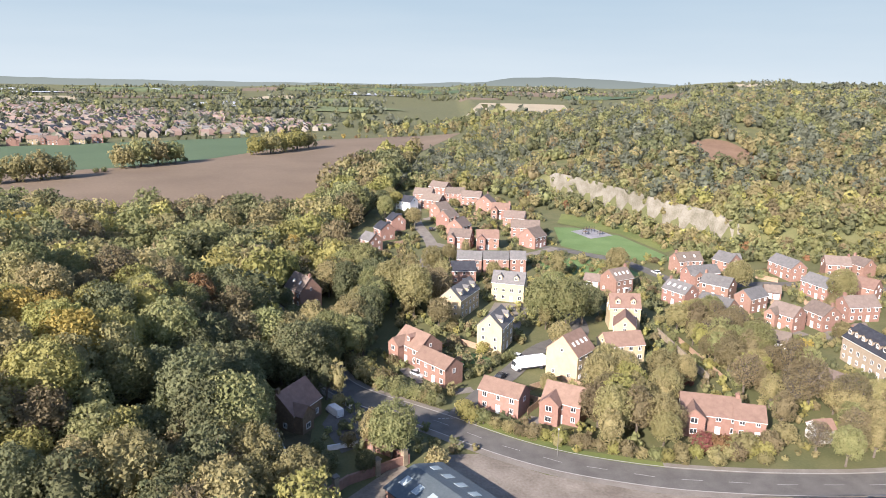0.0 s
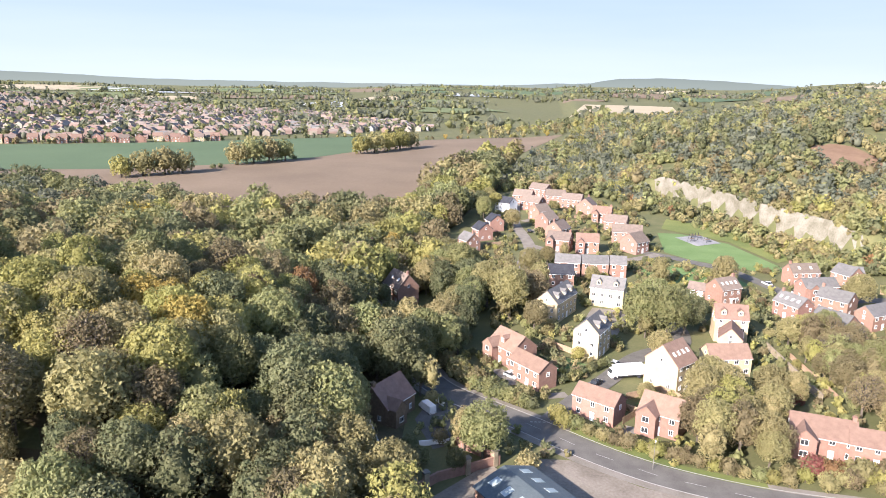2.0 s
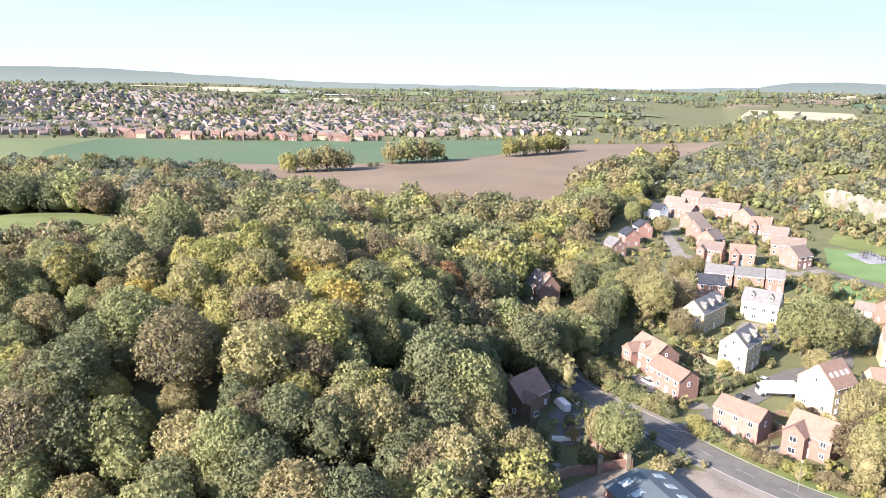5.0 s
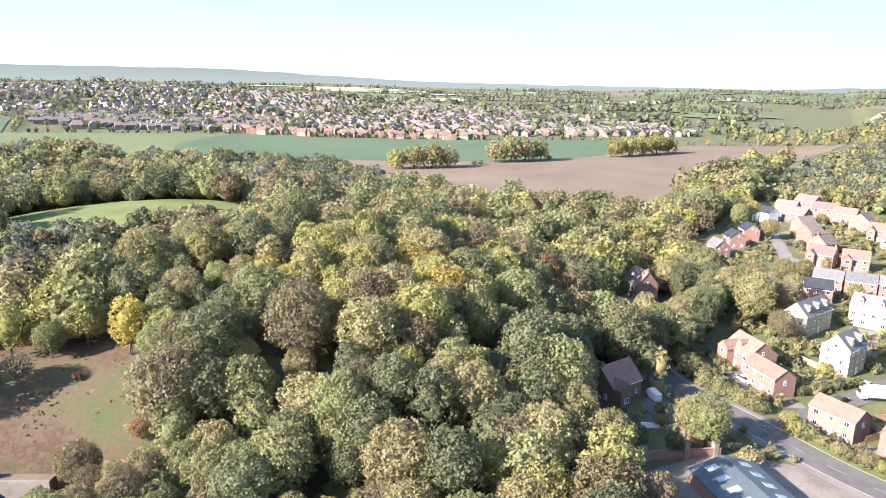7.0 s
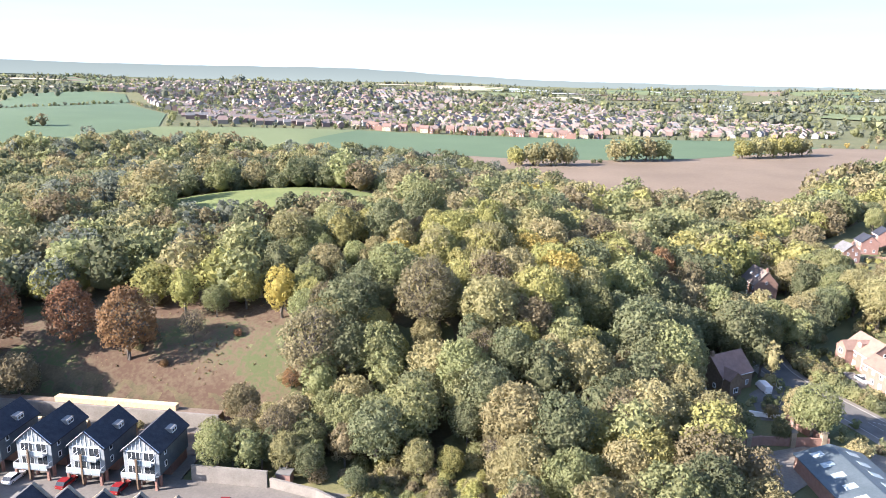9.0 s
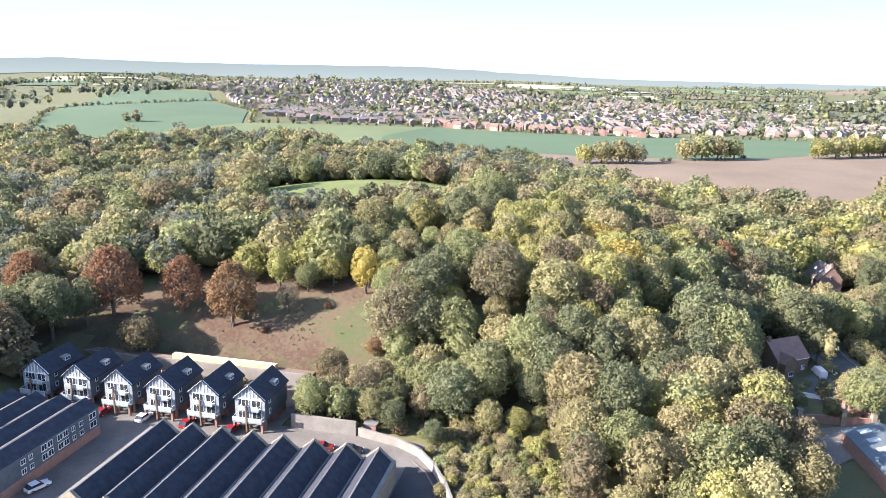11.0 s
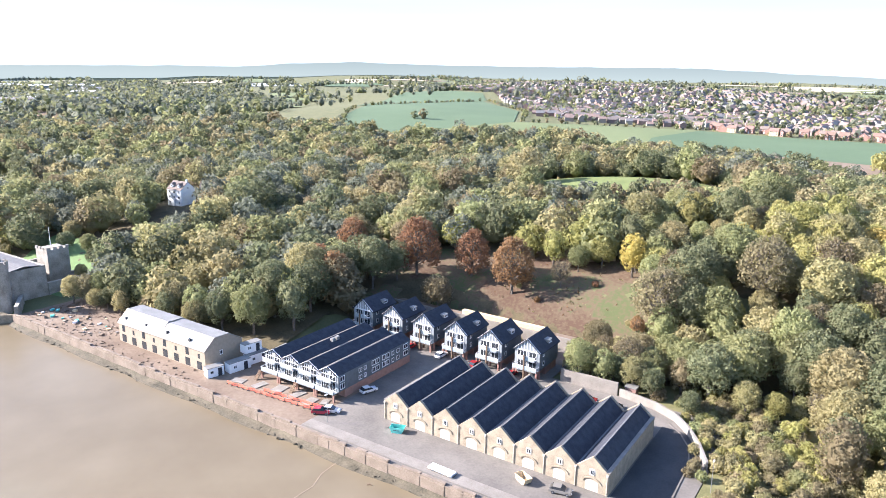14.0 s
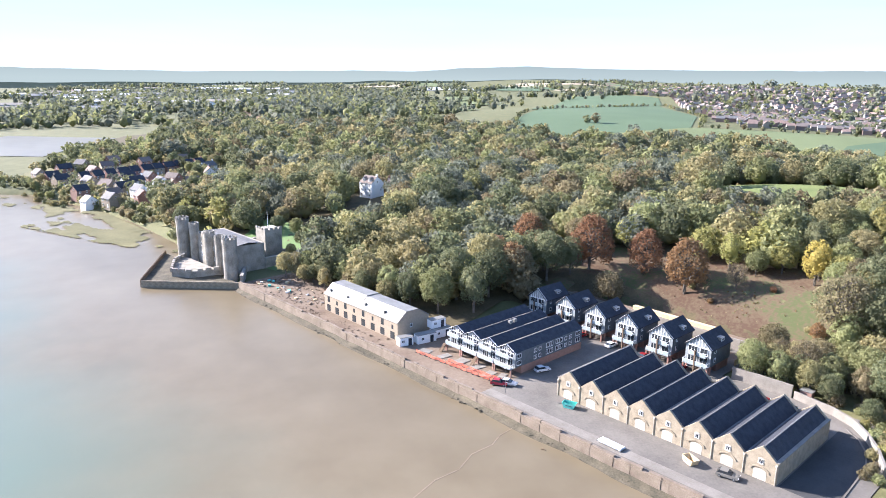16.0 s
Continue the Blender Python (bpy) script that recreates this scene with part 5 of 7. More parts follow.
def terrace_block():
    """Four joined gabled homes, one object each."""
    dp, ev, rise, gw, lo = 27.5, 5.85, 1.65, 6.05, 2.0
    for k in range(4):
        xc = -64.9 - gw / 2 - gw * k
        root = thing("terrace_home", "blue-grey boarded terrace home with a dark roof and river balconies", "house", at_depot(xc, 0.6, Q), "joined blue-grey terrace homes")
        w = gw - 0.02
        bm = bmesh.new()
        prism(bm, [(-w / 2, lo), (w / 2, lo), (w / 2, ev), (0, ev + rise), (-w / 2, ev)], 0, dp)
        part("wall", bm, BLUECLAD, root)
        bm = bmesh.new()
        box(bm, -w / 2 + 0.01, 2.2, -0.5, w / 2 - 0.01, dp - 0.05, lo)
        part("plinth", bm, REDBRICK, root, "red-brick ground floor")
        bm = bmesh.new()
        prism(bm, [(-w / 2 + 0.05, lo), (w / 2 - 0.05, lo), (w / 2 - 0.05, ev), (0, ev + rise - 0.07), (-w / 2 + 0.05, ev)], -0.05, 0.02)
        part("front_wall", bm, PALECLAD, root, "pale grey boarded front")
        for s in (-1, 1):
            bm = bmesh.new()
            prism(bm, [(0, ev + rise + 0.16), (s * (w / 2 - 0.12), ev + 0.22), (s * (w / 2 - 0.12), ev + 0.04), (0, ev + rise)], -0.5, dp + 0.3)
            part("roof_slope", bm, SLATE, root, "dark slate roof slope")
        if k < 3:
            bm = bmesh.new()
            box(bm, -w / 2 - 0.2, -0.4, ev + 0.05, -w / 2 + 0.2, dp + 0.2, ev + 0.24)
            part("valley_gutter", bm, CONCRETE, root, "pale valley gutter")
        front_glazing(root, -0.05, lo - 0.1, w, 2, ev, rise)
        balcony(root, 0, -0.05, lo, w - 0.5, 1.7)
        balcony(root, -0.3, -0.05, lo + 2.5, w * 0.7, 1.4)
        for px in (-w / 2 + 0.3, w / 2 - 0.3):
            bm = bmesh.new()
            box(bm, px - 0.2, -1.6, -0.5, px + 0.2, -1.2, lo - 0.15)
            part("pier", bm, REDBRICK, root, "red-brick pier")
        if k % 2:
            bm = bmesh.new()
            for i in range(7):
                box(bm, -w / 2 - 0.5, -1.9 - 0.28 * i, lo - 0.3 * (i + 1), -w / 2 + 0.5, -1.62 - 0.28 * i, lo - 0.3 * i - 0.05)
            part("stairs", bm, DARKWOOD, root, "dark timber stairs down to the quay")
        if k == 2:
            for j in (0, 1.7):
                bm = bmesh.new()
                box(bm, 0.6, 13 + j, ev + 1.1, 1.5, 14.1 + j, ev + 1.95)
                part("roof_vent", bm, ZINC, root, "pale metal roof vent")
        if k == 0:
            for y, ww in ((1.2, 1.6), (7.6, 1.1), (9.4, 0.9), (12.6, 1.3), (14.1, 1.3), (16.6, 1.3), (18.1, 1.3), (20.2, 0.9), (22.3, 1.1), (25.6, 1.9)):
                for z in (lo + 0.55, lo + 2.75 - 0.35):
                    window(root, pose(w / 2 + 0.03, y, z, 0, 0, 90), ww, 1.25 if ww > 1.15 else 1.0, 1)


terrace_block()


def flats(x0, x1, lift):
    """Buff-brick flats with a pale mansard roof; window openings still dark."""
    w = x1 - x0
    root = thing("apartment_block", "new buff-brick apartments with a pale mansard roof, unfinished", "building", at_depot((x0 + x1) / 2, -6.9, Q), "riverside apartments")
    dp, ev = 11.8, 5.3
    bm = bmesh.new()
    prism(bm, [(0, -0.5), (dp, -0.5), (dp, ev), (7.6, ev + 2.6 + lift), (3.2, ev + 2.7 + lift), (0, ev)], -w / 2, w / 2, Matrix.Rotation(math.pi / 2, 4, "Z") @ Matrix.Diagonal((1, -1, 1, 1)))
    part("wall", bm, BUFFBRICK, root)
    bm = bmesh.new()
    prof = [(-0.25, ev - 0.05), (3.1, ev + 2.75 + lift), (7.7, ev + 2.65 + lift), (dp + 0.2, ev - 0.02)]
    prism(bm, prof + [(p, z + 0.18) for p, z in prof[::-1]], -w / 2 - 0.12, w / 2 + 0.12, Matrix.Rotation(math.pi / 2, 4, "Z") @ Matrix.Diagonal((1, -1, 1, 1)))
    rf = part("roof", bm, ZINC, root, "pale sheet mansard roof")
    n = int(w / 4.4)
    for k in range(n):
        x = -w / 2 + w * (k + 0.5) / n
        for z, ww, hh in ((0.15, 1.9, 2.15), (3.1, 0.8 if k % 2 else 1.25, 1.25 if k % 2 else 1.9)):
            bm = bmesh.new()
            box(bm, x - ww / 2, -0.04, z, x + ww / 2, 0.12, z + hh)
            part("opening", bm, GLASS, root, "dark unglazed window opening")
        if k % 2 == 0:
            bm = bmesh.new()
            box(bm, x - 0.35, 0.75, ev + 1.05, x + 0.35, 1.3, ev + 1.75)
            part("rooflight", bm, GLASS, rf, "small dark rooflight")
    for s in (-1, 1):
        window(root, pose(s * (w / 2 + 0.03), 5.0, 3.2, 0, 0, 90 * s), 0.8, 1.1, 0)
    return root


# roof outline is drawn over depth, so depth runs with +y
flats(-121.2, -102.6, 0.0)
flats(-139.4, -121.2, 0.25)


def cabin(x, y, z, w, d, h, turn, mat=WHITE):
    root = thing("site_cabin", "white portable site cabin with small windows", "cabin", at_depot(x, y, z, turn), "site cabins")
    bm = bmesh.new()
    box(bm, -w / 2, -d / 2, 0, w / 2, d / 2, h)
    bmesh.ops.bevel(bm, geom=bm.edges, offset=0.05, segments=1, affect="EDGES")
    part("body", bm, mat, root)
    bm = bmesh.new()
    box(bm, -w / 2 - 0.05, -d / 2 - 0.05, h, w / 2 + 0.05, d / 2 + 0.05, h + 0.12)
    part("roof", bm, ZINC, root)
    window(root, pose(-w * 0.25, -d / 2 - 0.03, 1.0), 0.9, 0.8)
    door(root, pose(w * 0.25, -d / 2 - 0.03, 0.02), 0.85, 2.0, SLATE)


cabin(-99.5, -6.8, Q, 4.2, 2.4, 2.4, 75)
cabin(-97.5, -1.0, Q, 6, 2.5, 2.5, 80)
cabin(-97.8, 5.2, Q, 6, 2.5, 2.5, 82)
cabin(-99.2, 4.9, Q + 2.65, 5, 2.4, 2.4, 82)
cabin(-94.5, 11.5, Q, 5, 2.5, 2.5, 95)


# cars, vans and small things
PAINTS = {}


def car(m, colour, words, long=4.2, high=1.5, group="parked cars", van=False):
    if words not in PAINTS:
        PAINTS[words] = material("car_" + words, colour, tuple(min(1, c * 1.1 + 0.01) for c in colour), 0.25, 0.5, 0.0, metal=0.2, spec=0.6)
    paint = PAINTS[words]
    if words + str(van) in CACHE:
        return copy_thing(CACHE[words + str(van)], m)
    root = thing("van" if van else "car", words + (" panel van parked in the open" if van else " hatchback car parked in the open"), "van" if van else "car", m, group)
    CACHE[words + str(van)] = root
    L, W = long / 2, 0.88
    bm = bmesh.new()
    if van:
        prof = [(-L, 0.3), (L, 0.3), (L, 0.9), (L - 0.5, 1.15), (L - 1.3, high), (-L, high)]
    else:
        prof = [(-L, 0.28), (L, 0.28), (L, 0.7), (L - 0.25, 0.8), (L - 1.15, 0.92), (-L + 0.05, 0.95), (-L, 0.6)]
    prism(bm, prof, -W, W)
    bmesh.ops.bevel(bm, geom=bm.edges, offset=0.07, segments=2, affect="EDGES")
    part("body", bm, paint, root)
    if not van:
        bm = bmesh.new()
        prism(bm, [(L - 1.2, 0.9), (L - 1.95, high - 0.06), (-L + 0.65, high - 0.06), (-L + 0.12, 0.93)], -W + 0.08, W - 0.08)
        part("glasshouse", bm, GLASS, root, "dark glazing")
        bm = bmesh.new()
        box(bm, -L + 0.72, -W + 0.1, high - 0.07, L - 1.98, W - 0.1, high)
        part("roof", bm, paint, root)
    else:
        bm = bmesh.new()
        prism(bm, [(L - 0.52, 1.16), (L - 1.28, high - 0.08), (L - 1.34, high - 0.1), (L - 0.6, 1.12)], -W + 0.1, W - 0.1)
        part("windscreen", bm, GLASS, root)
    for sx in (-1, 1):
        for sy in (-1, 1):
            bm = bmesh.new()
            tube(bm, [(sx * (L - 0.8), sy * (W - 0.2), 0.31), (sx * (L - 0.8), sy * (W + 0.02), 0.31)], [0.31, 0.31], 12)
            wh = part("wheel", bm, SLATE, root, "black tyre")
            bm = bmesh.new()
            tube(bm, [(sx * (L - 0.8), sy * (W + 0.02), 0.31), (sx * (L - 0.8), sy * (W + 0.035), 0.31)], [0.18, 0.17], 8)
            part("rim", bm, ZINC, wh, "silver rim")
    for sy in (-1, 1):
        for sx, mt in ((1, WHITE), (-1, REDTILE)):
            bm = bmesh.new()
            box(bm, sx * L - 0.04, sy * 0.62 - 0.16, 0.6, sx * L + 0.015, sy * 0.62 + 0.16, 0.74)
            part("headlight" if sx > 0 else "tail_light", bm, mt, root)
    return root


car(at_depot(-62.2, 8.0, Q, 70), (0.75, 0.75, 0.75), "white")
car(at_depot(-7.5, -3.8, Q, 12), (0.2, 0.19, 0.17), "bronze-grey")
car(at_depot(-64.0, -6.3, Q, 30), (0.35, 0.03, 0.05), "crimson")
car(at_depot(-62.5, -4.6, Q, 25), (0.45, 0.46, 0.48), "silver")
car(at_depot(-17.5, 33.6, Q, 10), (0.26, 0.02, 0.022), "bright red")
car(at_depot(-11.5, 34.0, Q, 10), (0.02, 0.02, 0.022), "black")
for s, w, c in ((49.5, "bright red", (0.26, 0.02, 0.022)), (79.5, "black", (0.02, 0.02, 0.022)), (70.2, "bright red", (0.26, 0.02, 0.022)), (39.0, "bright red", (0.26, 0.02, 0.022)), (60, "white", (0.75, 0.75, 0.75))):
    car(at_depot(-s, 35.6, Q, 88), c, w)
car(pose(-6, 167.5, z_at(-6, 167.5) + 0.1, 0, 0, -40), (0.45, 0.46, 0.48), "silver")
car(pose(15.5, 167.0, z_at(16, 167) + 0.2, 0, 0, 60), (0.02, 0.02, 0.022), "black")
car(pose(84, 265, z_at(84, 265) + 0.2, 0, 0, 110), (0.75, 0.75, 0.75), "white")
car(pose(20.5, 180.5, z_at(20, 180) + 0.1, 0, 0, 150), (0.75, 0.75, 0.75), "white")
for x, y, a in ((92, 256, 20), (122, 249, 15), (140, 251, 80), (-6, 330, 85), (3, 312, 100), (128, 226, 60), (112, 217, 30)):
    car(pose(x, y, z_at(x, y) + 0.15, 0, 0, a), *random.Random(int(x)).choice([((0.75, 0.75, 0.75), "white"), ((0.45, 0.46, 0.48), "silver"), ((0.02, 0.02, 0.022), "black")]))
car(pose(-24, 145, z_at(-24, 145), 0, 0, 130), (0.75, 0.75, 0.75), "white", 5.2, 2.2, van=True)


def delivery_lorry(m):
    root = thing("delivery_lorry", "white delivery lorry with blue and red shapes on its side", "lorry", m)
    bm = bmesh.new()
    box(bm, -4.6, -1.2, 1.0, 2.6, 1.2, 3.5)
    bmesh.ops.bevel(bm, geom=bm.edges, offset=0.05, segments=1, affect="EDGES")
    bx = part("cargo_box", bm, WHITE, root)
    blue = material("lorry_blue", (0.1, 0.3, 0.55), (0.12, 0.33, 0.6), 0.5, 1, 0)
    red = material("lorry_red", (0.5, 0.03, 0.06), (0.55, 0.05, 0.08), 0.5, 1, 0)
    for x0, x1, c in ((-0.6, -0.1, blue), (0.4, 0.9, blue), (-2.4, -1.3, red), (-4.2, -3.3, red)):
        bm = bmesh.new()
        prism(bm, [(x0, 1.3), (x1, 1.3), (x1 + 0.3, 3.1), (x0 + 0.3, 3.1)], -1.215, -1.205)
        part("side_graphic", bm, c, bx)
    bm = bmesh.new()
    prism(bm, [(2.75, 0.5), (4.6, 0.5), (4.6, 1.6), (4.3, 2.7), (2.75, 2.9)], -1.15, 1.15)
    bmesh.ops.bevel(bm, geom=bm.edges, offset=0.08, segments=2, affect="EDGES")
    cb = part("cab", bm, WHITE, root)
    bm = bmesh.new()
    prism(bm, [(4.6, 1.65), (4.33, 2.6), (4.36, 2.62), (4.64, 1.65)], -1.0, 1.0)
    part("windscreen", bm, GLASS, cb)
    bm = bmesh.new()
    box(bm, -4.5, -0.9, 0.55, 4.0, 0.9, 0.98)
    part("chassis", bm, SLATE, root)
    for x in (-3.2, 3.5):
        for s in (-1, 1):
            bm = bmesh.new()
            tube(bm, [(x, s * 0.85, 0.5), (x, s * 1.15, 0.5)], [0.5, 0.5], 14)
            part("wheel", bm, SLATE, root, "black tyre")


delivery_lorry(pose(23.4, 173.2, z_at(23, 173) + 0.15, 0, 0, 200))

TEAL = material("teal_plastic", (0.1, 0.42, 0.36), (0.14, 0.48, 0.42), 0.5, 1, 0)
ORANGE = material("orange_mesh", (0.62, 0.16, 0.1), (0.7, 0.22, 0.14), 0.7, 1, 0)


def skip(m, mat, words, w=3.2):
    root = thing("skip", words, "skip", m)
    bm = bmesh.new()
    prism(bm, [(-w / 2 + 0.5, 0), (w / 2 - 0.5, 0), (w / 2, 1.2), (w / 2 - 0.1, 1.2), (w / 2 - 0.58, 0.1), (-w / 2 + 0.58, 0.1), (-w / 2 + 0.1, 1.2), (-w / 2, 1.2)], -0.85, 0.85)
    for y in (-0.9, 0.84):
        prism(bm, [(-w / 2 + 0.5, 0), (w / 2 - 0.5, 0), (w / 2, 1.2), (-w / 2, 1.2)], y, y + 0.06)
    part("body", bm, mat, root)
    bm = bmesh.new()
    for s in (-0.97, 0.91):
        tube(bm, [(-0.7, s, 0.7), (0.7, s, 0.7)], [0.06, 0.06], 6)
    part("lifting_bar", bm, SLATE, root)


skip(at_depot(-45.2, -3.0, Q, 20), TEAL, "open teal rubbish skip beside the storehouse")
skip(at_depot(-14.8, -4.3, Q, -25), TIMBER, "low pallet stack of pale timber beside the wall")
bm = bmesh.new()
box(bm, -3, -1.1, 0.0, 3, 1.1, 0.5)
bmesh.ops.bevel(bm, geom=bm.edges, offset=0.25, segments=3, affect="EDGES")
tagged(part("covered_boat", bm, WHITE, m=at_depot(-29, -10.4, Q + 0.1, -2)), "long white covered boat on the promenade", "boat", kind="thing")
for k in range(26):
    root = thing("barrier", "orange plastic mesh safety barrier on the quay", "barrier", at_depot(-64.5 - 1.85 * (k % 16) - 0.8 * (k > 15), -6.2 - 0.14 * (k % 16) + 1.5 * (k > 15) + 0.2 * (k % 2), Q, 3 + (k % 3) * 7), "orange barriers")
    bm = bmesh.new()
    lattice(bm, [-0.8, -0.7, 0.7, 0.8], [0.15, 0.4, 0.55, 0.85], lambda i, j: i != 1 or j != 1, -0.03, 0.03)
    part("panel", bm, ORANGE, root)
    bm = bmesh.new()
    for s in (-0.7, 0.7):
        box(bm, s - 0.06, -0.3, 0, s + 0.06, 0.3, 0.1)
    part("foot", bm, SLATE, root)
for x, y, w, d, a in ((-70, -4, 2.4, 4.5, 5), (-75, -3.2, 2.2, 5, -8), (-80.5, -3.4, 3, 4.4, 6), (-86, -4.2, 2.2, 3.6, -10), (-92, -5.5, 3.4, 2.2, 12), (-67, -1.8, 1.8, 2.6, 20)):
    bm = bmesh.new()
    box(bm, -w / 2, -d / 2, 0, w / 2, d / 2, 0.12)
    tagged(part("paving_slab", bm, CONCRETE, m=at_depot(x, y, Q, a)), "new pale concrete slab on bare ground", "slab", "new concrete slabs", "thing")
r = random.Random(9)
for k in range(34):
    x, y = r.uniform(-182, -142), r.uniform(-10, 2)
    s = r.uniform(0.25, 0.75)
    bm = bmesh.new()
    box(bm, -s, -s * 0.7, 0, s, s * 0.7, s * r.uniform(0.4, 1.0))
    bmesh.ops.bevel(bm, geom=bm.edges, offset=0.06, segments=1, affect="EDGES")
    tagged(part("building_pallet", bm, r.choice([TIMBER, CONCRETE, WHITE, TEAL, BUFFBRICK]), m=at_depot(x, y, Q, r.uniform(0, 180))), "wrapped pallet of building materials on the site", "pallet", "pallets on the site", "thing")

bm = bmesh.new()
for k in range(420):
    x, y = r.choice([r.uniform(-182, -141), r.uniform(-184, -100), r.uniform(-182, -141)]), -13 + abs(r.gauss(0, 2.6))
    if x < -142:
        y = r.uniform(-12.8, 6)
    q = r.uniform(0.07, 0.24) * (2.2 if r.random() < 0.05 else 1)
    if -140 < x < -102 and y > -7.6:
        y = r.uniform(-12.8, -7.8)
    box(bm, -q, -q * 0.8, -0.1, q, q * 0.8, q * 0.9, pose(x, y, Q, r.uniform(-25, 25), r.uniform(-25, 25), r.uniform(0, 180)))
tagged(part("site_rubble", bm, GROUNDWORK, m=DEP), "brown earth clods and broken brick on the site", "rubble", kind="stuff")
# retaining walls behind the row, and the curved wall beside the storehouse
slab("earth_terrace", -95, -31, 59.8, 62.0, 1, Q + 3.22, GROUNDWORK, "bare earth terrace behind the garden wall", "bank")
slab("wall_retaining", -95, -31, 59.3, 59.8, 1, Q + 3.3, CONCRETE, "pale retaining wall behind the gardens", "wall")
stack = thing("timber_stack", "long stack of pale sawn timber planks", "timber", at_depot(-55, 60.9, Q + 3.22))
for j in range(4):
    for k in range(7):
        bm = bmesh.new()
        box(bm, -14 + 4.02 * k, -0.8, 0.3 * j, -10.05 + 4.02 * k, 0.8, 0.3 * j + 0.26)
        part("plank_pack", bm, TIMBER, stack)
for k in range(7):
    x = -94 + 10.55 * k
    root = thing("garden_fence", "brown timber garden fence with stepped panels", "fence", at_depot(x, 48.4, Q), "garden fences")
    for j in range(5):
        bm = bmesh.new()
        box(bm, -0.05, 1.75 * j, 0, 0.05, 1.75 * j + 1.68, 1.7 + 0.28 * j)
        part("fence_panel", bm, DARKWOOD if j % 2 else TIMBER, root)
for k in range(6):
    root = thing("garden_shed", "pale timber garden shed with a pitched roof", "shed", at_depot(-90.5 + 10.55 * k, 54.2, Q, 12), "garden sheds")
    bm = bmesh.new()
    gable_walls(bm, 2.6, 2.2, 1.9, 0.6, 0)
    part("body", bm, DARKWOOD, root)
    bm = bmesh.new()
    gable_roof(bm, 2.6, 2.2, 1.9, 0.6, 0.15, 0.08)
    part("roof", bm, TIMBER, root)
    drape("garden", [tuple((DEP @ Vector((-88.6 + 10.55 * k + u, v, 0)))[:2]) for u, v in ((-4.4, 48.6), (4.6, 48.6), (4.6, 57), (-4.4, 57))], GROUNDWORK, 0.55, 4, "unfinished back garden of bare soil", "garden")
slab("wall_concrete", -27.6, -13.0, 40.2, 40.8, 1, Q + 3.2, CONCRETE, "pale concrete retaining wall under the trees", "wall")
bm = bmesh.new()
cv = [(-12.5, 40.6), (-3, 38.3), (2, 35.6), (6, 31), (9.5, 25.5), (12.5, 19)]
for (x0, y0), (x1, y1) in zip(cv, cv[1:]):
    L = math.hypot(x1 - x0, y1 - y0)
    box(bm, 0, -0.25, -0.8, L + 0.15, 0.25, 1.9, pose(x0, y0, Q, 0, 0, math.degrees(math.atan2(y1 - y0, x1 - x0))))
tagged(part("wall_curved", bm, CONCRETE, m=DEP), "pale curved rendered wall beside the lane", "wall", kind="structure")
bm = bmesh.new()
pts = [(0.8, 34), (4.5, 30.5), (7.6, 25.5), (9.2, 19), (9.8, 5)]
for (x0, y0), (x1, y1) in zip(pts, pts[1:]):
    L = math.hypot(x1 - x0, y1 - y0)
    box(bm, 0, -0.15, -0.1, L, 0.15, 0.12, pose(x0, y0, Q, 0, 0, math.degrees(math.atan2(y1 - y0, x1 - x0))))
tagged(part("kerb", bm, YARD, m=DEP), "pale kerb along the depot lane", "kerb", kind="structure")
root = thing("substation", "small brown brick hut with a flat roof", "hut", at_depot(-10.4, 42.6, Q))
bm = bmesh.new()
box(bm, -1.3, -1.0, -0.4, 1.3, 1.0, 2.1)
part("body", bm, REDBRICK, root)
bm = bmesh.new()
box(bm, -1.45, -1.15, 2.1, 1.45, 1.15, 2.3)
part("roof", bm, ZINC, root)
for x, y in ((15, 12), (-60, -8.5), (24, 128.5), (-14, 128)):
    m = at_depot(x, y, Q) if y < 20 else pose(x, y, z_at(x, y))
    root = thing("street_lamp", "grey street lamp with a pale lantern head", "lamp", m, "street lamps")
    bm = bmesh.new()
    tube(bm, [(0, 0, -0.5), (0, 0, 4), (0, 0, 6.5)], [0.07, 0.05, 0.04], 8)
    part("pole", bm, ZINC, root)
    bm = bmesh.new()
    box(bm, -0.12, -0.6, 6.45, 0.12, 0.1, 6.6)
    part("lantern", bm, WHITE, root)


# the grey metal workshop by the road, with rooflights
ROOFMETAL = material("grey_green_sheet", (0.088, 0.112, 0.122), (0.125, 0.15, 0.16), 0.5, 0.3, 0.1, metal=0.3)
root = thing("workshop", "low workshop with a grey sheet roof and white rooflights", "workshop", pose(5.0, 104.0, z_at(5, 108), 0, 0, -50))
z0 = z_at(5, 108)
bm = bmesh.new()
gable_walls(bm, 30, 13, 3.4, 2.0, -1)
part("wall", bm, REDBRICK, root)
bm = bmesh.new()
gable_roof(bm, 30, 13, 3.4, 2.0, 0.4)
rf = part("roof", bm, ROOFMETAL, root)
sl = math.atan2(2.0, 6.5)
for k in range(7):
    for s, yy in ((-1, -3.4), (1, 3.4)):
        bm = bmesh.new()
        box(bm, -0.75, -1.1, 0.2, 0.75, 1.1, 0.26)
        if s < 0:
            for j in (-0.02,):
                box(bm, -0.04, -1.1, 0.26, 0.04, 1.1, 0.3)
                box(bm, -0.75, -0.04, 0.26, 0.75, 0.04, 0.3)
        part("rooflight", bm, FROST, rf, "pale translucent rooflight", Matrix.Translation((-13 + 3.6 * k, yy, 3.4 + 2.0 - abs(yy) * 2.0 / 6.5)) @ Matrix.Rotation(-s * sl, 4, "X"))
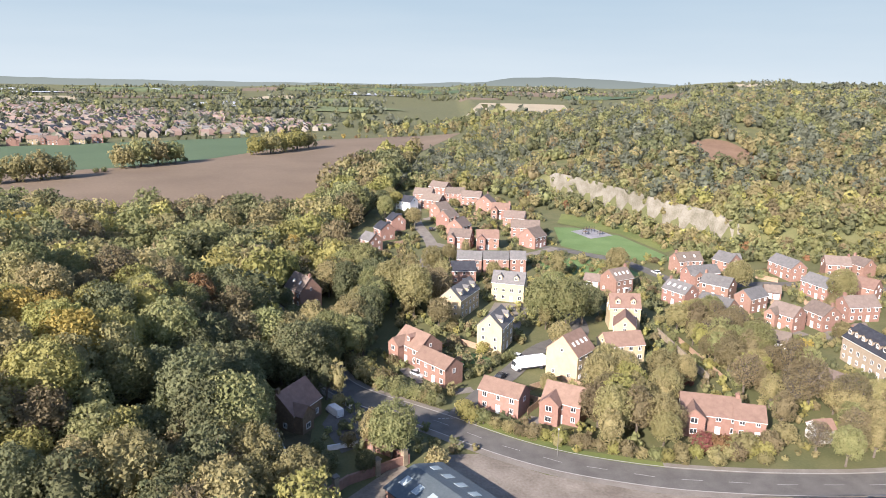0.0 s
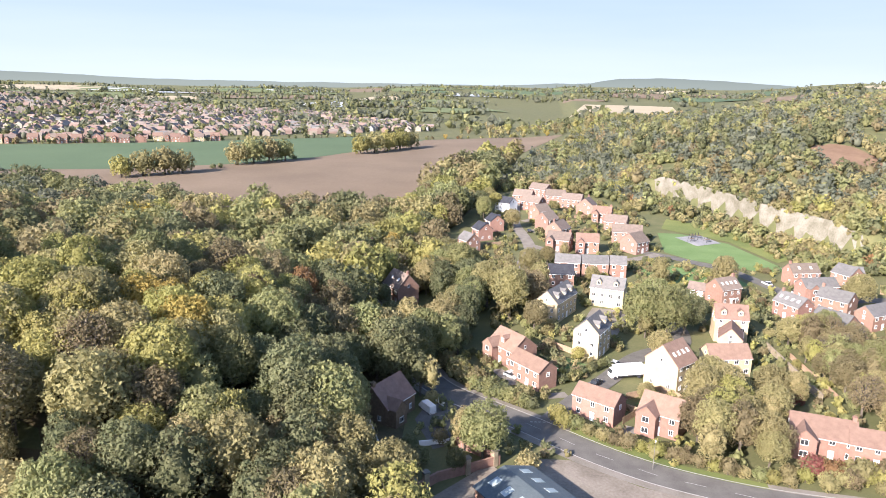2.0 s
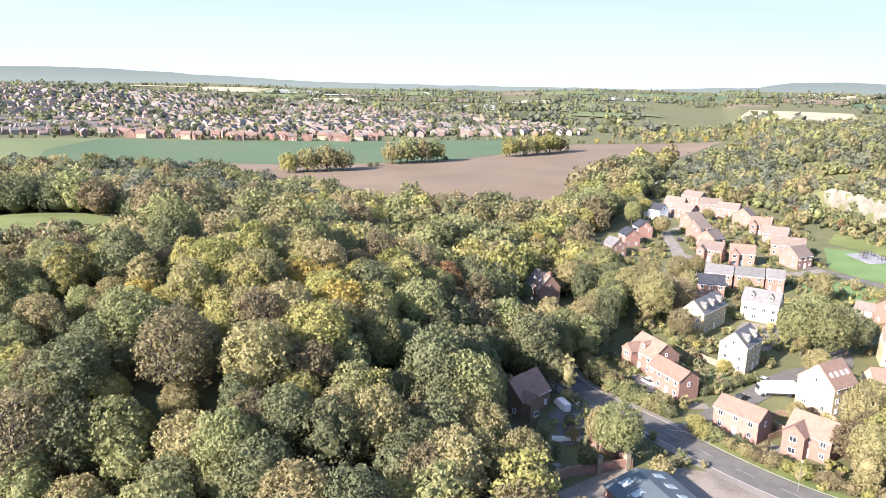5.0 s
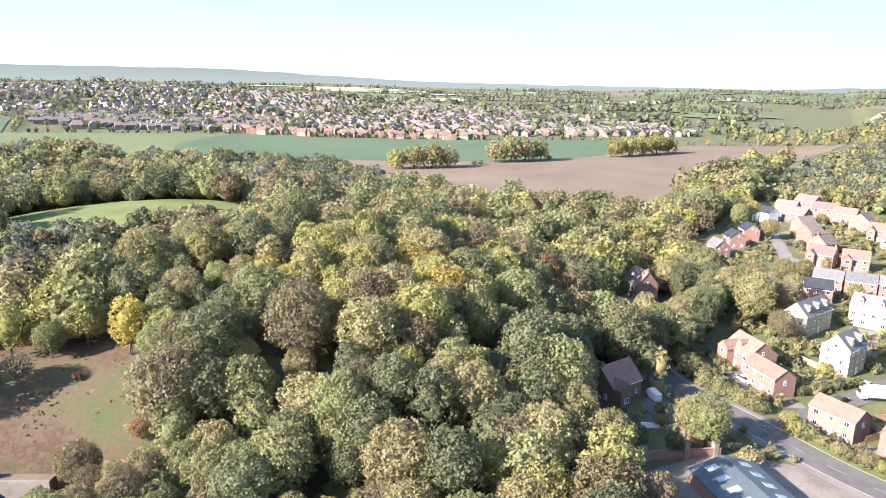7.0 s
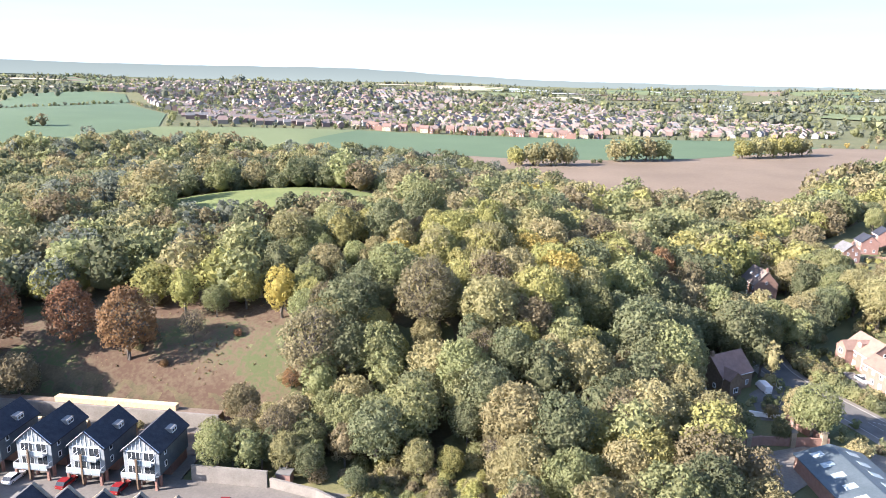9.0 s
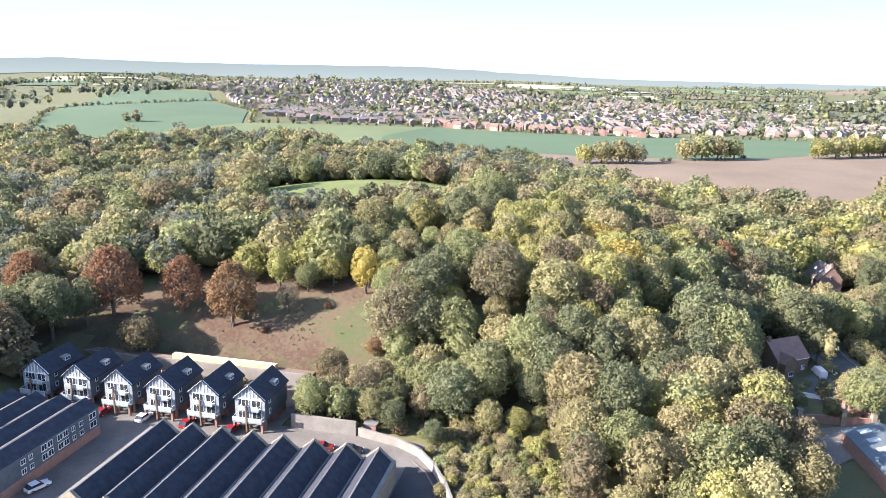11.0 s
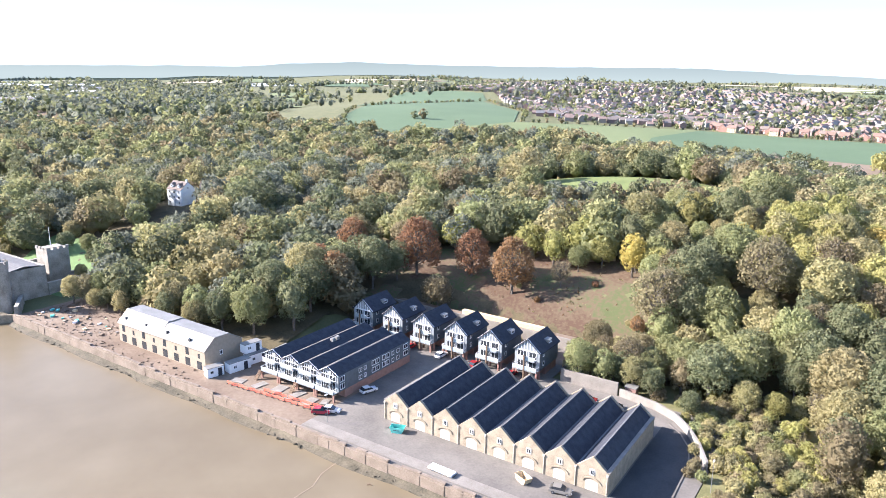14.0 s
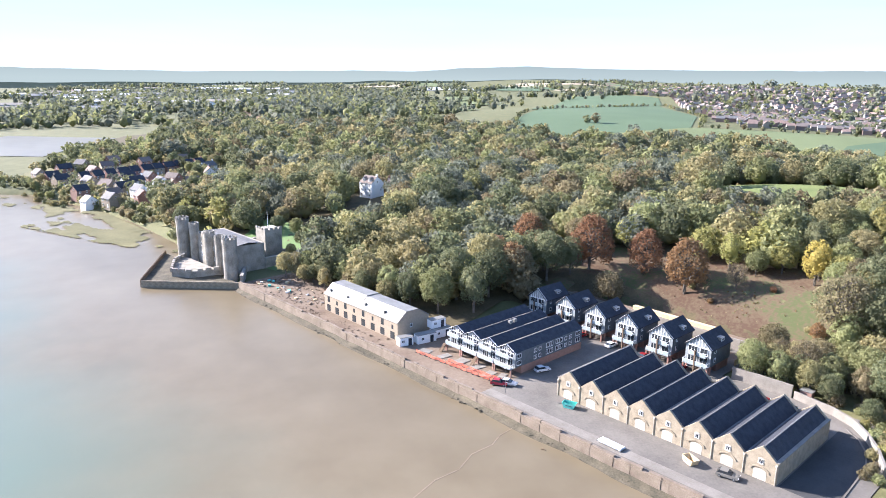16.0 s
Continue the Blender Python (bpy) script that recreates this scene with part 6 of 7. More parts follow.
# brick walls and pillars by the old gate
for (x0, y0), (x1, y1) in (((-24, 107), (-17, 117)), ((-17, 117), (-6, 125)), ((-6, 125), (-16, 131)), ((66, 202), (69, 167))):
    L = math.hypot(x1 - x0, y1 - y0)
    zz = min(z_at(x0, y0), z_at(x1, y1))
    bm = bmesh.new()
    box(bm, 0, -0.17, -1.0, L, 0.17, 2.0)
    box(bm, 0, -0.24, 2.0, L, 0.24, 2.12)
    tagged(part("wall_garden", bm, STONE if x0 > 0 else REDBRICK, m=pose(x0, y0, zz, 0, 0, math.degrees(math.atan2(y1 - y0, x1 - x0)))), "old weathered boundary wall with coping", "wall", kind="structure")
for x, y in ((-21, 111), (-19, 114), (-12, 120.5), (-7, 124.5)):
    root = thing("gate_pillar", "old stone gate pillar with a cap", "pillar", pose(x, y, z_at(x, y), 0, 0, 40), "gate pillars")
    bm = bmesh.new()
    box(bm, -0.5, -0.5, -0.5, 0.5, 0.5, 3.4)
    part("shaft", bm, STONE, root)
    bm = bmesh.new()
    box(bm, -0.65, -0.65, 3.4, 0.65, 0.65, 3.65)
    part("cap", bm, CONCRETE, root)
for (x0, y0), (x1, y1) in (((-36, 137.5), (-31, 126.5)), ((-30.6, 126.2), (-26, 127.8)), ((-23, 129), (-17, 131.2)), ((-24.5, 152), (-20.5, 147.5))):
    L = math.hypot(x1 - x0, y1 - y0)
    bm = bmesh.new()
    box(bm, 0, -0.12, -1.0, L, 0.12, 1.1)
    box(bm, -0.05, -0.17, 1.1, L + 0.05, 0.17, 1.2)
    tagged(part("wall_white", bm, WHITE, m=pose(x0, y0, z_at((x0 + x1) / 2, (y0 + y1) / 2), 0, 0, math.degrees(math.atan2(y1 - y0, x1 - x0)))), "low white-painted garden wall in the shade", "wall", kind="structure")
# a creek in the mud, and driftwood
bm = bmesh.new()
pts = [(-50.5, -16.5), (-50.2, -21), (-48.6, -25), (-48.8, -31), (-46.4, -37), (-46.8, -43), (-44.6, -52), (-45.4, -60)]
for (x0, y0), (x1, y1) in zip(pts, pts[1:]):
    L = math.hypot(x1 - x0, y1 - y0)
    box(bm, -0.05, -0.12, -0.1, L + 0.05, 0.12, 0.03, pose(x0, y0, 0, 0, 0, math.degrees(math.atan2(y1 - y0, x1 - x0))))
tagged(part("mud_creek", bm, MUD, m=DEP), "pale thin creek line in the mud", "creek", kind="structure")
for x, y, a, L in ((-14, -19, 12, 2.6), (-5, -20.5, -20, 1.6), (-9, -18.2, 40, 1.2), (4, -19, 5, 2.0), (-40, -18.6, 25, 1.0)):
    bm = bmesh.new()
    tube(bm, [(-L / 2, 0, 0.05), (0, 0.15, 0.16), (L / 2, -0.1, 0.05)], [0.1, 0.14, 0.08], 6)
    tagged(part("driftwood", bm, DARKWOOD, m=at_depot(x, y, 0, a)), "dark driftwood log on the mud", "driftwood", "driftwood logs", "thing")


# ---- the castle ----
def castle():
    root = thing("castle", "grey stone riverside castle with round towers and a water bastion", "castle", DEP.copy())
    def tower(name, x, y, r, z0, z1, mat=GREYSTONE):
        bm = bmesh.new()
        tube(bm, [(x, y, z0), (x, y, z0 + 2.5), (x, y, z1 - 1.6), (x, y, z1 - 1.5), (x, y, z1)], [r * 1.12, r, r, r * 1.06, r * 1.06], 18)
        t = part(name, bm, mat, root)
        bm = bmesh.new()
        for k in range(10):
            a = 2 * math.pi * k / 10
            box(bm, r * 0.86, -0.45, 0, r * 1.06, 0.45, 0.8, Matrix.Translation((x, y, z1)) @ Matrix.Rotation(a, 4, "Z"))
        part("battlement", bm, mat, t)
        return t
    for x, y, r, h in ((-233, -13.2, 2.5, 18.5), (-227.0, -11.0, 1.9, 16.8), (-213, -11.2, 2.0, 15.8), (-206, -10.4, 1.7, 15.2), (-195.4, -11.4, 2.6, 16.6)):
        tower("round_tower", x, y, r, 0.5, h)
    bm = bmesh.new()
    box(bm, -231, -10.6, 0, -197, 3.5, 12.6)
    w = part("main_block", bm, GREYSTONE, root)
    for f in range(2):
        for k in range(6):
            window(w, pose(-227 + 5.3 * k, -10.64, 5.0 + 4 * f), 0.8, 1.5, 0)
    bm = bmesh.new()
    box(bm, -231.2, -10.8, 12.6, -196.8, -10.0, 13.8)
    for k in range(11):
        box(bm, -230.8 + 3.2 * k, -10.8, 13.8, -229.2 + 3.2 * k, -10.1, 14.6)
    part("parapet", bm, GREYSTONE, root)
    bm = bmesh.new()
    gable_roof(bm, 31, 10, 12.75, 0.7, 0.1)
    part("roof", bm, GREYTILE, root, "grey lead roof", Matrix.Translation((-212, -3.2, 0)))
    bm = bmesh.new()
    box(bm, -212.5, 8.5, 2, -205, 16, 15.2)
    for k in range(4):
        box(bm, -212.5 + 2.1 * k, 8.4, 15.2, -211.3 + 2.1 * k, 8.9, 16.0)
        box(bm, -205.5, 8.6 + 2.1 * k, 15.2, -204.9, 9.8 + 2.1 * k, 16.0)
    gt = part("gate_tower", bm, GREYSTONE, root, "square stone gate tower")
    bm = bmesh.new()
    tube(bm, [(-209, 12, 15.2), (-209, 12, 22.5)], [0.1, 0.05], 6)
    part("flagpole", bm, WHITE, gt, "white flagpole")
    for x0, y0, x1, y1, h in ((-197, 3.5, -197, 20, 6.5), (-197, 20, -205, 16, 6.5), (-231, 3.5, -231, 22, 6.5), (-231, 22, -212.5, 14, 6.5), (-184.5, -12.8, -195, -6, 5.0)):
        L = math.hypot(x1 - x0, y1 - y0)
        bm = bmesh.new()
        box(bm, 0, -0.6, -1, L, 0.6, h, pose(x0, y0, 0, 0, 0, math.degrees(math.atan2(y1 - y0, x1 - x0))))
        part("curtain_wall", bm, GREYSTONE, root)
    tri = [(-184.2, -12.6), (-210.2, -39.3), (-247.1, -15.4)]
    bm = bmesh.new()
    a = [bm.verts.new((x, y, -2)) for x, y in tri]
    b = [bm.verts.new((x, y, 1.6)) for x, y in tri]
    bm.faces.new(b)
    for i in range(3):
        bm.faces.new((a[i], a[(i + 1) % 3], b[(i + 1) % 3], b[i]))
    part("bastion_base", bm, WEED, root, "low stone water bastion")
    for i, (mat, words) in enumerate(((STONE, "pale stone bastion wall"), (DARKWOOD, "dark timber palisade"))):
        (x0, y0), (x1, y1) = tri[i], tri[i + 1]
        L = math.hypot(x1 - x0, y1 - y0)
        n = int(L / 0.55)
        m = pose(x0, y0, 0, 0, 0, math.degrees(math.atan2(y1 - y0, x1 - x0)))
        bm = bmesh.new()
        if i == 0:
            box(bm, 0, -0.15, -0.6, L, 0.2, 2.6, m)
            stone = bmesh.new()
            box(stone, 0, -0.3, 0, 2.15, 0.35, 0.76)
            stone_mesh = bpy.data.meshes.new("block")
            stone.to_mesh(stone_mesh)
            stone.free()
            stone_mesh.materials.append(mat)
        else:
            for k in range(n):
                box(bm, 0.55 * k, -0.25, -1, 0.55 * k + 0.47, 0.25, 2.9 + 0.15 * ((k * 7) % 3), m)
        wall_part = part("bastion_wall" if i == 0 else "palisade", bm, mat, root, words)
        if i == 0:
            for k in range(int(L / 2.2)):
                for j in range(4):
                    link("block", stone_mesh, wall_part, m @ Matrix.Translation((2.2 * k + (j % 2) * 0.5, 0, -0.6 + 0.8 * j)))
    inner = [(-202, -13), (-204.5, -22.5), (-211, -27.5), (-225, -20.5), (-230, -14)]
    bm = bmesh.new()
    a = [bm.verts.new((x, y, 0)) for x, y in inner]
    b = [bm.verts.new((x, y, 3.4)) for x, y in inner]
    bm.faces.new(b)
    for i in range(5):
        bm.faces.new((a[i], a[(i + 1) % 5], b[(i + 1) % 5], b[i]))
    pf = part("gun_platform", bm, GREYSTONE, root, "raised stone gun platform")
    bm = bmesh.new()
    for (x0, y0), (x1, y1) in zip(inner, inner[1:]):
        L = math.hypot(x1 - x0, y1 - y0)
        m = pose(x0, y0, 3.4, 0, 0, math.degrees(math.atan2(y1 - y0, x1 - x0)))
        k = 0.0
        while k < L - 1.4:
            box(bm, k, -0.4, 0, min(k + 2.1, L), 0.5, 1.5, m)
            k += 2.9
        box(bm, 0, -0.3, 0, L, 0.4, 0.7, m)
    part("embrasures", bm, GREYSTONE, pf)


castle()
# the white mansion in the woods
house(-316, -35, 36, 9.5, 8.5, 7.6, WHITE, BROWNTILE, chimney=True, name="mansion", group="houses in the woods", dormers=2)
house(-322, -22, 75, 7, 7, 5, REDBRICK, BROWNTILE, chimney=True, group="houses in the woods")
house(-345, -15, 20, 9, 7, 4.5, REDBRICK, BROWNTILE, group="houses in the woods")

# ---- the riverside village ----
for k in range(11):
    f = k / 10
    house(-447 - 62 * f, -213 + 64 * f, 134 + 180, 6.6, 8, 5.2, REDBRICK if k % 3 else BUFFBRICK, SLATE, front_gable=0, group="terraced village houses", name="terraced_house", chimney=True, near=False)
for x, y, a, w, c, t in ((-388, -166, 40, 10, WHITE, SLATE), (-383, -147, 120, 11, WHITE, BROWNTILE), (-491, -140, 150, 13, WHITE, GREYTILE), (-455, -235, 134, 9, REDBRICK, SLATE), (-468, -247, 40, 9, BUFFBRICK, BROWNTILE), (-490, -238, 134, 10, REDBRICK, SLATE), (-512, -232, 60, 9, BUFFBRICK, SLATE), (-530, -215, 134, 9, REDBRICK, BROWNTILE), (-440, -225, 134, 9, BUFFBRICK, SLATE), (-392, -200, 134, 8, REDBRICK, SLATE), (-360, -175, 45, 8, BUFFBRICK, SLATE), (-452, -188, 134, 10, REDBRICK, SLATE), (-413, -190, 60, 9, BUFFBRICK, BROWNTILE), (-366, -160, 30, 8, REDBRICK, BROWNTILE), (-402, -178, 130, 10, BUFFBRICK, SLATE), (-425, -178, 130, 14, WHITE, SLATE),
                          (-376, -178, 130, 8, CREAM, BROWNTILE), (-430, -205, 45, 9, BUFFBRICK, SLATE), (-446, -172, 45, 9, REDBRICK, SLATE), (-520, -190, 134, 9, REDBRICK, BROWNTILE), (-535, -165, 100, 9, CREAM, BROWNTILE), (-405, -150, 20, 8, REDBRICK, REDTILE), (-356, -148, 70, 9, REDBRICK, BROWNTILE), (-460, -135, 15, 9, WHITE, REDTILE), (-470, -190, 134, 12, BUFFBRICK, SLATE), (-484, -176, 134, 12, BUFFBRICK, SLATE), (-497, -162, 134, 12, REDBRICK, SLATE), (-436, -155, 60, 9, REDBRICK, BROWNTILE), (-420, -160, 30, 9, WHITE, SLATE), (-372, -190, 40, 7, WHITE, GREYTILE), (-478, -215, 45, 9, REDBRICK, BROWNTILE), (-500, -212, 120, 9, CREAM, BROWNTILE), (-415, -140, 100, 8, BUFFBRICK, BROWNTILE)):
    house(x, y, a, w, 7.5, 5, c, t, group="village houses", near=False)
for k in range(16):
    rr = random.Random(k)
    x, y = -395 - rr.uniform(0, 95), -185 + rr.uniform(-30, 45)
    car(pose(x, y, z_at(x, y) + 0.05, 0, 0, rr.uniform(0, 180)), *rr.choice([((0.75, 0.75, 0.75), "white"), ((0.45, 0.46, 0.48), "silver"), ((0.02, 0.02, 0.022), "black")]))
ribbon("road", [(-362, -172), (-395, -192), (-430, -196), (-470, -165), (-510, -130)], 7, PAVING, 0.2, "pale village street by the river", "road")


def marsh():
    """Saltmarsh islands with creeks between them."""
    v, f, idx = [], [], {}
    q = QUAY
    st = 1.3
    for i in range(int(215 / st)):
        for j in range(int(62 / st)):
            s, d = 252 + i * st, -64 + j * st
            lim = np.interp(s, [250, 292, 357, 470], [-15, -30, -50, -62])
            n = noise.noise(Vector((s * 0.028, d * 0.075, 0.3))) + 0.45 * noise.noise(Vector((s * 0.11, d * 0.22, 2.0)))
            if d < lim or n < 0.16 - 0.012 * (d + 30) * (d > -32):
                continue
            c = []
            for a, b in ((0, 0), (1, 0), (1, 1), (0, 1)):
                key = (i + a, j + b)
                if key not in idx:
                    idx[key] = len(v)
                    w = (-51.1 - 0.852 * (252 + key[0] * st) - 0.524 * (-64 + key[1] * st), 14.3 - 0.524 * (252 + key[0] * st) + 0.852 * (-64 + key[1] * st))
                    v.append((*w, 0.28 + 0.25 * noise.noise(Vector((w[0] * 0.2, w[1] * 0.2, 0)))))
                c.append(idx[key])
            f.append(c[::-1])
    me = mesh_of("saltmarsh", v, f, material("saltmarsh_grass", (0.085, 0.085, 0.032), (0.15, 0.135, 0.06), 0.95, 0.06, 0.4, c=(0.28, 0.22, 0.15), fine=14), smooth=True)
    tagged(new("saltmarsh", me), "olive saltmarsh islands with muddy creeks", "marsh", kind="structure")


marsh()
me_pond = drape("pond", [(-596, -336), (-585, -283), (-745, -262), (-780, -380), (-690, -390)], WATER, 0.4, 20, "pale tidal creek beyond the village", "water")

# ---- the far town ----
TOWN = [(-1420, 640), (-1246, 650), (-1090, 575), (-820, 475), (-690, 400), (-610, 520), (-575, 590), (-480, 640), (-370, 715), (-250, 830), (-150, 960), (-260, 1200), (-500, 1350), (-900, 1450), (-1500, 1450), (-2000, 1200), (-1950, 800)]


def far_town():
    r = random.Random(21)
    # muted wall and roof tones; the town's distance haze is mixed into them
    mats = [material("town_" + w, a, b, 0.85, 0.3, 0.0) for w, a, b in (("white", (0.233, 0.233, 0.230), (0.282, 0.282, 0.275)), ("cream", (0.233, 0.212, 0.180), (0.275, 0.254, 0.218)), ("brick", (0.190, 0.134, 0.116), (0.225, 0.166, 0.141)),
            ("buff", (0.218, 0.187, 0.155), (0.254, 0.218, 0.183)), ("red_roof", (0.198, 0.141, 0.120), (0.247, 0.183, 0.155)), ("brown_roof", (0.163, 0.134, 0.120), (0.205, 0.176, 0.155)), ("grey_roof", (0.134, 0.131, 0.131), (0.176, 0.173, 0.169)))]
    v, f, mi = [], [], []
    trees = []
    centres = [(r.uniform(-2000, -150), r.uniform(450, 1450), r.uniform(0, math.pi)) for _ in range(26)]
    for gx in range(-2000, -140, 11):
        for gy in range(430, 1460, 17):
            x, y = gx + r.uniform(-3, 3), gy + r.uniform(-4, 4)
            if not inside(TOWN, x, y):
                continue
            cx, cy, a = min(centres, key=lambda c: (c[0] - x) ** 2 + (c[1] - y) ** 2)
            c, s = math.cos(a), math.sin(a)
            u, w = (x * c + y * s) / 40, (-x * s + y * c) / 30
            if r.random() < 0.2 or (w % 1) < 0.22:
                if r.random() < 0.75:
                    trees.append((x, y))
                continue
            L, D, H = r.uniform(8, 14), r.uniform(7, 8.5), r.choice([2.8, 5, 5, 5.4])
            R = D * 0.36
            z = z_at(x, y) - 0.5
            if r.random() < 0.25:
                c, s = -s, c
            loc = [(-L / 2, -D / 2, 0), (L / 2, -D / 2, 0), (L / 2, D / 2, 0), (-L / 2, D / 2, 0), (-L / 2, -D / 2, H), (L / 2, -D / 2, H), (L / 2, D / 2, H), (-L / 2, D / 2, H), (-L / 2, 0, H + R), (L / 2, 0, H + R)]
            n = len(v)
            v += [(x + c * p - s * q, y + s * p + c * q, z + h) for p, q, h in loc]
            f += [[n + i for i in g] for g in ((0, 1, 5, 4), (1, 2, 6, 9, 5), (2, 3, 7, 6), (3, 0, 4, 8, 7), (4, 5, 9, 8), (6, 7, 8, 9))]
            wm, rm = r.choice([0, 1, 1, 2, 2, 2, 3]), r.choice([4, 4, 5, 5, 6])
            mi += [wm] * 4 + [rm] * 2
            if r.random() < 0.95:
                trees.append((x + r.uniform(-9, 9), y + r.uniform(-9, 9)))
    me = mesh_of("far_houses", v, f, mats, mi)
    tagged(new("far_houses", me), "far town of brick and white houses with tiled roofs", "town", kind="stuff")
    global pick_leaf
    # haze between the far houses is likewise mixed into the leaf colours
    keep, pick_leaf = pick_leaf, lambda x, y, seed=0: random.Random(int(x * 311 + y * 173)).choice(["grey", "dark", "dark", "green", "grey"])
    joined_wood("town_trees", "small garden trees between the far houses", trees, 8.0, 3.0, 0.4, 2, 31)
    pick_leaf = keep


far_town()
for k in range(26):
    f = k / 25
    x, y = -590 + 245 * f, 560 + 128 * f + 10 * math.sin(k * 1.3)
    house(x, y, 28 + (90 if k % 4 == 3 else 0), 9.6, 8, 5.2, REDBRICK if k % 4 else CREAM, REDTILE if k % 3 else BROWNTILE, group="new houses at the edge of the far town", near=False, front_gable=3.6 if k % 2 else 0)


def works():
    """Pale sheds of the far industrial estate."""
    r = random.Random(4)
    for k in range(70):
        x, y = r.uniform(-2700, -1250), r.uniform(-800, -60)
        w, d, h = r.uniform(30, 110), r.uniform(16, 40), r.uniform(6, 11)
        root = thing("industrial_shed", "far pale metal industrial shed with a low roof", "shed", pose(x, y, max(z_at(x, y), 0.2), 0, 0, r.uniform(60, 120)), "far industrial sheds")
        bm = bmesh.new()
        gable_walls(bm, w, d, h, d * 0.1, -4)
        part("wall", bm, r.choice([WHITE, PALECLAD, CONCRETE]), root)
        bm = bmesh.new()
        gable_roof(bm, w, d, h, d * 0.1, 0.6, 0.4)
        part("roof", bm, r.choice([WHITE, ZINC, CONCRETE]), root)


works()


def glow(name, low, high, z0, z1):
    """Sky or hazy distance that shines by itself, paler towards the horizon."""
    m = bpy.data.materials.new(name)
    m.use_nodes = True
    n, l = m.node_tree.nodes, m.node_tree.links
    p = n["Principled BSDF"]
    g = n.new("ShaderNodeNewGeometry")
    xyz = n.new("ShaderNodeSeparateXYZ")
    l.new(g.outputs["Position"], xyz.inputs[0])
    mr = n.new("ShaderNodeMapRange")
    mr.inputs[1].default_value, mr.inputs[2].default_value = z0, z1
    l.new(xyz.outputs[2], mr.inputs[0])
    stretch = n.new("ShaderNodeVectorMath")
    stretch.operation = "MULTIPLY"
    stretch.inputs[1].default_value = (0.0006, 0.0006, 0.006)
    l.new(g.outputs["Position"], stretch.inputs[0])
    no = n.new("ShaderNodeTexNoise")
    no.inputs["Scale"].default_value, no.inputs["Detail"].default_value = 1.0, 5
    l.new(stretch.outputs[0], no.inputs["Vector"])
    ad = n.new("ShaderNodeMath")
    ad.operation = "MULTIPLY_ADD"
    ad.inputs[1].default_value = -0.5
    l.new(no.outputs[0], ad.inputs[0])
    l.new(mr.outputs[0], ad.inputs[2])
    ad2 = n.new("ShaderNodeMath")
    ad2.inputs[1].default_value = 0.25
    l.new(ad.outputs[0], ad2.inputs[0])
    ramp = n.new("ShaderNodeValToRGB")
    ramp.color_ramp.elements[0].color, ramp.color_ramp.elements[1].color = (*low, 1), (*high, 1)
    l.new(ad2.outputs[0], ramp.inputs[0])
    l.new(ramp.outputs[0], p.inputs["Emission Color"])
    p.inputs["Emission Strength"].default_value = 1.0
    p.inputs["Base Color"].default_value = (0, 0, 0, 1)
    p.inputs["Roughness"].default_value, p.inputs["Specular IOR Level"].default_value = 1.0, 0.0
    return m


def rim(name, label, category, mat, radius, top, th0, th1, n):
    v = []
    for i in range(n):
        th = th0 + (th1 - th0) * i / (n - 1)
        c, s = math.cos(th), math.sin(th)
        v += [(c * radius, s * radius, -80), (c * radius, s * radius, top(th))]
    f = [(2 * i, 2 * i + 2, 2 * i + 3, 2 * i + 1) for i in range(n - 1)]
    tagged(new(name, mesh_of(name, v, f, mat)), label, category, kind="structure")


def ridge_line(th):
    """Height of the far hills by bearing."""
    el = np.interp(math.degrees(th), [60, 72, 75.6, 80, 84.6, 87, 94, 109, 118, 122.5, 127, 130, 135, 139, 148, 156, 163, 168, 172, 177, 190, 201], [0.1, 0.0, 0.2, 0.45, 0.37, 0.0, -0.28, -0.26, -0.2, -0.1, 0.12, 0.22, 0.5, 0.55, 0.5, 0.55, 0.7, 0.5, 0.22, 0.25, 0.05, 0.2])
    return 77 + 4600 * math.tan(math.radians(float(el))) + 5 * noise.noise(Vector((th * 22, 0, 0))) + 3 * noise.noise(Vector((th * 90, 4, 0)))


# the ridge's haze is put in as a glow of its own
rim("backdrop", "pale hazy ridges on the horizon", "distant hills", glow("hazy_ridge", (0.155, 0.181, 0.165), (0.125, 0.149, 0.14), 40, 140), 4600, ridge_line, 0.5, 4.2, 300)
rim("sky_backdrop", "pale blue autumn sky with faint high cloud", "sky", glow("pale_sky", (0.295, 0.346, 0.358), (0.212, 0.28, 0.316), 90, 620), 4900, lambda th: 900, 0, 2 * math.pi, 128)


# ---- planting ----
LITTER = material("leaf_litter", (0.06, 0.05, 0.025), (0.12, 0.095, 0.05), 0.95, 0.2, 0.4, c=(0.09, 0.1, 0.04), fine=9)
drape("wood_floor", WOODS[0], LITTER, 0.12, 9, "leaf litter and undergrowth on the wood floor", "woodland floor")
# brown bank under the trees; the dark sheet also stands for their shade
back = [(-184, 9.5), (-100.5, 9.5), (-100.5, 62.5), (-31, 64), (-31, 70), (-110, 76), (-150, 40), (-186, 16)]
drape("shaded_bank", [tuple((DEP @ Vector((x, y, 0)))[:2]) for x, y in back], LITTER, 0.3, 4, "brown leaf-strewn bank behind the flats, darkened as shade", "bank")
SCRUB = material("rough_scrub", (0.1, 0.1, 0.04), (0.19, 0.175, 0.08), 0.95, 0.25, 0.5, c=(0.13, 0.09, 0.05), fine=10)
to_w = lambda x, y: tuple((DEP @ Vector((x, y, 0)))[:2])
drape("scrub_bank", [to_w(13.2, -8), to_w(13.2, 19), to_w(6, 32), to_w(-12, 42), to_w(-12, 50), to_w(20, 62), to_w(48, 58), to_w(60, 20), to_w(60, -8)], SCRUB, 0.3, 4, "overgrown scrubby bank beside the depot", "bank")
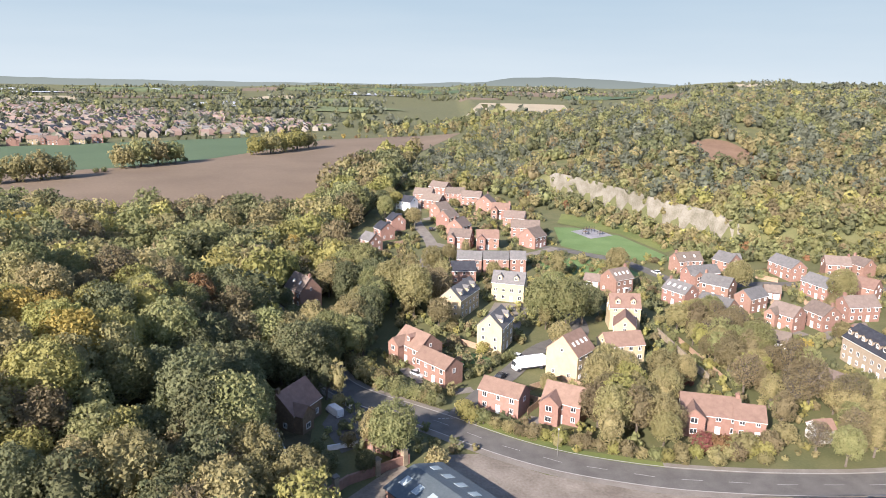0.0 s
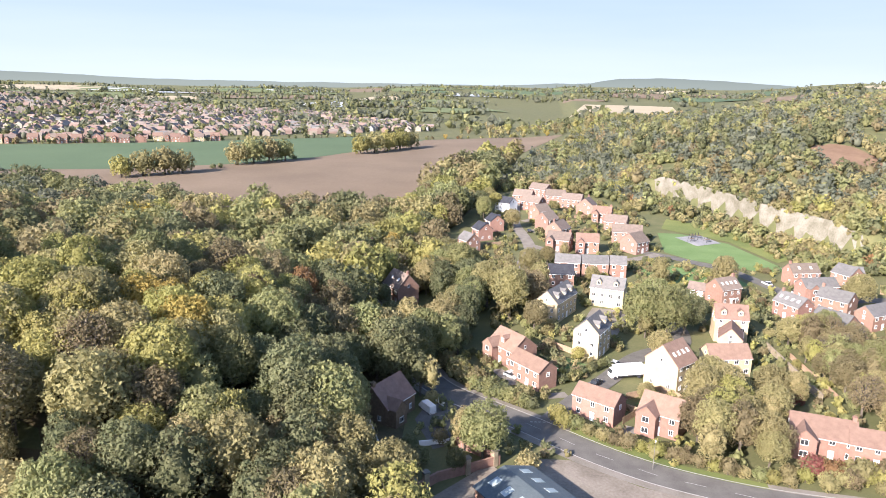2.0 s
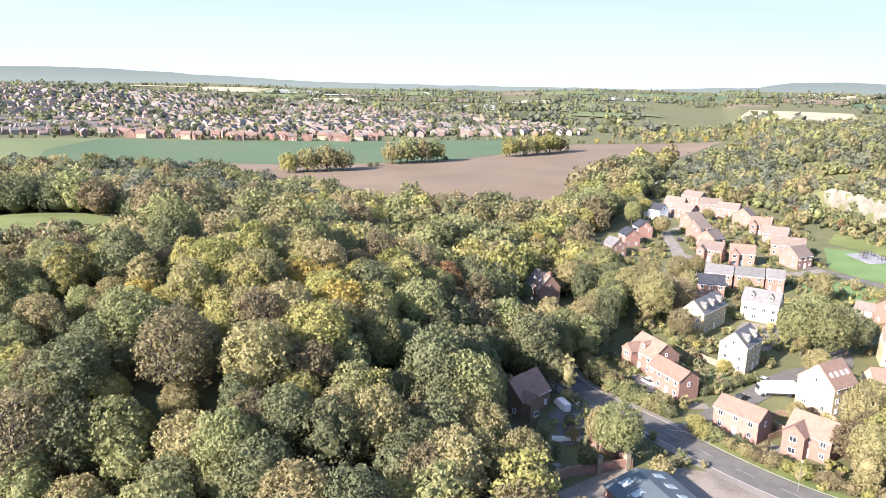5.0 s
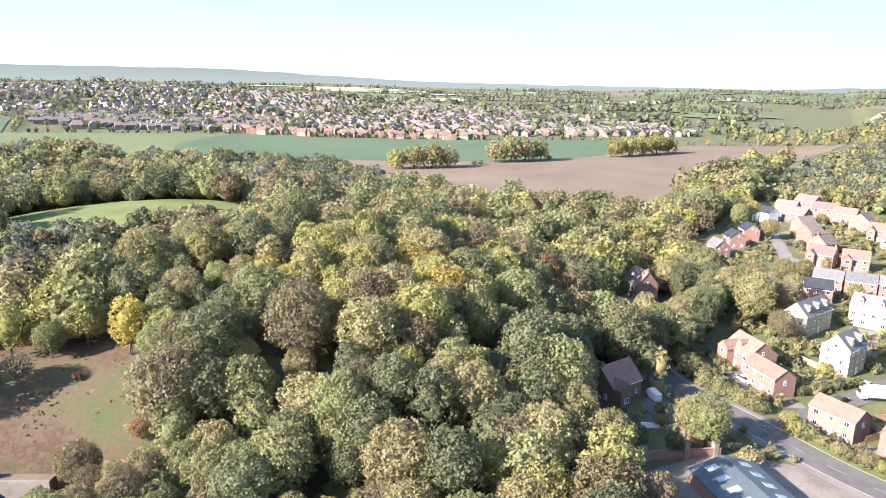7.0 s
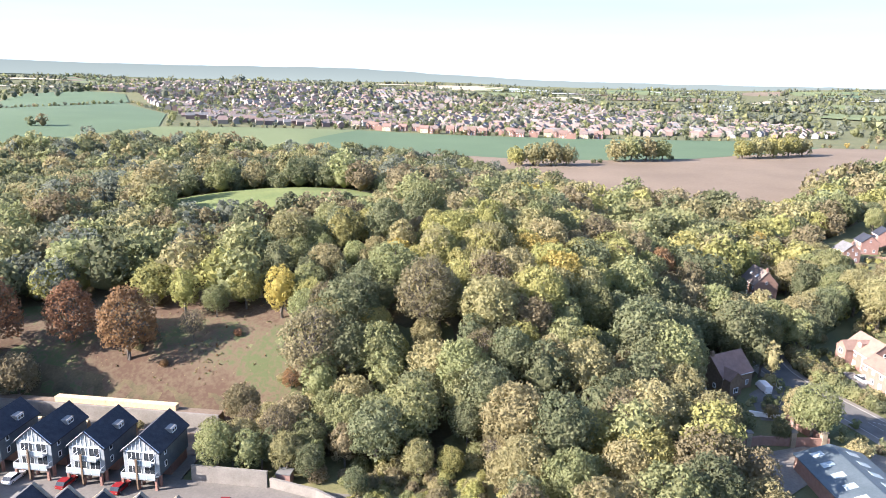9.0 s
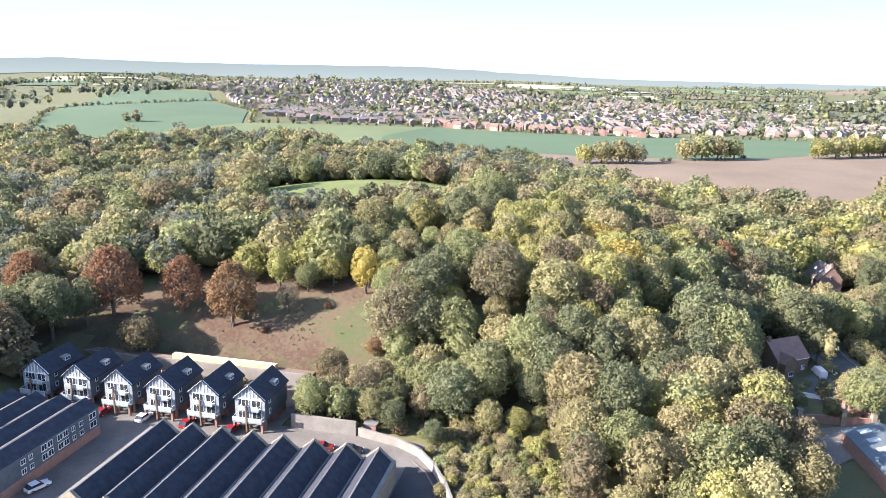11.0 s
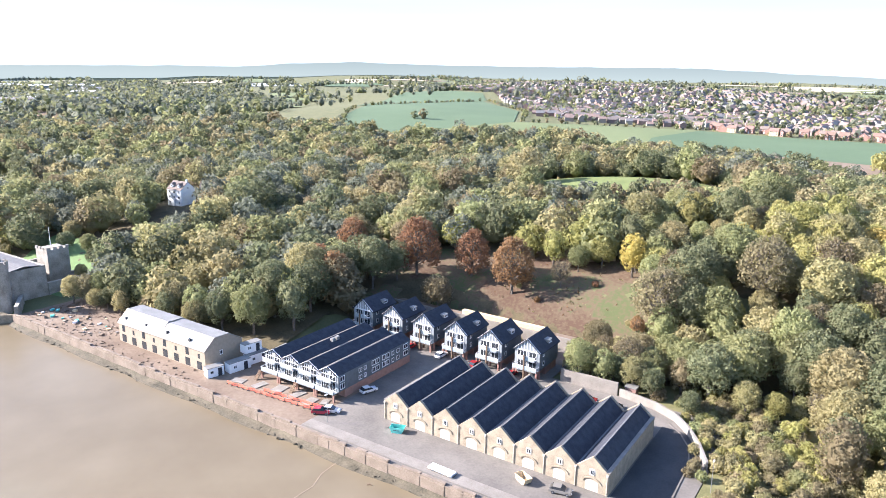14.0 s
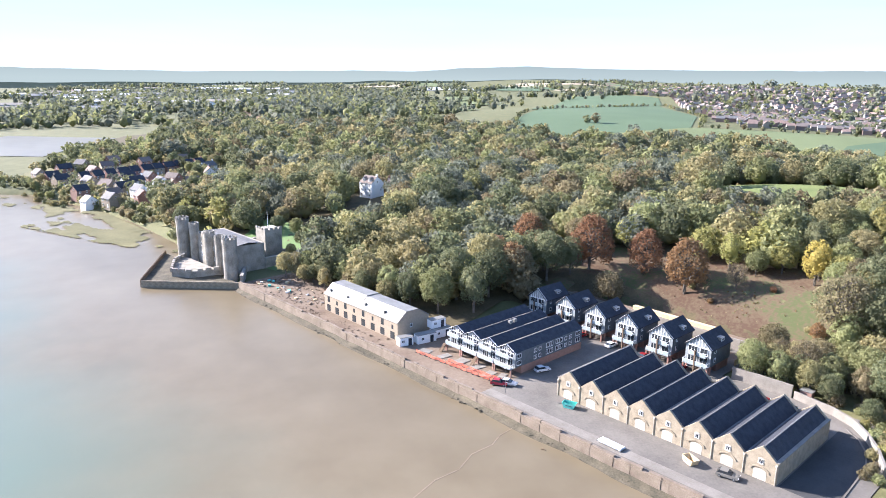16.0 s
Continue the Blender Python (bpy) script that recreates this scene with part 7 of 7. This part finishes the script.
for i, (col, words) in enumerate((("olive", "rounded olive-green bush"), ("green", "dense green garden bush"), ("brown", "straggly brown autumn bush"), ("dark", "dark evergreen shrub"), ("red", "red-leaved autumn shrub"), ("lime", "yellow-green hedge bush"), ("yellow", "golden yellow shrub"), ("rust", "rusty bracken clump"))):
    protos["b_" + col] = [tree_kind(200 + i, "bush", 3.0, 3.6, LEAF[col], ("hawthorn_bush", "laurel_shrub", "bramble_bush", "yew_shrub", "red_shrub", "privet_bush", "golden_shrub", "bracken_clump")[i], words + " in the open", leaf=0.25, density=0.42)]
protos["birch"] = [tree_kind(300, "column", 12, 5.0, LEAF["olive"], "birch_tree", "slender birch with thin olive leaves", density=0.5)]
protos["conifer"] = [tree_kind(301, "cone", 12, 5.5, LEAF["dark"], "conifer", "dark green pointed conifer tree")]
protos["bare"] = [tree_kind(302, "broad", 10, 7.5, LEAF["brown"], "bare_tree", "nearly bare tree with pale branches", density=0.12, core=False)]


def fill(poly, gap, choices, lo, hi, seed):
    rr = random.Random(seed)
    xs, ys = [p[0] for p in poly], [p[1] for p in poly]
    for x, y in scatter(rr, min(xs), min(ys), max(xs), max(ys), gap, lambda x, y: inside(poly, x, y)):
        plant(rr.choice(choices), x, y, rr.uniform(lo, hi))


def hedge(line, gap, choices, lo, hi, seed):
    rr = random.Random(seed)
    for (x0, y0), (x1, y1) in zip(line, line[1:]):
        n = max(1, int(math.hypot(x1 - x0, y1 - y0) / gap))
        for k in range(n):
            plant(rr.choice(choices), x0 + (x1 - x0) * (k + 0.5) / n + rr.uniform(-0.4, 0.4), y0 + (y1 - y0) * (k + 0.5) / n + rr.uniform(-0.4, 0.4), rr.uniform(lo, hi))


# landmark trees of the wood
for x, y, c, s in ((-107, 122, "lime", 1.15), (-103, 137, "yellow", 0.95), (-91, 139, "lime", 1.2), (-81, 157, "lime", 1.1), (-127, 82, "yellow", 0.95), (-40, 240, "yellow", 1.0), (-58, 262, "yellow", 1.1),
                   (-201, 17, "brown", 1.3), (-125, 79, "yellow", 1.2), (-137, 77, "lime", 1.0), (-148, 66, "lime", 1.1), (-183, 47, "lime", 1.1), (-103, 116, "lime", 1.35), (-95, 125, "lime", 1.4), (-88, 137, "yellow", 1.3), (-66, 105, "brown", 1.25), (-70, 158, "brown", 1.3), (-140, 70, "green", 0.8), (-135, 60, "bare", 0.9)):
    plant(c, x, y, s)
for x, y, sc in ((-43, 116, 1.5), (-39, 106, 1.5), (-48, 124, 1.6), (-36, 98, 1.4), (-47, 139, 1.5), (-38, 118, 1.25), (-33, 111, 1.2), (-41, 128, 1.25), (-24, 106, 1.1), (-45, 134, 1.2), (-36, 126, 1.1), (-31, 104, 1.2)):
    plant("dark" if x < -38 else "olive", x, y, sc)
JUNCTION = [(-28, 150), (-21, 158), (-19, 178), (-22, 200), (-16, 205), (-20, 235), (-36, 264), (-48, 205), (-30, 165)]
ROAD_PTS = [(-25, 158), (-30.5, 169), (-36, 180), (-44, 192.5), (-52, 205)]
jr = random.Random(91)
for x, y in scatter(jr, -50, 148, -14, 266, 6.2, lambda x, y: inside(JUNCTION, x, y)):
    if min(math.hypot(x - a, y - b) for a, b in ROAD_PTS) > 3.5 and not inside(CLEAR[4], x, y):
        plant(jr.choice(["dark", "green", "dark", "olive", "dark"]), x, y, jr.uniform(0.8, 1.25))
for x, y, c, sc in ((-106, 74, "olive", 0.9), (-101, 69, "brown", 0.8), (-96, 64, "olive", 0.7), (-110, 80, "brown", 1.0), (-103, 78, "olive", 1.1), (-98, 58, "lime", 0.5), (-106, 66, "rust", 0.5)):
    plant(c, x, y, sc)
for x, y, c, sc in ((-42, 204, "dark", 0.6), (-36, 198, "green", 0.55), (-44, 196, "dark", 0.65), (-34, 206, "olive", 0.5), (-50, 212, "dark", 0.6)):
    plant(c, x, y, sc)
# by the junction
plant("green", -9.5, 126, 1.15, 0)
for x, y, c, sc in ((-42, 133, "olive", 1.25), (-46, 143, "dark", 1.3), (-44, 152, "dark", 1.2), (-37, 156, "dark", 1.1), (-38, 124, "olive", 1.1), (-26, 113, "olive", 0.7), (-14, 120, "dark", 0.45), (-33, 118, "dark", 0.75)):
    plant(c, x, y, sc)
for x, y, c, sc in ((-22, 122, "b_dark", 1.3), (-25, 128, "b_dark", 1.0), (-19, 131, "b_brown", 1.1), (-16, 135, "b_dark", 1.0), (-12, 137, "b_olive", 1.0), (-28, 125, "b_dark", 1.2), (-21, 138, "b_dark", 0.8)):
    plant(c, x, y, sc)
plant("olive", -13.5, 129, 0.85)
plant("b_olive", -0.5, 123.5, 1.5)
plant("birch", -24, 151, 0.95)
plant("conifer", -30, 152, 0.8)
hedge([(-12, 155), (-3, 154), (-1, 157)], 2.2, ["b_green", "b_olive", "b_lime"], 0.9, 1.3, 1)
hedge([(-1, 151), (-10, 156), (-18, 163), (-24, 172)], 2.0, ["b_green", "b_dark", "b_olive"], 1.1, 1.6, 2)
hedge([(-14, 160), (-20, 168)], 2.2, ["b_green", "b_lime", "b_olive"], 1.2, 1.7, 20)
hedge([(6, 166), (20, 181)], 1.9, ["b_dark", "b_green"], 0.75, 0.95, 3)
hedge([(5, 147), (8, 142)], 2.0, ["b_lime", "b_olive"], 1.2, 1.5, 4)
hedge([(8, 142.5), (16, 138), (27, 133.5), (40, 129), (50, 127)], 2.5, ["b_olive", "b_brown", "b_green", "b_lime"], 0.8, 1.3, 5)
fill([(34, 140), (38, 157), (55, 161), (52, 134), (34, 130)], 6.0, ["olive", "brown", "olive", "green", "lime"], 0.8, 1.1, 6)
fill([(48, 126.5), (66, 126.5), (72, 134), (52, 136)], 3.0, ["b_olive", "b_brown", "b_lime", "b_olive", "b_brown"], 0.9, 1.4, 7)
fill([(78, 126), (94, 128), (112, 148), (112, 160), (100, 152), (86, 143)], 5.6, ["brown", "olive", "bare", "green", "olive"], 0.65, 1.0, 8)
fill([(70, 217), (97, 203), (96, 196), (92, 182), (94, 165), (88, 148), (75, 150), (72, 163), (74, 184)], 5.0, ["olive", "brown", "olive", "bare", "green", "brown", "lime"], 0.65, 1.05, 9)
plant("b_red", 62, 164, 1.2)
plant("b_yellow", 104, 188, 1.5)
plant("b_red", 55, 132, 1.5)
for x, y, c, sc in ((47, 133, "olive", 0.75), (51, 137, "brown", 0.7), (58, 131, "b_rust", 1.5), (63, 131, "b_olive", 1.7), (69, 132, "b_brown", 1.6), (74, 136, "b_olive", 1.6), (76, 142, "brown", 0.8), (52, 150, "olive", 0.9), (78, 131, "bare", 0.8), (87, 133, "brown", 0.75)):
    plant(c, x, y, sc)
# great oaks among the houses
for x, y, s in ((31, 207, 1.35), (38, 203, 1.45), (44, 208, 1.3), (35, 214, 1.4), (42, 215, 1.25)):
    plant("dark" if x == 44 else "green", x, y, s, 0)
for x, y, c, s in ((-17, 222, "olive", 1.3), (-9, 213, "olive", 1.4), (-2, 222, "brown", 1.25), (-11, 230, "olive", 1.4), (0, 236, "olive", 1.1), (-4, 256, "olive", 1.0), (-20, 210, "green", 1.1), (-1, 203, "brown", 0.9)):
    plant(c, x, y, s)
for x, y, c, s in ((-30, 240, "green", 0.8), (-26, 255, "green", 0.9), (-37, 250, "olive", 0.9), (-36, 236, "dark", 0.9), (-26, 378, "lime", 0.9), (-30, 385, "olive", 1.0), (-30, 350, "green", 1.0), (-33, 365, "dark", 1.0)):
    plant(c, x, y, s)
rr = random.Random(77)
LANES = [MAIN, SIDE, [(36, 305), (62, 291), (85, 262), (92, 247), (88, 222), (92, 204)], [(92, 247), (134, 255), (175, 250)], [(-16, 400), (-7, 316), (-4, 297), (-13, 247)], [(-4, 305), (14, 289), (36, 288), (50, 301)]]


def off_lanes(x, y, m):
    for line in LANES:
        for (x0, y0), (x1, y1) in zip(line, line[1:]):
            t = max(0, min(1, ((x - x0) * (x1 - x0) + (y - y0) * (y1 - y0)) / ((x1 - x0) ** 2 + (y1 - y0) ** 2)))
            if math.hypot(x - x0 - t * (x1 - x0), y - y0 - t * (y1 - y0)) < m:
                return False
    return True


spots = scatter(rr, -25, 150, 178, 410, 6.6, lambda x, y: y < cliff_line(x) - 30 and (x < 52 or y < 285) and off_lanes(x, y, 4.6) and not (12 < x < 32 and 196 < y < 228))
homes = [(o.matrix_world.translation.x, o.matrix_world.translation.y) for o in scene.objects if o.get("category") in ("house", "garage") and o.parent is None]
for x, y in spots:
    if all((x - a) ** 2 + (y - b) ** 2 > 50 for a, b in homes) and math.hypot(x - 22, y - 170) > 8.5 and rr.random() < 0.8:
        plant(rr.choice(["b_green", "b_olive", "b_brown", "b_dark", "b_lime", "b_olive", "b_green", "b_brown", "olive"]), x, y, rr.uniform(0.5, 1.15))
PALETTE[:] = ["olive"] * 4 + ["green"] * 5 + ["brown"] * 2 + ["lime"] * 2 + ["dark"] * 2
low = scatter(rr, -25, 130, 178, 410, 3.0, lambda x, y: y < cliff_line(x) - 22 and (x < 52 or y < 285) and off_lanes(x, y, 4.8) and noise.noise(Vector((x * 0.09, y * 0.09, 3))) > -0.02 and all((x - a) ** 2 + (y - b) ** 2 > 46 for a, b in homes))
joined_wood("garden_shrubs", "low garden shrubs and hedges between the houses", low, 2.4, 0.5, 0.55, 3, 71)
PALETTE[:] = PALETTE_ALL
# scrub under and over the chalk
GREENS = [[(55, 340), (66, 340), (84, 325), (99, 284), (84, 283), (62, 295), (53, 305)], [(46, 345), (90, 330), (104, 284), (60, 284), (44, 300)]]
scrub = scatter(rr, 44, 270, 330, 440, 3.4, lambda x, y: 1 < cliff_line(x) - y < (30 if x > 150 else 60) and y > 283 and not any(inside(g, x, y) for g in GREENS) and rr.random() < (0.55 if x < 112 else 0.92))
scrub += scatter(rr, 50, 290, 330, 480, 4.0, lambda x, y: 8 < y - cliff_line(x) < 34 and rr.random() < 0.85)
scrub += scatter(rr, 62, 290, 140, 440, 3.2, lambda x, y: -9 <= y - cliff_line(x) <= 0.5 and rr.random() < 0.55)
scrub += scatter(rr, 60, 290, 330, 440, 3.6, lambda x, y: -1 <= y - cliff_line(x) <= 9 and rr.random() < (0.16 if 68 < x < 130 else 0.9))
joined_wood("bank_scrub", "yellowing scrub on the bank round the chalk face", scrub, 4.6, 0.85, 0.55, 4, 41)
foot = scatter(rr, 128, 284, 420, 380, 5.6, lambda x, y: -30 < y - cliff_line(x) < 45 and y > 286 and rr.random() < 0.9)
joined_wood("foot_wood", "dense small trees at the foot of the hill", foot, 7.0, 0.95, 0.5, 6, 47)
far_right = scatter(rr, 150, 200, 330, 350, 8, lambda x, y: x > 178 + 0.1 * (y - 200) and y < cliff_line(x))
joined_wood("estate_wood", "trees at the far side of the estate", far_right + scatter(rr, 118, 128, 200, 200, 8, lambda x, y: x > 135 or y < 150), 8.0, 0.8, 0.5, 5, 43)
belt = scatter(rr, -45, 425, 60, 470, 7, lambda x, y: y < cliff_line(x) + 20 and y > 436)
joined_wood("belt", "tree belt at the head of the street", belt, 8.5, 0.8, 0.5, 5, 44)
# field trees with long shadows
for x, y, c, sc in ((-281, 430, "b_lime", 4.6), (-272, 440, "b_olive", 5.6), (-262, 450, "b_olive", 6.2), (-254, 461, "b_olive", 5.2), (-239, 516, "b_olive", 5.8), (-230, 527, "b_green", 6.6), (-222, 539, "b_olive", 6.4), (-213, 551, "b_green", 5.6), (-168, 622, "b_lime", 5.4), (-159, 638, "b_olive", 6.2), (-150, 656, "b_lime", 6.0), (-142, 674, "b_lime", 6.0), (-134, 692, "b_olive", 5.4), (-157, 366, "b_dark", 2.4), (-152, 361, "b_dark", 2.0)):
    plant(c, x, y, sc * 0.92, squash=1.15)
for x, y in ((-246, 490), (-243, 496), (-210, 566)):
    plant("b_dark", x, y, 1.3)
hedge_line = []
for (x0, y0), (x1, y1) in (((-580, 556), (-480, 602)), ((-480, 602), (-365, 676)), ((-365, 676), (-220, 806)), ((-1090, 548), (-800, 452)), ((-800, 452), (-672, 370)), ((-672, 370), (-600, 490)), ((-600, 490), (-575, 556)), ((-966, 270), (-1090, 540)), ((-966, 262), (-727, 160)), ((-140, 800), (-30, 880))):
    n = int(math.hypot(x1 - x0, y1 - y0) / 6)
    hedge_line += [(x0 + (x1 - x0) * k / n + rr.uniform(-3, 3), y0 + (y1 - y0) * k / n + rr.uniform(-3, 3)) for k in range(n) if rr.random() < 0.7]
joined_wood("field_hedge", "dark hedges along the field edges", hedge_line, 5.0, 1.2, 0.5, 4, 45)
copse = scatter(rr, -120, 700, 520, 1150, 17, lambda x, y: rr.random() < 0.55 and not (-140 < x < 20 and y < 870)) + scatter(rr, -742, 266, -704, 286, 13, lambda x, y: True)
joined_wood("copses", "pale willows and scrub beyond the field", copse, 9.0, 1.8, 0.5, 4, 46)
# scrub bank by the depot, bracken in the clearing
fill([to_w(-29, 43), to_w(-11, 43), to_w(-4, 46), to_w(10, 50), to_w(8, 62), to_w(-29, 62)], 5.0, ["olive", "green", "dark", "brown", "olive", "green"], 0.55, 0.95, 93)
fill([(-70, 54), (-70, 66), (-58, 67), (-40, 57), (-35, 48), (-38, 40), (-50, 32)], 2.9, ["b_olive", "b_lime", "b_brown", "b_olive", "b_green"], 0.5, 1.15, 92)
fill([to_w(14, -4), to_w(14, 20), to_w(8, 33), to_w(-6, 44), to_w(12, 60), to_w(44, 56), to_w(50, 10)], 3.6, ["b_olive", "b_brown", "b_olive", "b_lime", "b_green", "b_brown"], 0.6, 1.25, 12)
for x, y, c, s in ((-24, 43.5, "green", 0.85), (-18, 43.8, "green", 0.85), (-21, 48, "olive", 0.9), (-14, 47, "dark", 0.8), (-6, 44, "dark", 0.6), (4, 40, "dark", 0.5), (20, 48, "lime", 0.6), (28, 50, "bare", 0.75), (14, 47, "olive", 0.7), (25, 40, "b_lime", 1.3)):
    plant(c, *to_w(x, y), s)
for x, y, c, sc in ((-103, 24, "dark", 1.35), (-106, 34, "dark", 1.5), (-102, 43, "brown", 1.4), (-108, 50, "dark", 1.5), (-101, 57, "dark", 1.35), (-113, 40, "olive", 1.5), (-114, 27, "dark", 1.4), (-112, 17, "green", 1.2), (-122, 14, "dark", 1.15), (-131, 13, "green", 1.15), (-140, 13, "olive", 1.0), (-122, 24, "dark", 1.4), (-98, 66, "dark", 1.2), (-106, 64, "brown", 1.3)):
    plant(c, *to_w(x, y), sc)
CLEARING = [(-150, 20), (-162, 62), (-132, 86), (-104, 70), (-92, 60), (-122, 34)]
fill(CLEARING, 15, ["b_brown", "b_rust", "b_olive", "bare"], 0.5, 0.8, 18)
tufts = []
for k in range(30):
    cx, cy = rr.uniform(-162, -95), rr.uniform(22, 86)
    tufts += [q for q in ((cx + rr.gauss(0, 3.2), cy + rr.gauss(0, 3.2)) for _ in range(rr.randrange(8, 26))) if inside(CLEARING, *q)]
PALETTE[:] = ["rust"] * 2 + ["brown"] * 3 + ["olive"] * 3
leaf_of, pick_leaf = pick_leaf, lambda x, y, seed=0: random.Random(int(x * 311 + y * 173)).choice(PALETTE)
joined_wood("bracken", "rusty bracken in drifts across the clearing", tufts, 0.42, 0.22, 0.45, 3, 61)
pick_leaf = leaf_of
PALETTE[:] = PALETTE_ALL
for x, y, c, sc in ((-171, 27, "rust", 1.8), (-160, 42, "rust", 1.45), (-144, 48, "rust", 1.65), (-162, -4, "rust", 1.5), (-198, 13, "rust", 1.4), (-179, -4, "rust", 1.3), (-152, 26, "brown", 1.1), (-190, 30, "brown", 1.2), (-176, 12, "rust", 1.2)):
    plant(c, x, y, sc, 0)
for (x0, y0), (x1, y1) in (((-146, 75), (-138.5, 83.5)), ((-137, 85.5), (-133.5, 89)), ((-190, 58), (-185, 64)), ((-300, 20), (-290, 22)), ((-289.8, 22), (-278, 24)), ((-277.8, 24), (-264, 25.5))):
    L = math.hypot(x1 - x0, y1 - y0)
    bm = bmesh.new()
    box(bm, 0, -0.25, -3, L, 0.25, 2.0, pose(x0, y0, max(z_at(x0, y0), z_at(x1, y1)), 0, 0, math.degrees(math.atan2(y1 - y0, x1 - x0))))
    tagged(part("wall_ruin", bm, STONE), "pale broken stone wall in the wood", "wall", kind="structure")
# village and castle planting
for x, y, c, sc in ((-262, -82, "dark", 0.75), (-250, -74, "green", 0.7), (-236, -72, "dark", 0.6), (-228, -76, "olive", 0.5), (-276, -80, "olive", 0.8), (-240, -86, "b_dark", 1.2), (-266, -92, "dark", 0.8)):
    plant(c, x, y, sc)
village_homes = [(o.matrix_world.translation.x, o.matrix_world.translation.y) for o in scene.objects if o.parent is None and o.get("group") in ("village houses", "terraced village houses")]
vill = scatter(rr, -560, -240, -355, -110, 9.5, lambda x, y: quay_sd(x, y)[1] > -2 and all((x - a) ** 2 + (y - b) ** 2 > 70 for a, b in village_homes) and rr.random() < 0.85)
joined_wood("village_trees", "garden trees between the village houses", vill, 7.0, 0.9, 0.5, 5, 52)
fill([(-350, -150), (-300, -135), (-270, -128), (-262, -112), (-300, -112), (-345, -125)], 8, ["dark", "olive", "brown", "dark"], 0.7, 1.05, 14)
fill([(-380, -140), (-545, -120), (-548, -205), (-470, -150), (-400, -135)], 11, ["dark", "olive", "green", "dark"], 0.6, 0.95, 19)
fill([(-470, -243), (-440, -238), (-380, -196), (-372, -204), (-430, -250)], 7, ["dark", "olive", "green"], 0.4, 0.6, 15)
drape("village_ground", [(-258, -104), (-290, -130), (-330, -156), (-365, -190), (-440, -247), (-500, -268), (-610, -262), (-640, -180), (-560, -110), (-400, -118), (-330, -108)], SCRUB, 0.12, 8, "shaded gardens and rough ground of the village", "ground")
shore = scatter(rr, -640, -275, -250, -95, 6.0, lambda x, y: 2 < quay_sd(x, y)[1] - float(np.interp(quay_sd(x, y)[0], [240, 258, 325, 368, 450, 470, 600], [-9, -5, -3, -6, -18, -30, -60])) < 15 and quay_sd(x, y)[0] > 240)
grove = scatter(rr, -360, -155, -255, -95, 8.0, lambda x, y: inside([(-262, -98), (-352, -112), (-356, -150), (-325, -148), (-290, -122)], x, y))
beyond = scatter(rr, -660, -270, -480, -100, 9.0, lambda x, y: inside([(-500, -262), (-640, -262), (-660, -150), (-560, -110), (-520, -130), (-545, -200)], x, y) and all((x - a) ** 2 + (y - b) ** 2 > 60 for a, b in village_homes))
PALETTE[:] = ["dark"] * 4 + ["green"] * 3 + ["olive"] * 3 + ["brown"]
joined_wood("shore_trees", "dark bushes and small trees along the shore", shore, 5.5, 0.9, 0.55, 4, 81)
joined_wood("castle_grove", "tall dark trees beside the castle", grove, 13.0, 0.95, 0.55, 6, 82)
joined_wood("village_wood", "trees round the edge of the village", beyond, 8.5, 1.2, 0.5, 4, 83)
PALETTE[:] = PALETTE_ALL
fill([to_w(-150, 6), to_w(-180, 2), to_w(-190, 8), to_w(-175, 14), to_w(-140, 14), to_w(-110, 10)], 5.5, ["dark", "olive", "green", "brown"], 0.6, 1.0, 16)
# the chalk face
edge_x = [56 + 4 * k for k in range(22)]
drape("chalk_bank", [(x, float(cliff_line(x)) - 7) for x in edge_x] + [(x, float(cliff_line(x)) + 15) for x in edge_x[::-1]], GRASS, 0.5, 2.0, "dry grass bank round the chalk face", "bank")
bm = bmesh.new()
cols = []
for i in range(66):
    x = 64 + i * 1.08
    c = []
    for j in range(9):
        y = cliff_line(x) - 3.4 + j * 1.5
        k = 0.9 * noise.noise(Vector((x * 0.22, j * 0.8, 3.0))) + 0.5 * noise.noise(Vector((x * 0.7, j * 1.9, 1.0)))
        fade = min(1, i / 5, (65 - i) / 8)
        c.append(bm.verts.new((x + 0.4 * k, float(y) - 0.4 * k, z_at(x, float(y)) + (2.1 + 0.6 * k) * fade - 0.9 * (1 - fade))))
    cols.append(c)
for a, b in zip(cols, cols[1:]):
    for j in range(8):
        bm.faces.new((a[j], b[j], b[j + 1], a[j + 1]))
tagged(part("chalk_face", bm, CHALK), "pale weathered chalk face of the old pit", "cliff", kind="structure")
# play area
PLAY = material("play_surface", (0.2, 0.2, 0.21), (0.28, 0.28, 0.29), 0.9, 0.4, 0.1)
drape("play_area", [(62, 332), (69, 318), (81, 325), (74, 339)], PLAY, 0.25, 4, "grey fenced play area on the green", "play area")
zp = z_at(71, 328) + 0.3
for x, y, h in ((68, 326, 2.4), (72, 331, 3.0), (75, 326, 2.2), (70, 334, 2.0)):
    root = thing("play_frame", "dark metal climbing frame with a slide", "play equipment", pose(x, y, z_at(x, y) + 0.2, 0, 0, 30), "play equipment")
    for a in (-1, 1):
        for b in (-1, 1):
            bm = bmesh.new()
            tube(bm, [(a, b, 0), (a * 0.8, b * 0.8, h)], [0.08, 0.08], 6)
            part("leg", bm, SLATE, root)
    bm = bmesh.new()
    box(bm, -0.9, -0.9, h * 0.6, 0.9, 0.9, h * 0.6 + 0.1)
    part("deck", bm, DARKWOOD, root)
    bm = bmesh.new()
    strip(bm, [(0.9, 0, h * 0.6), (3.0, 0, 0.2)], 0.6, 0.06)
    part("slide", bm, ZINC, root)
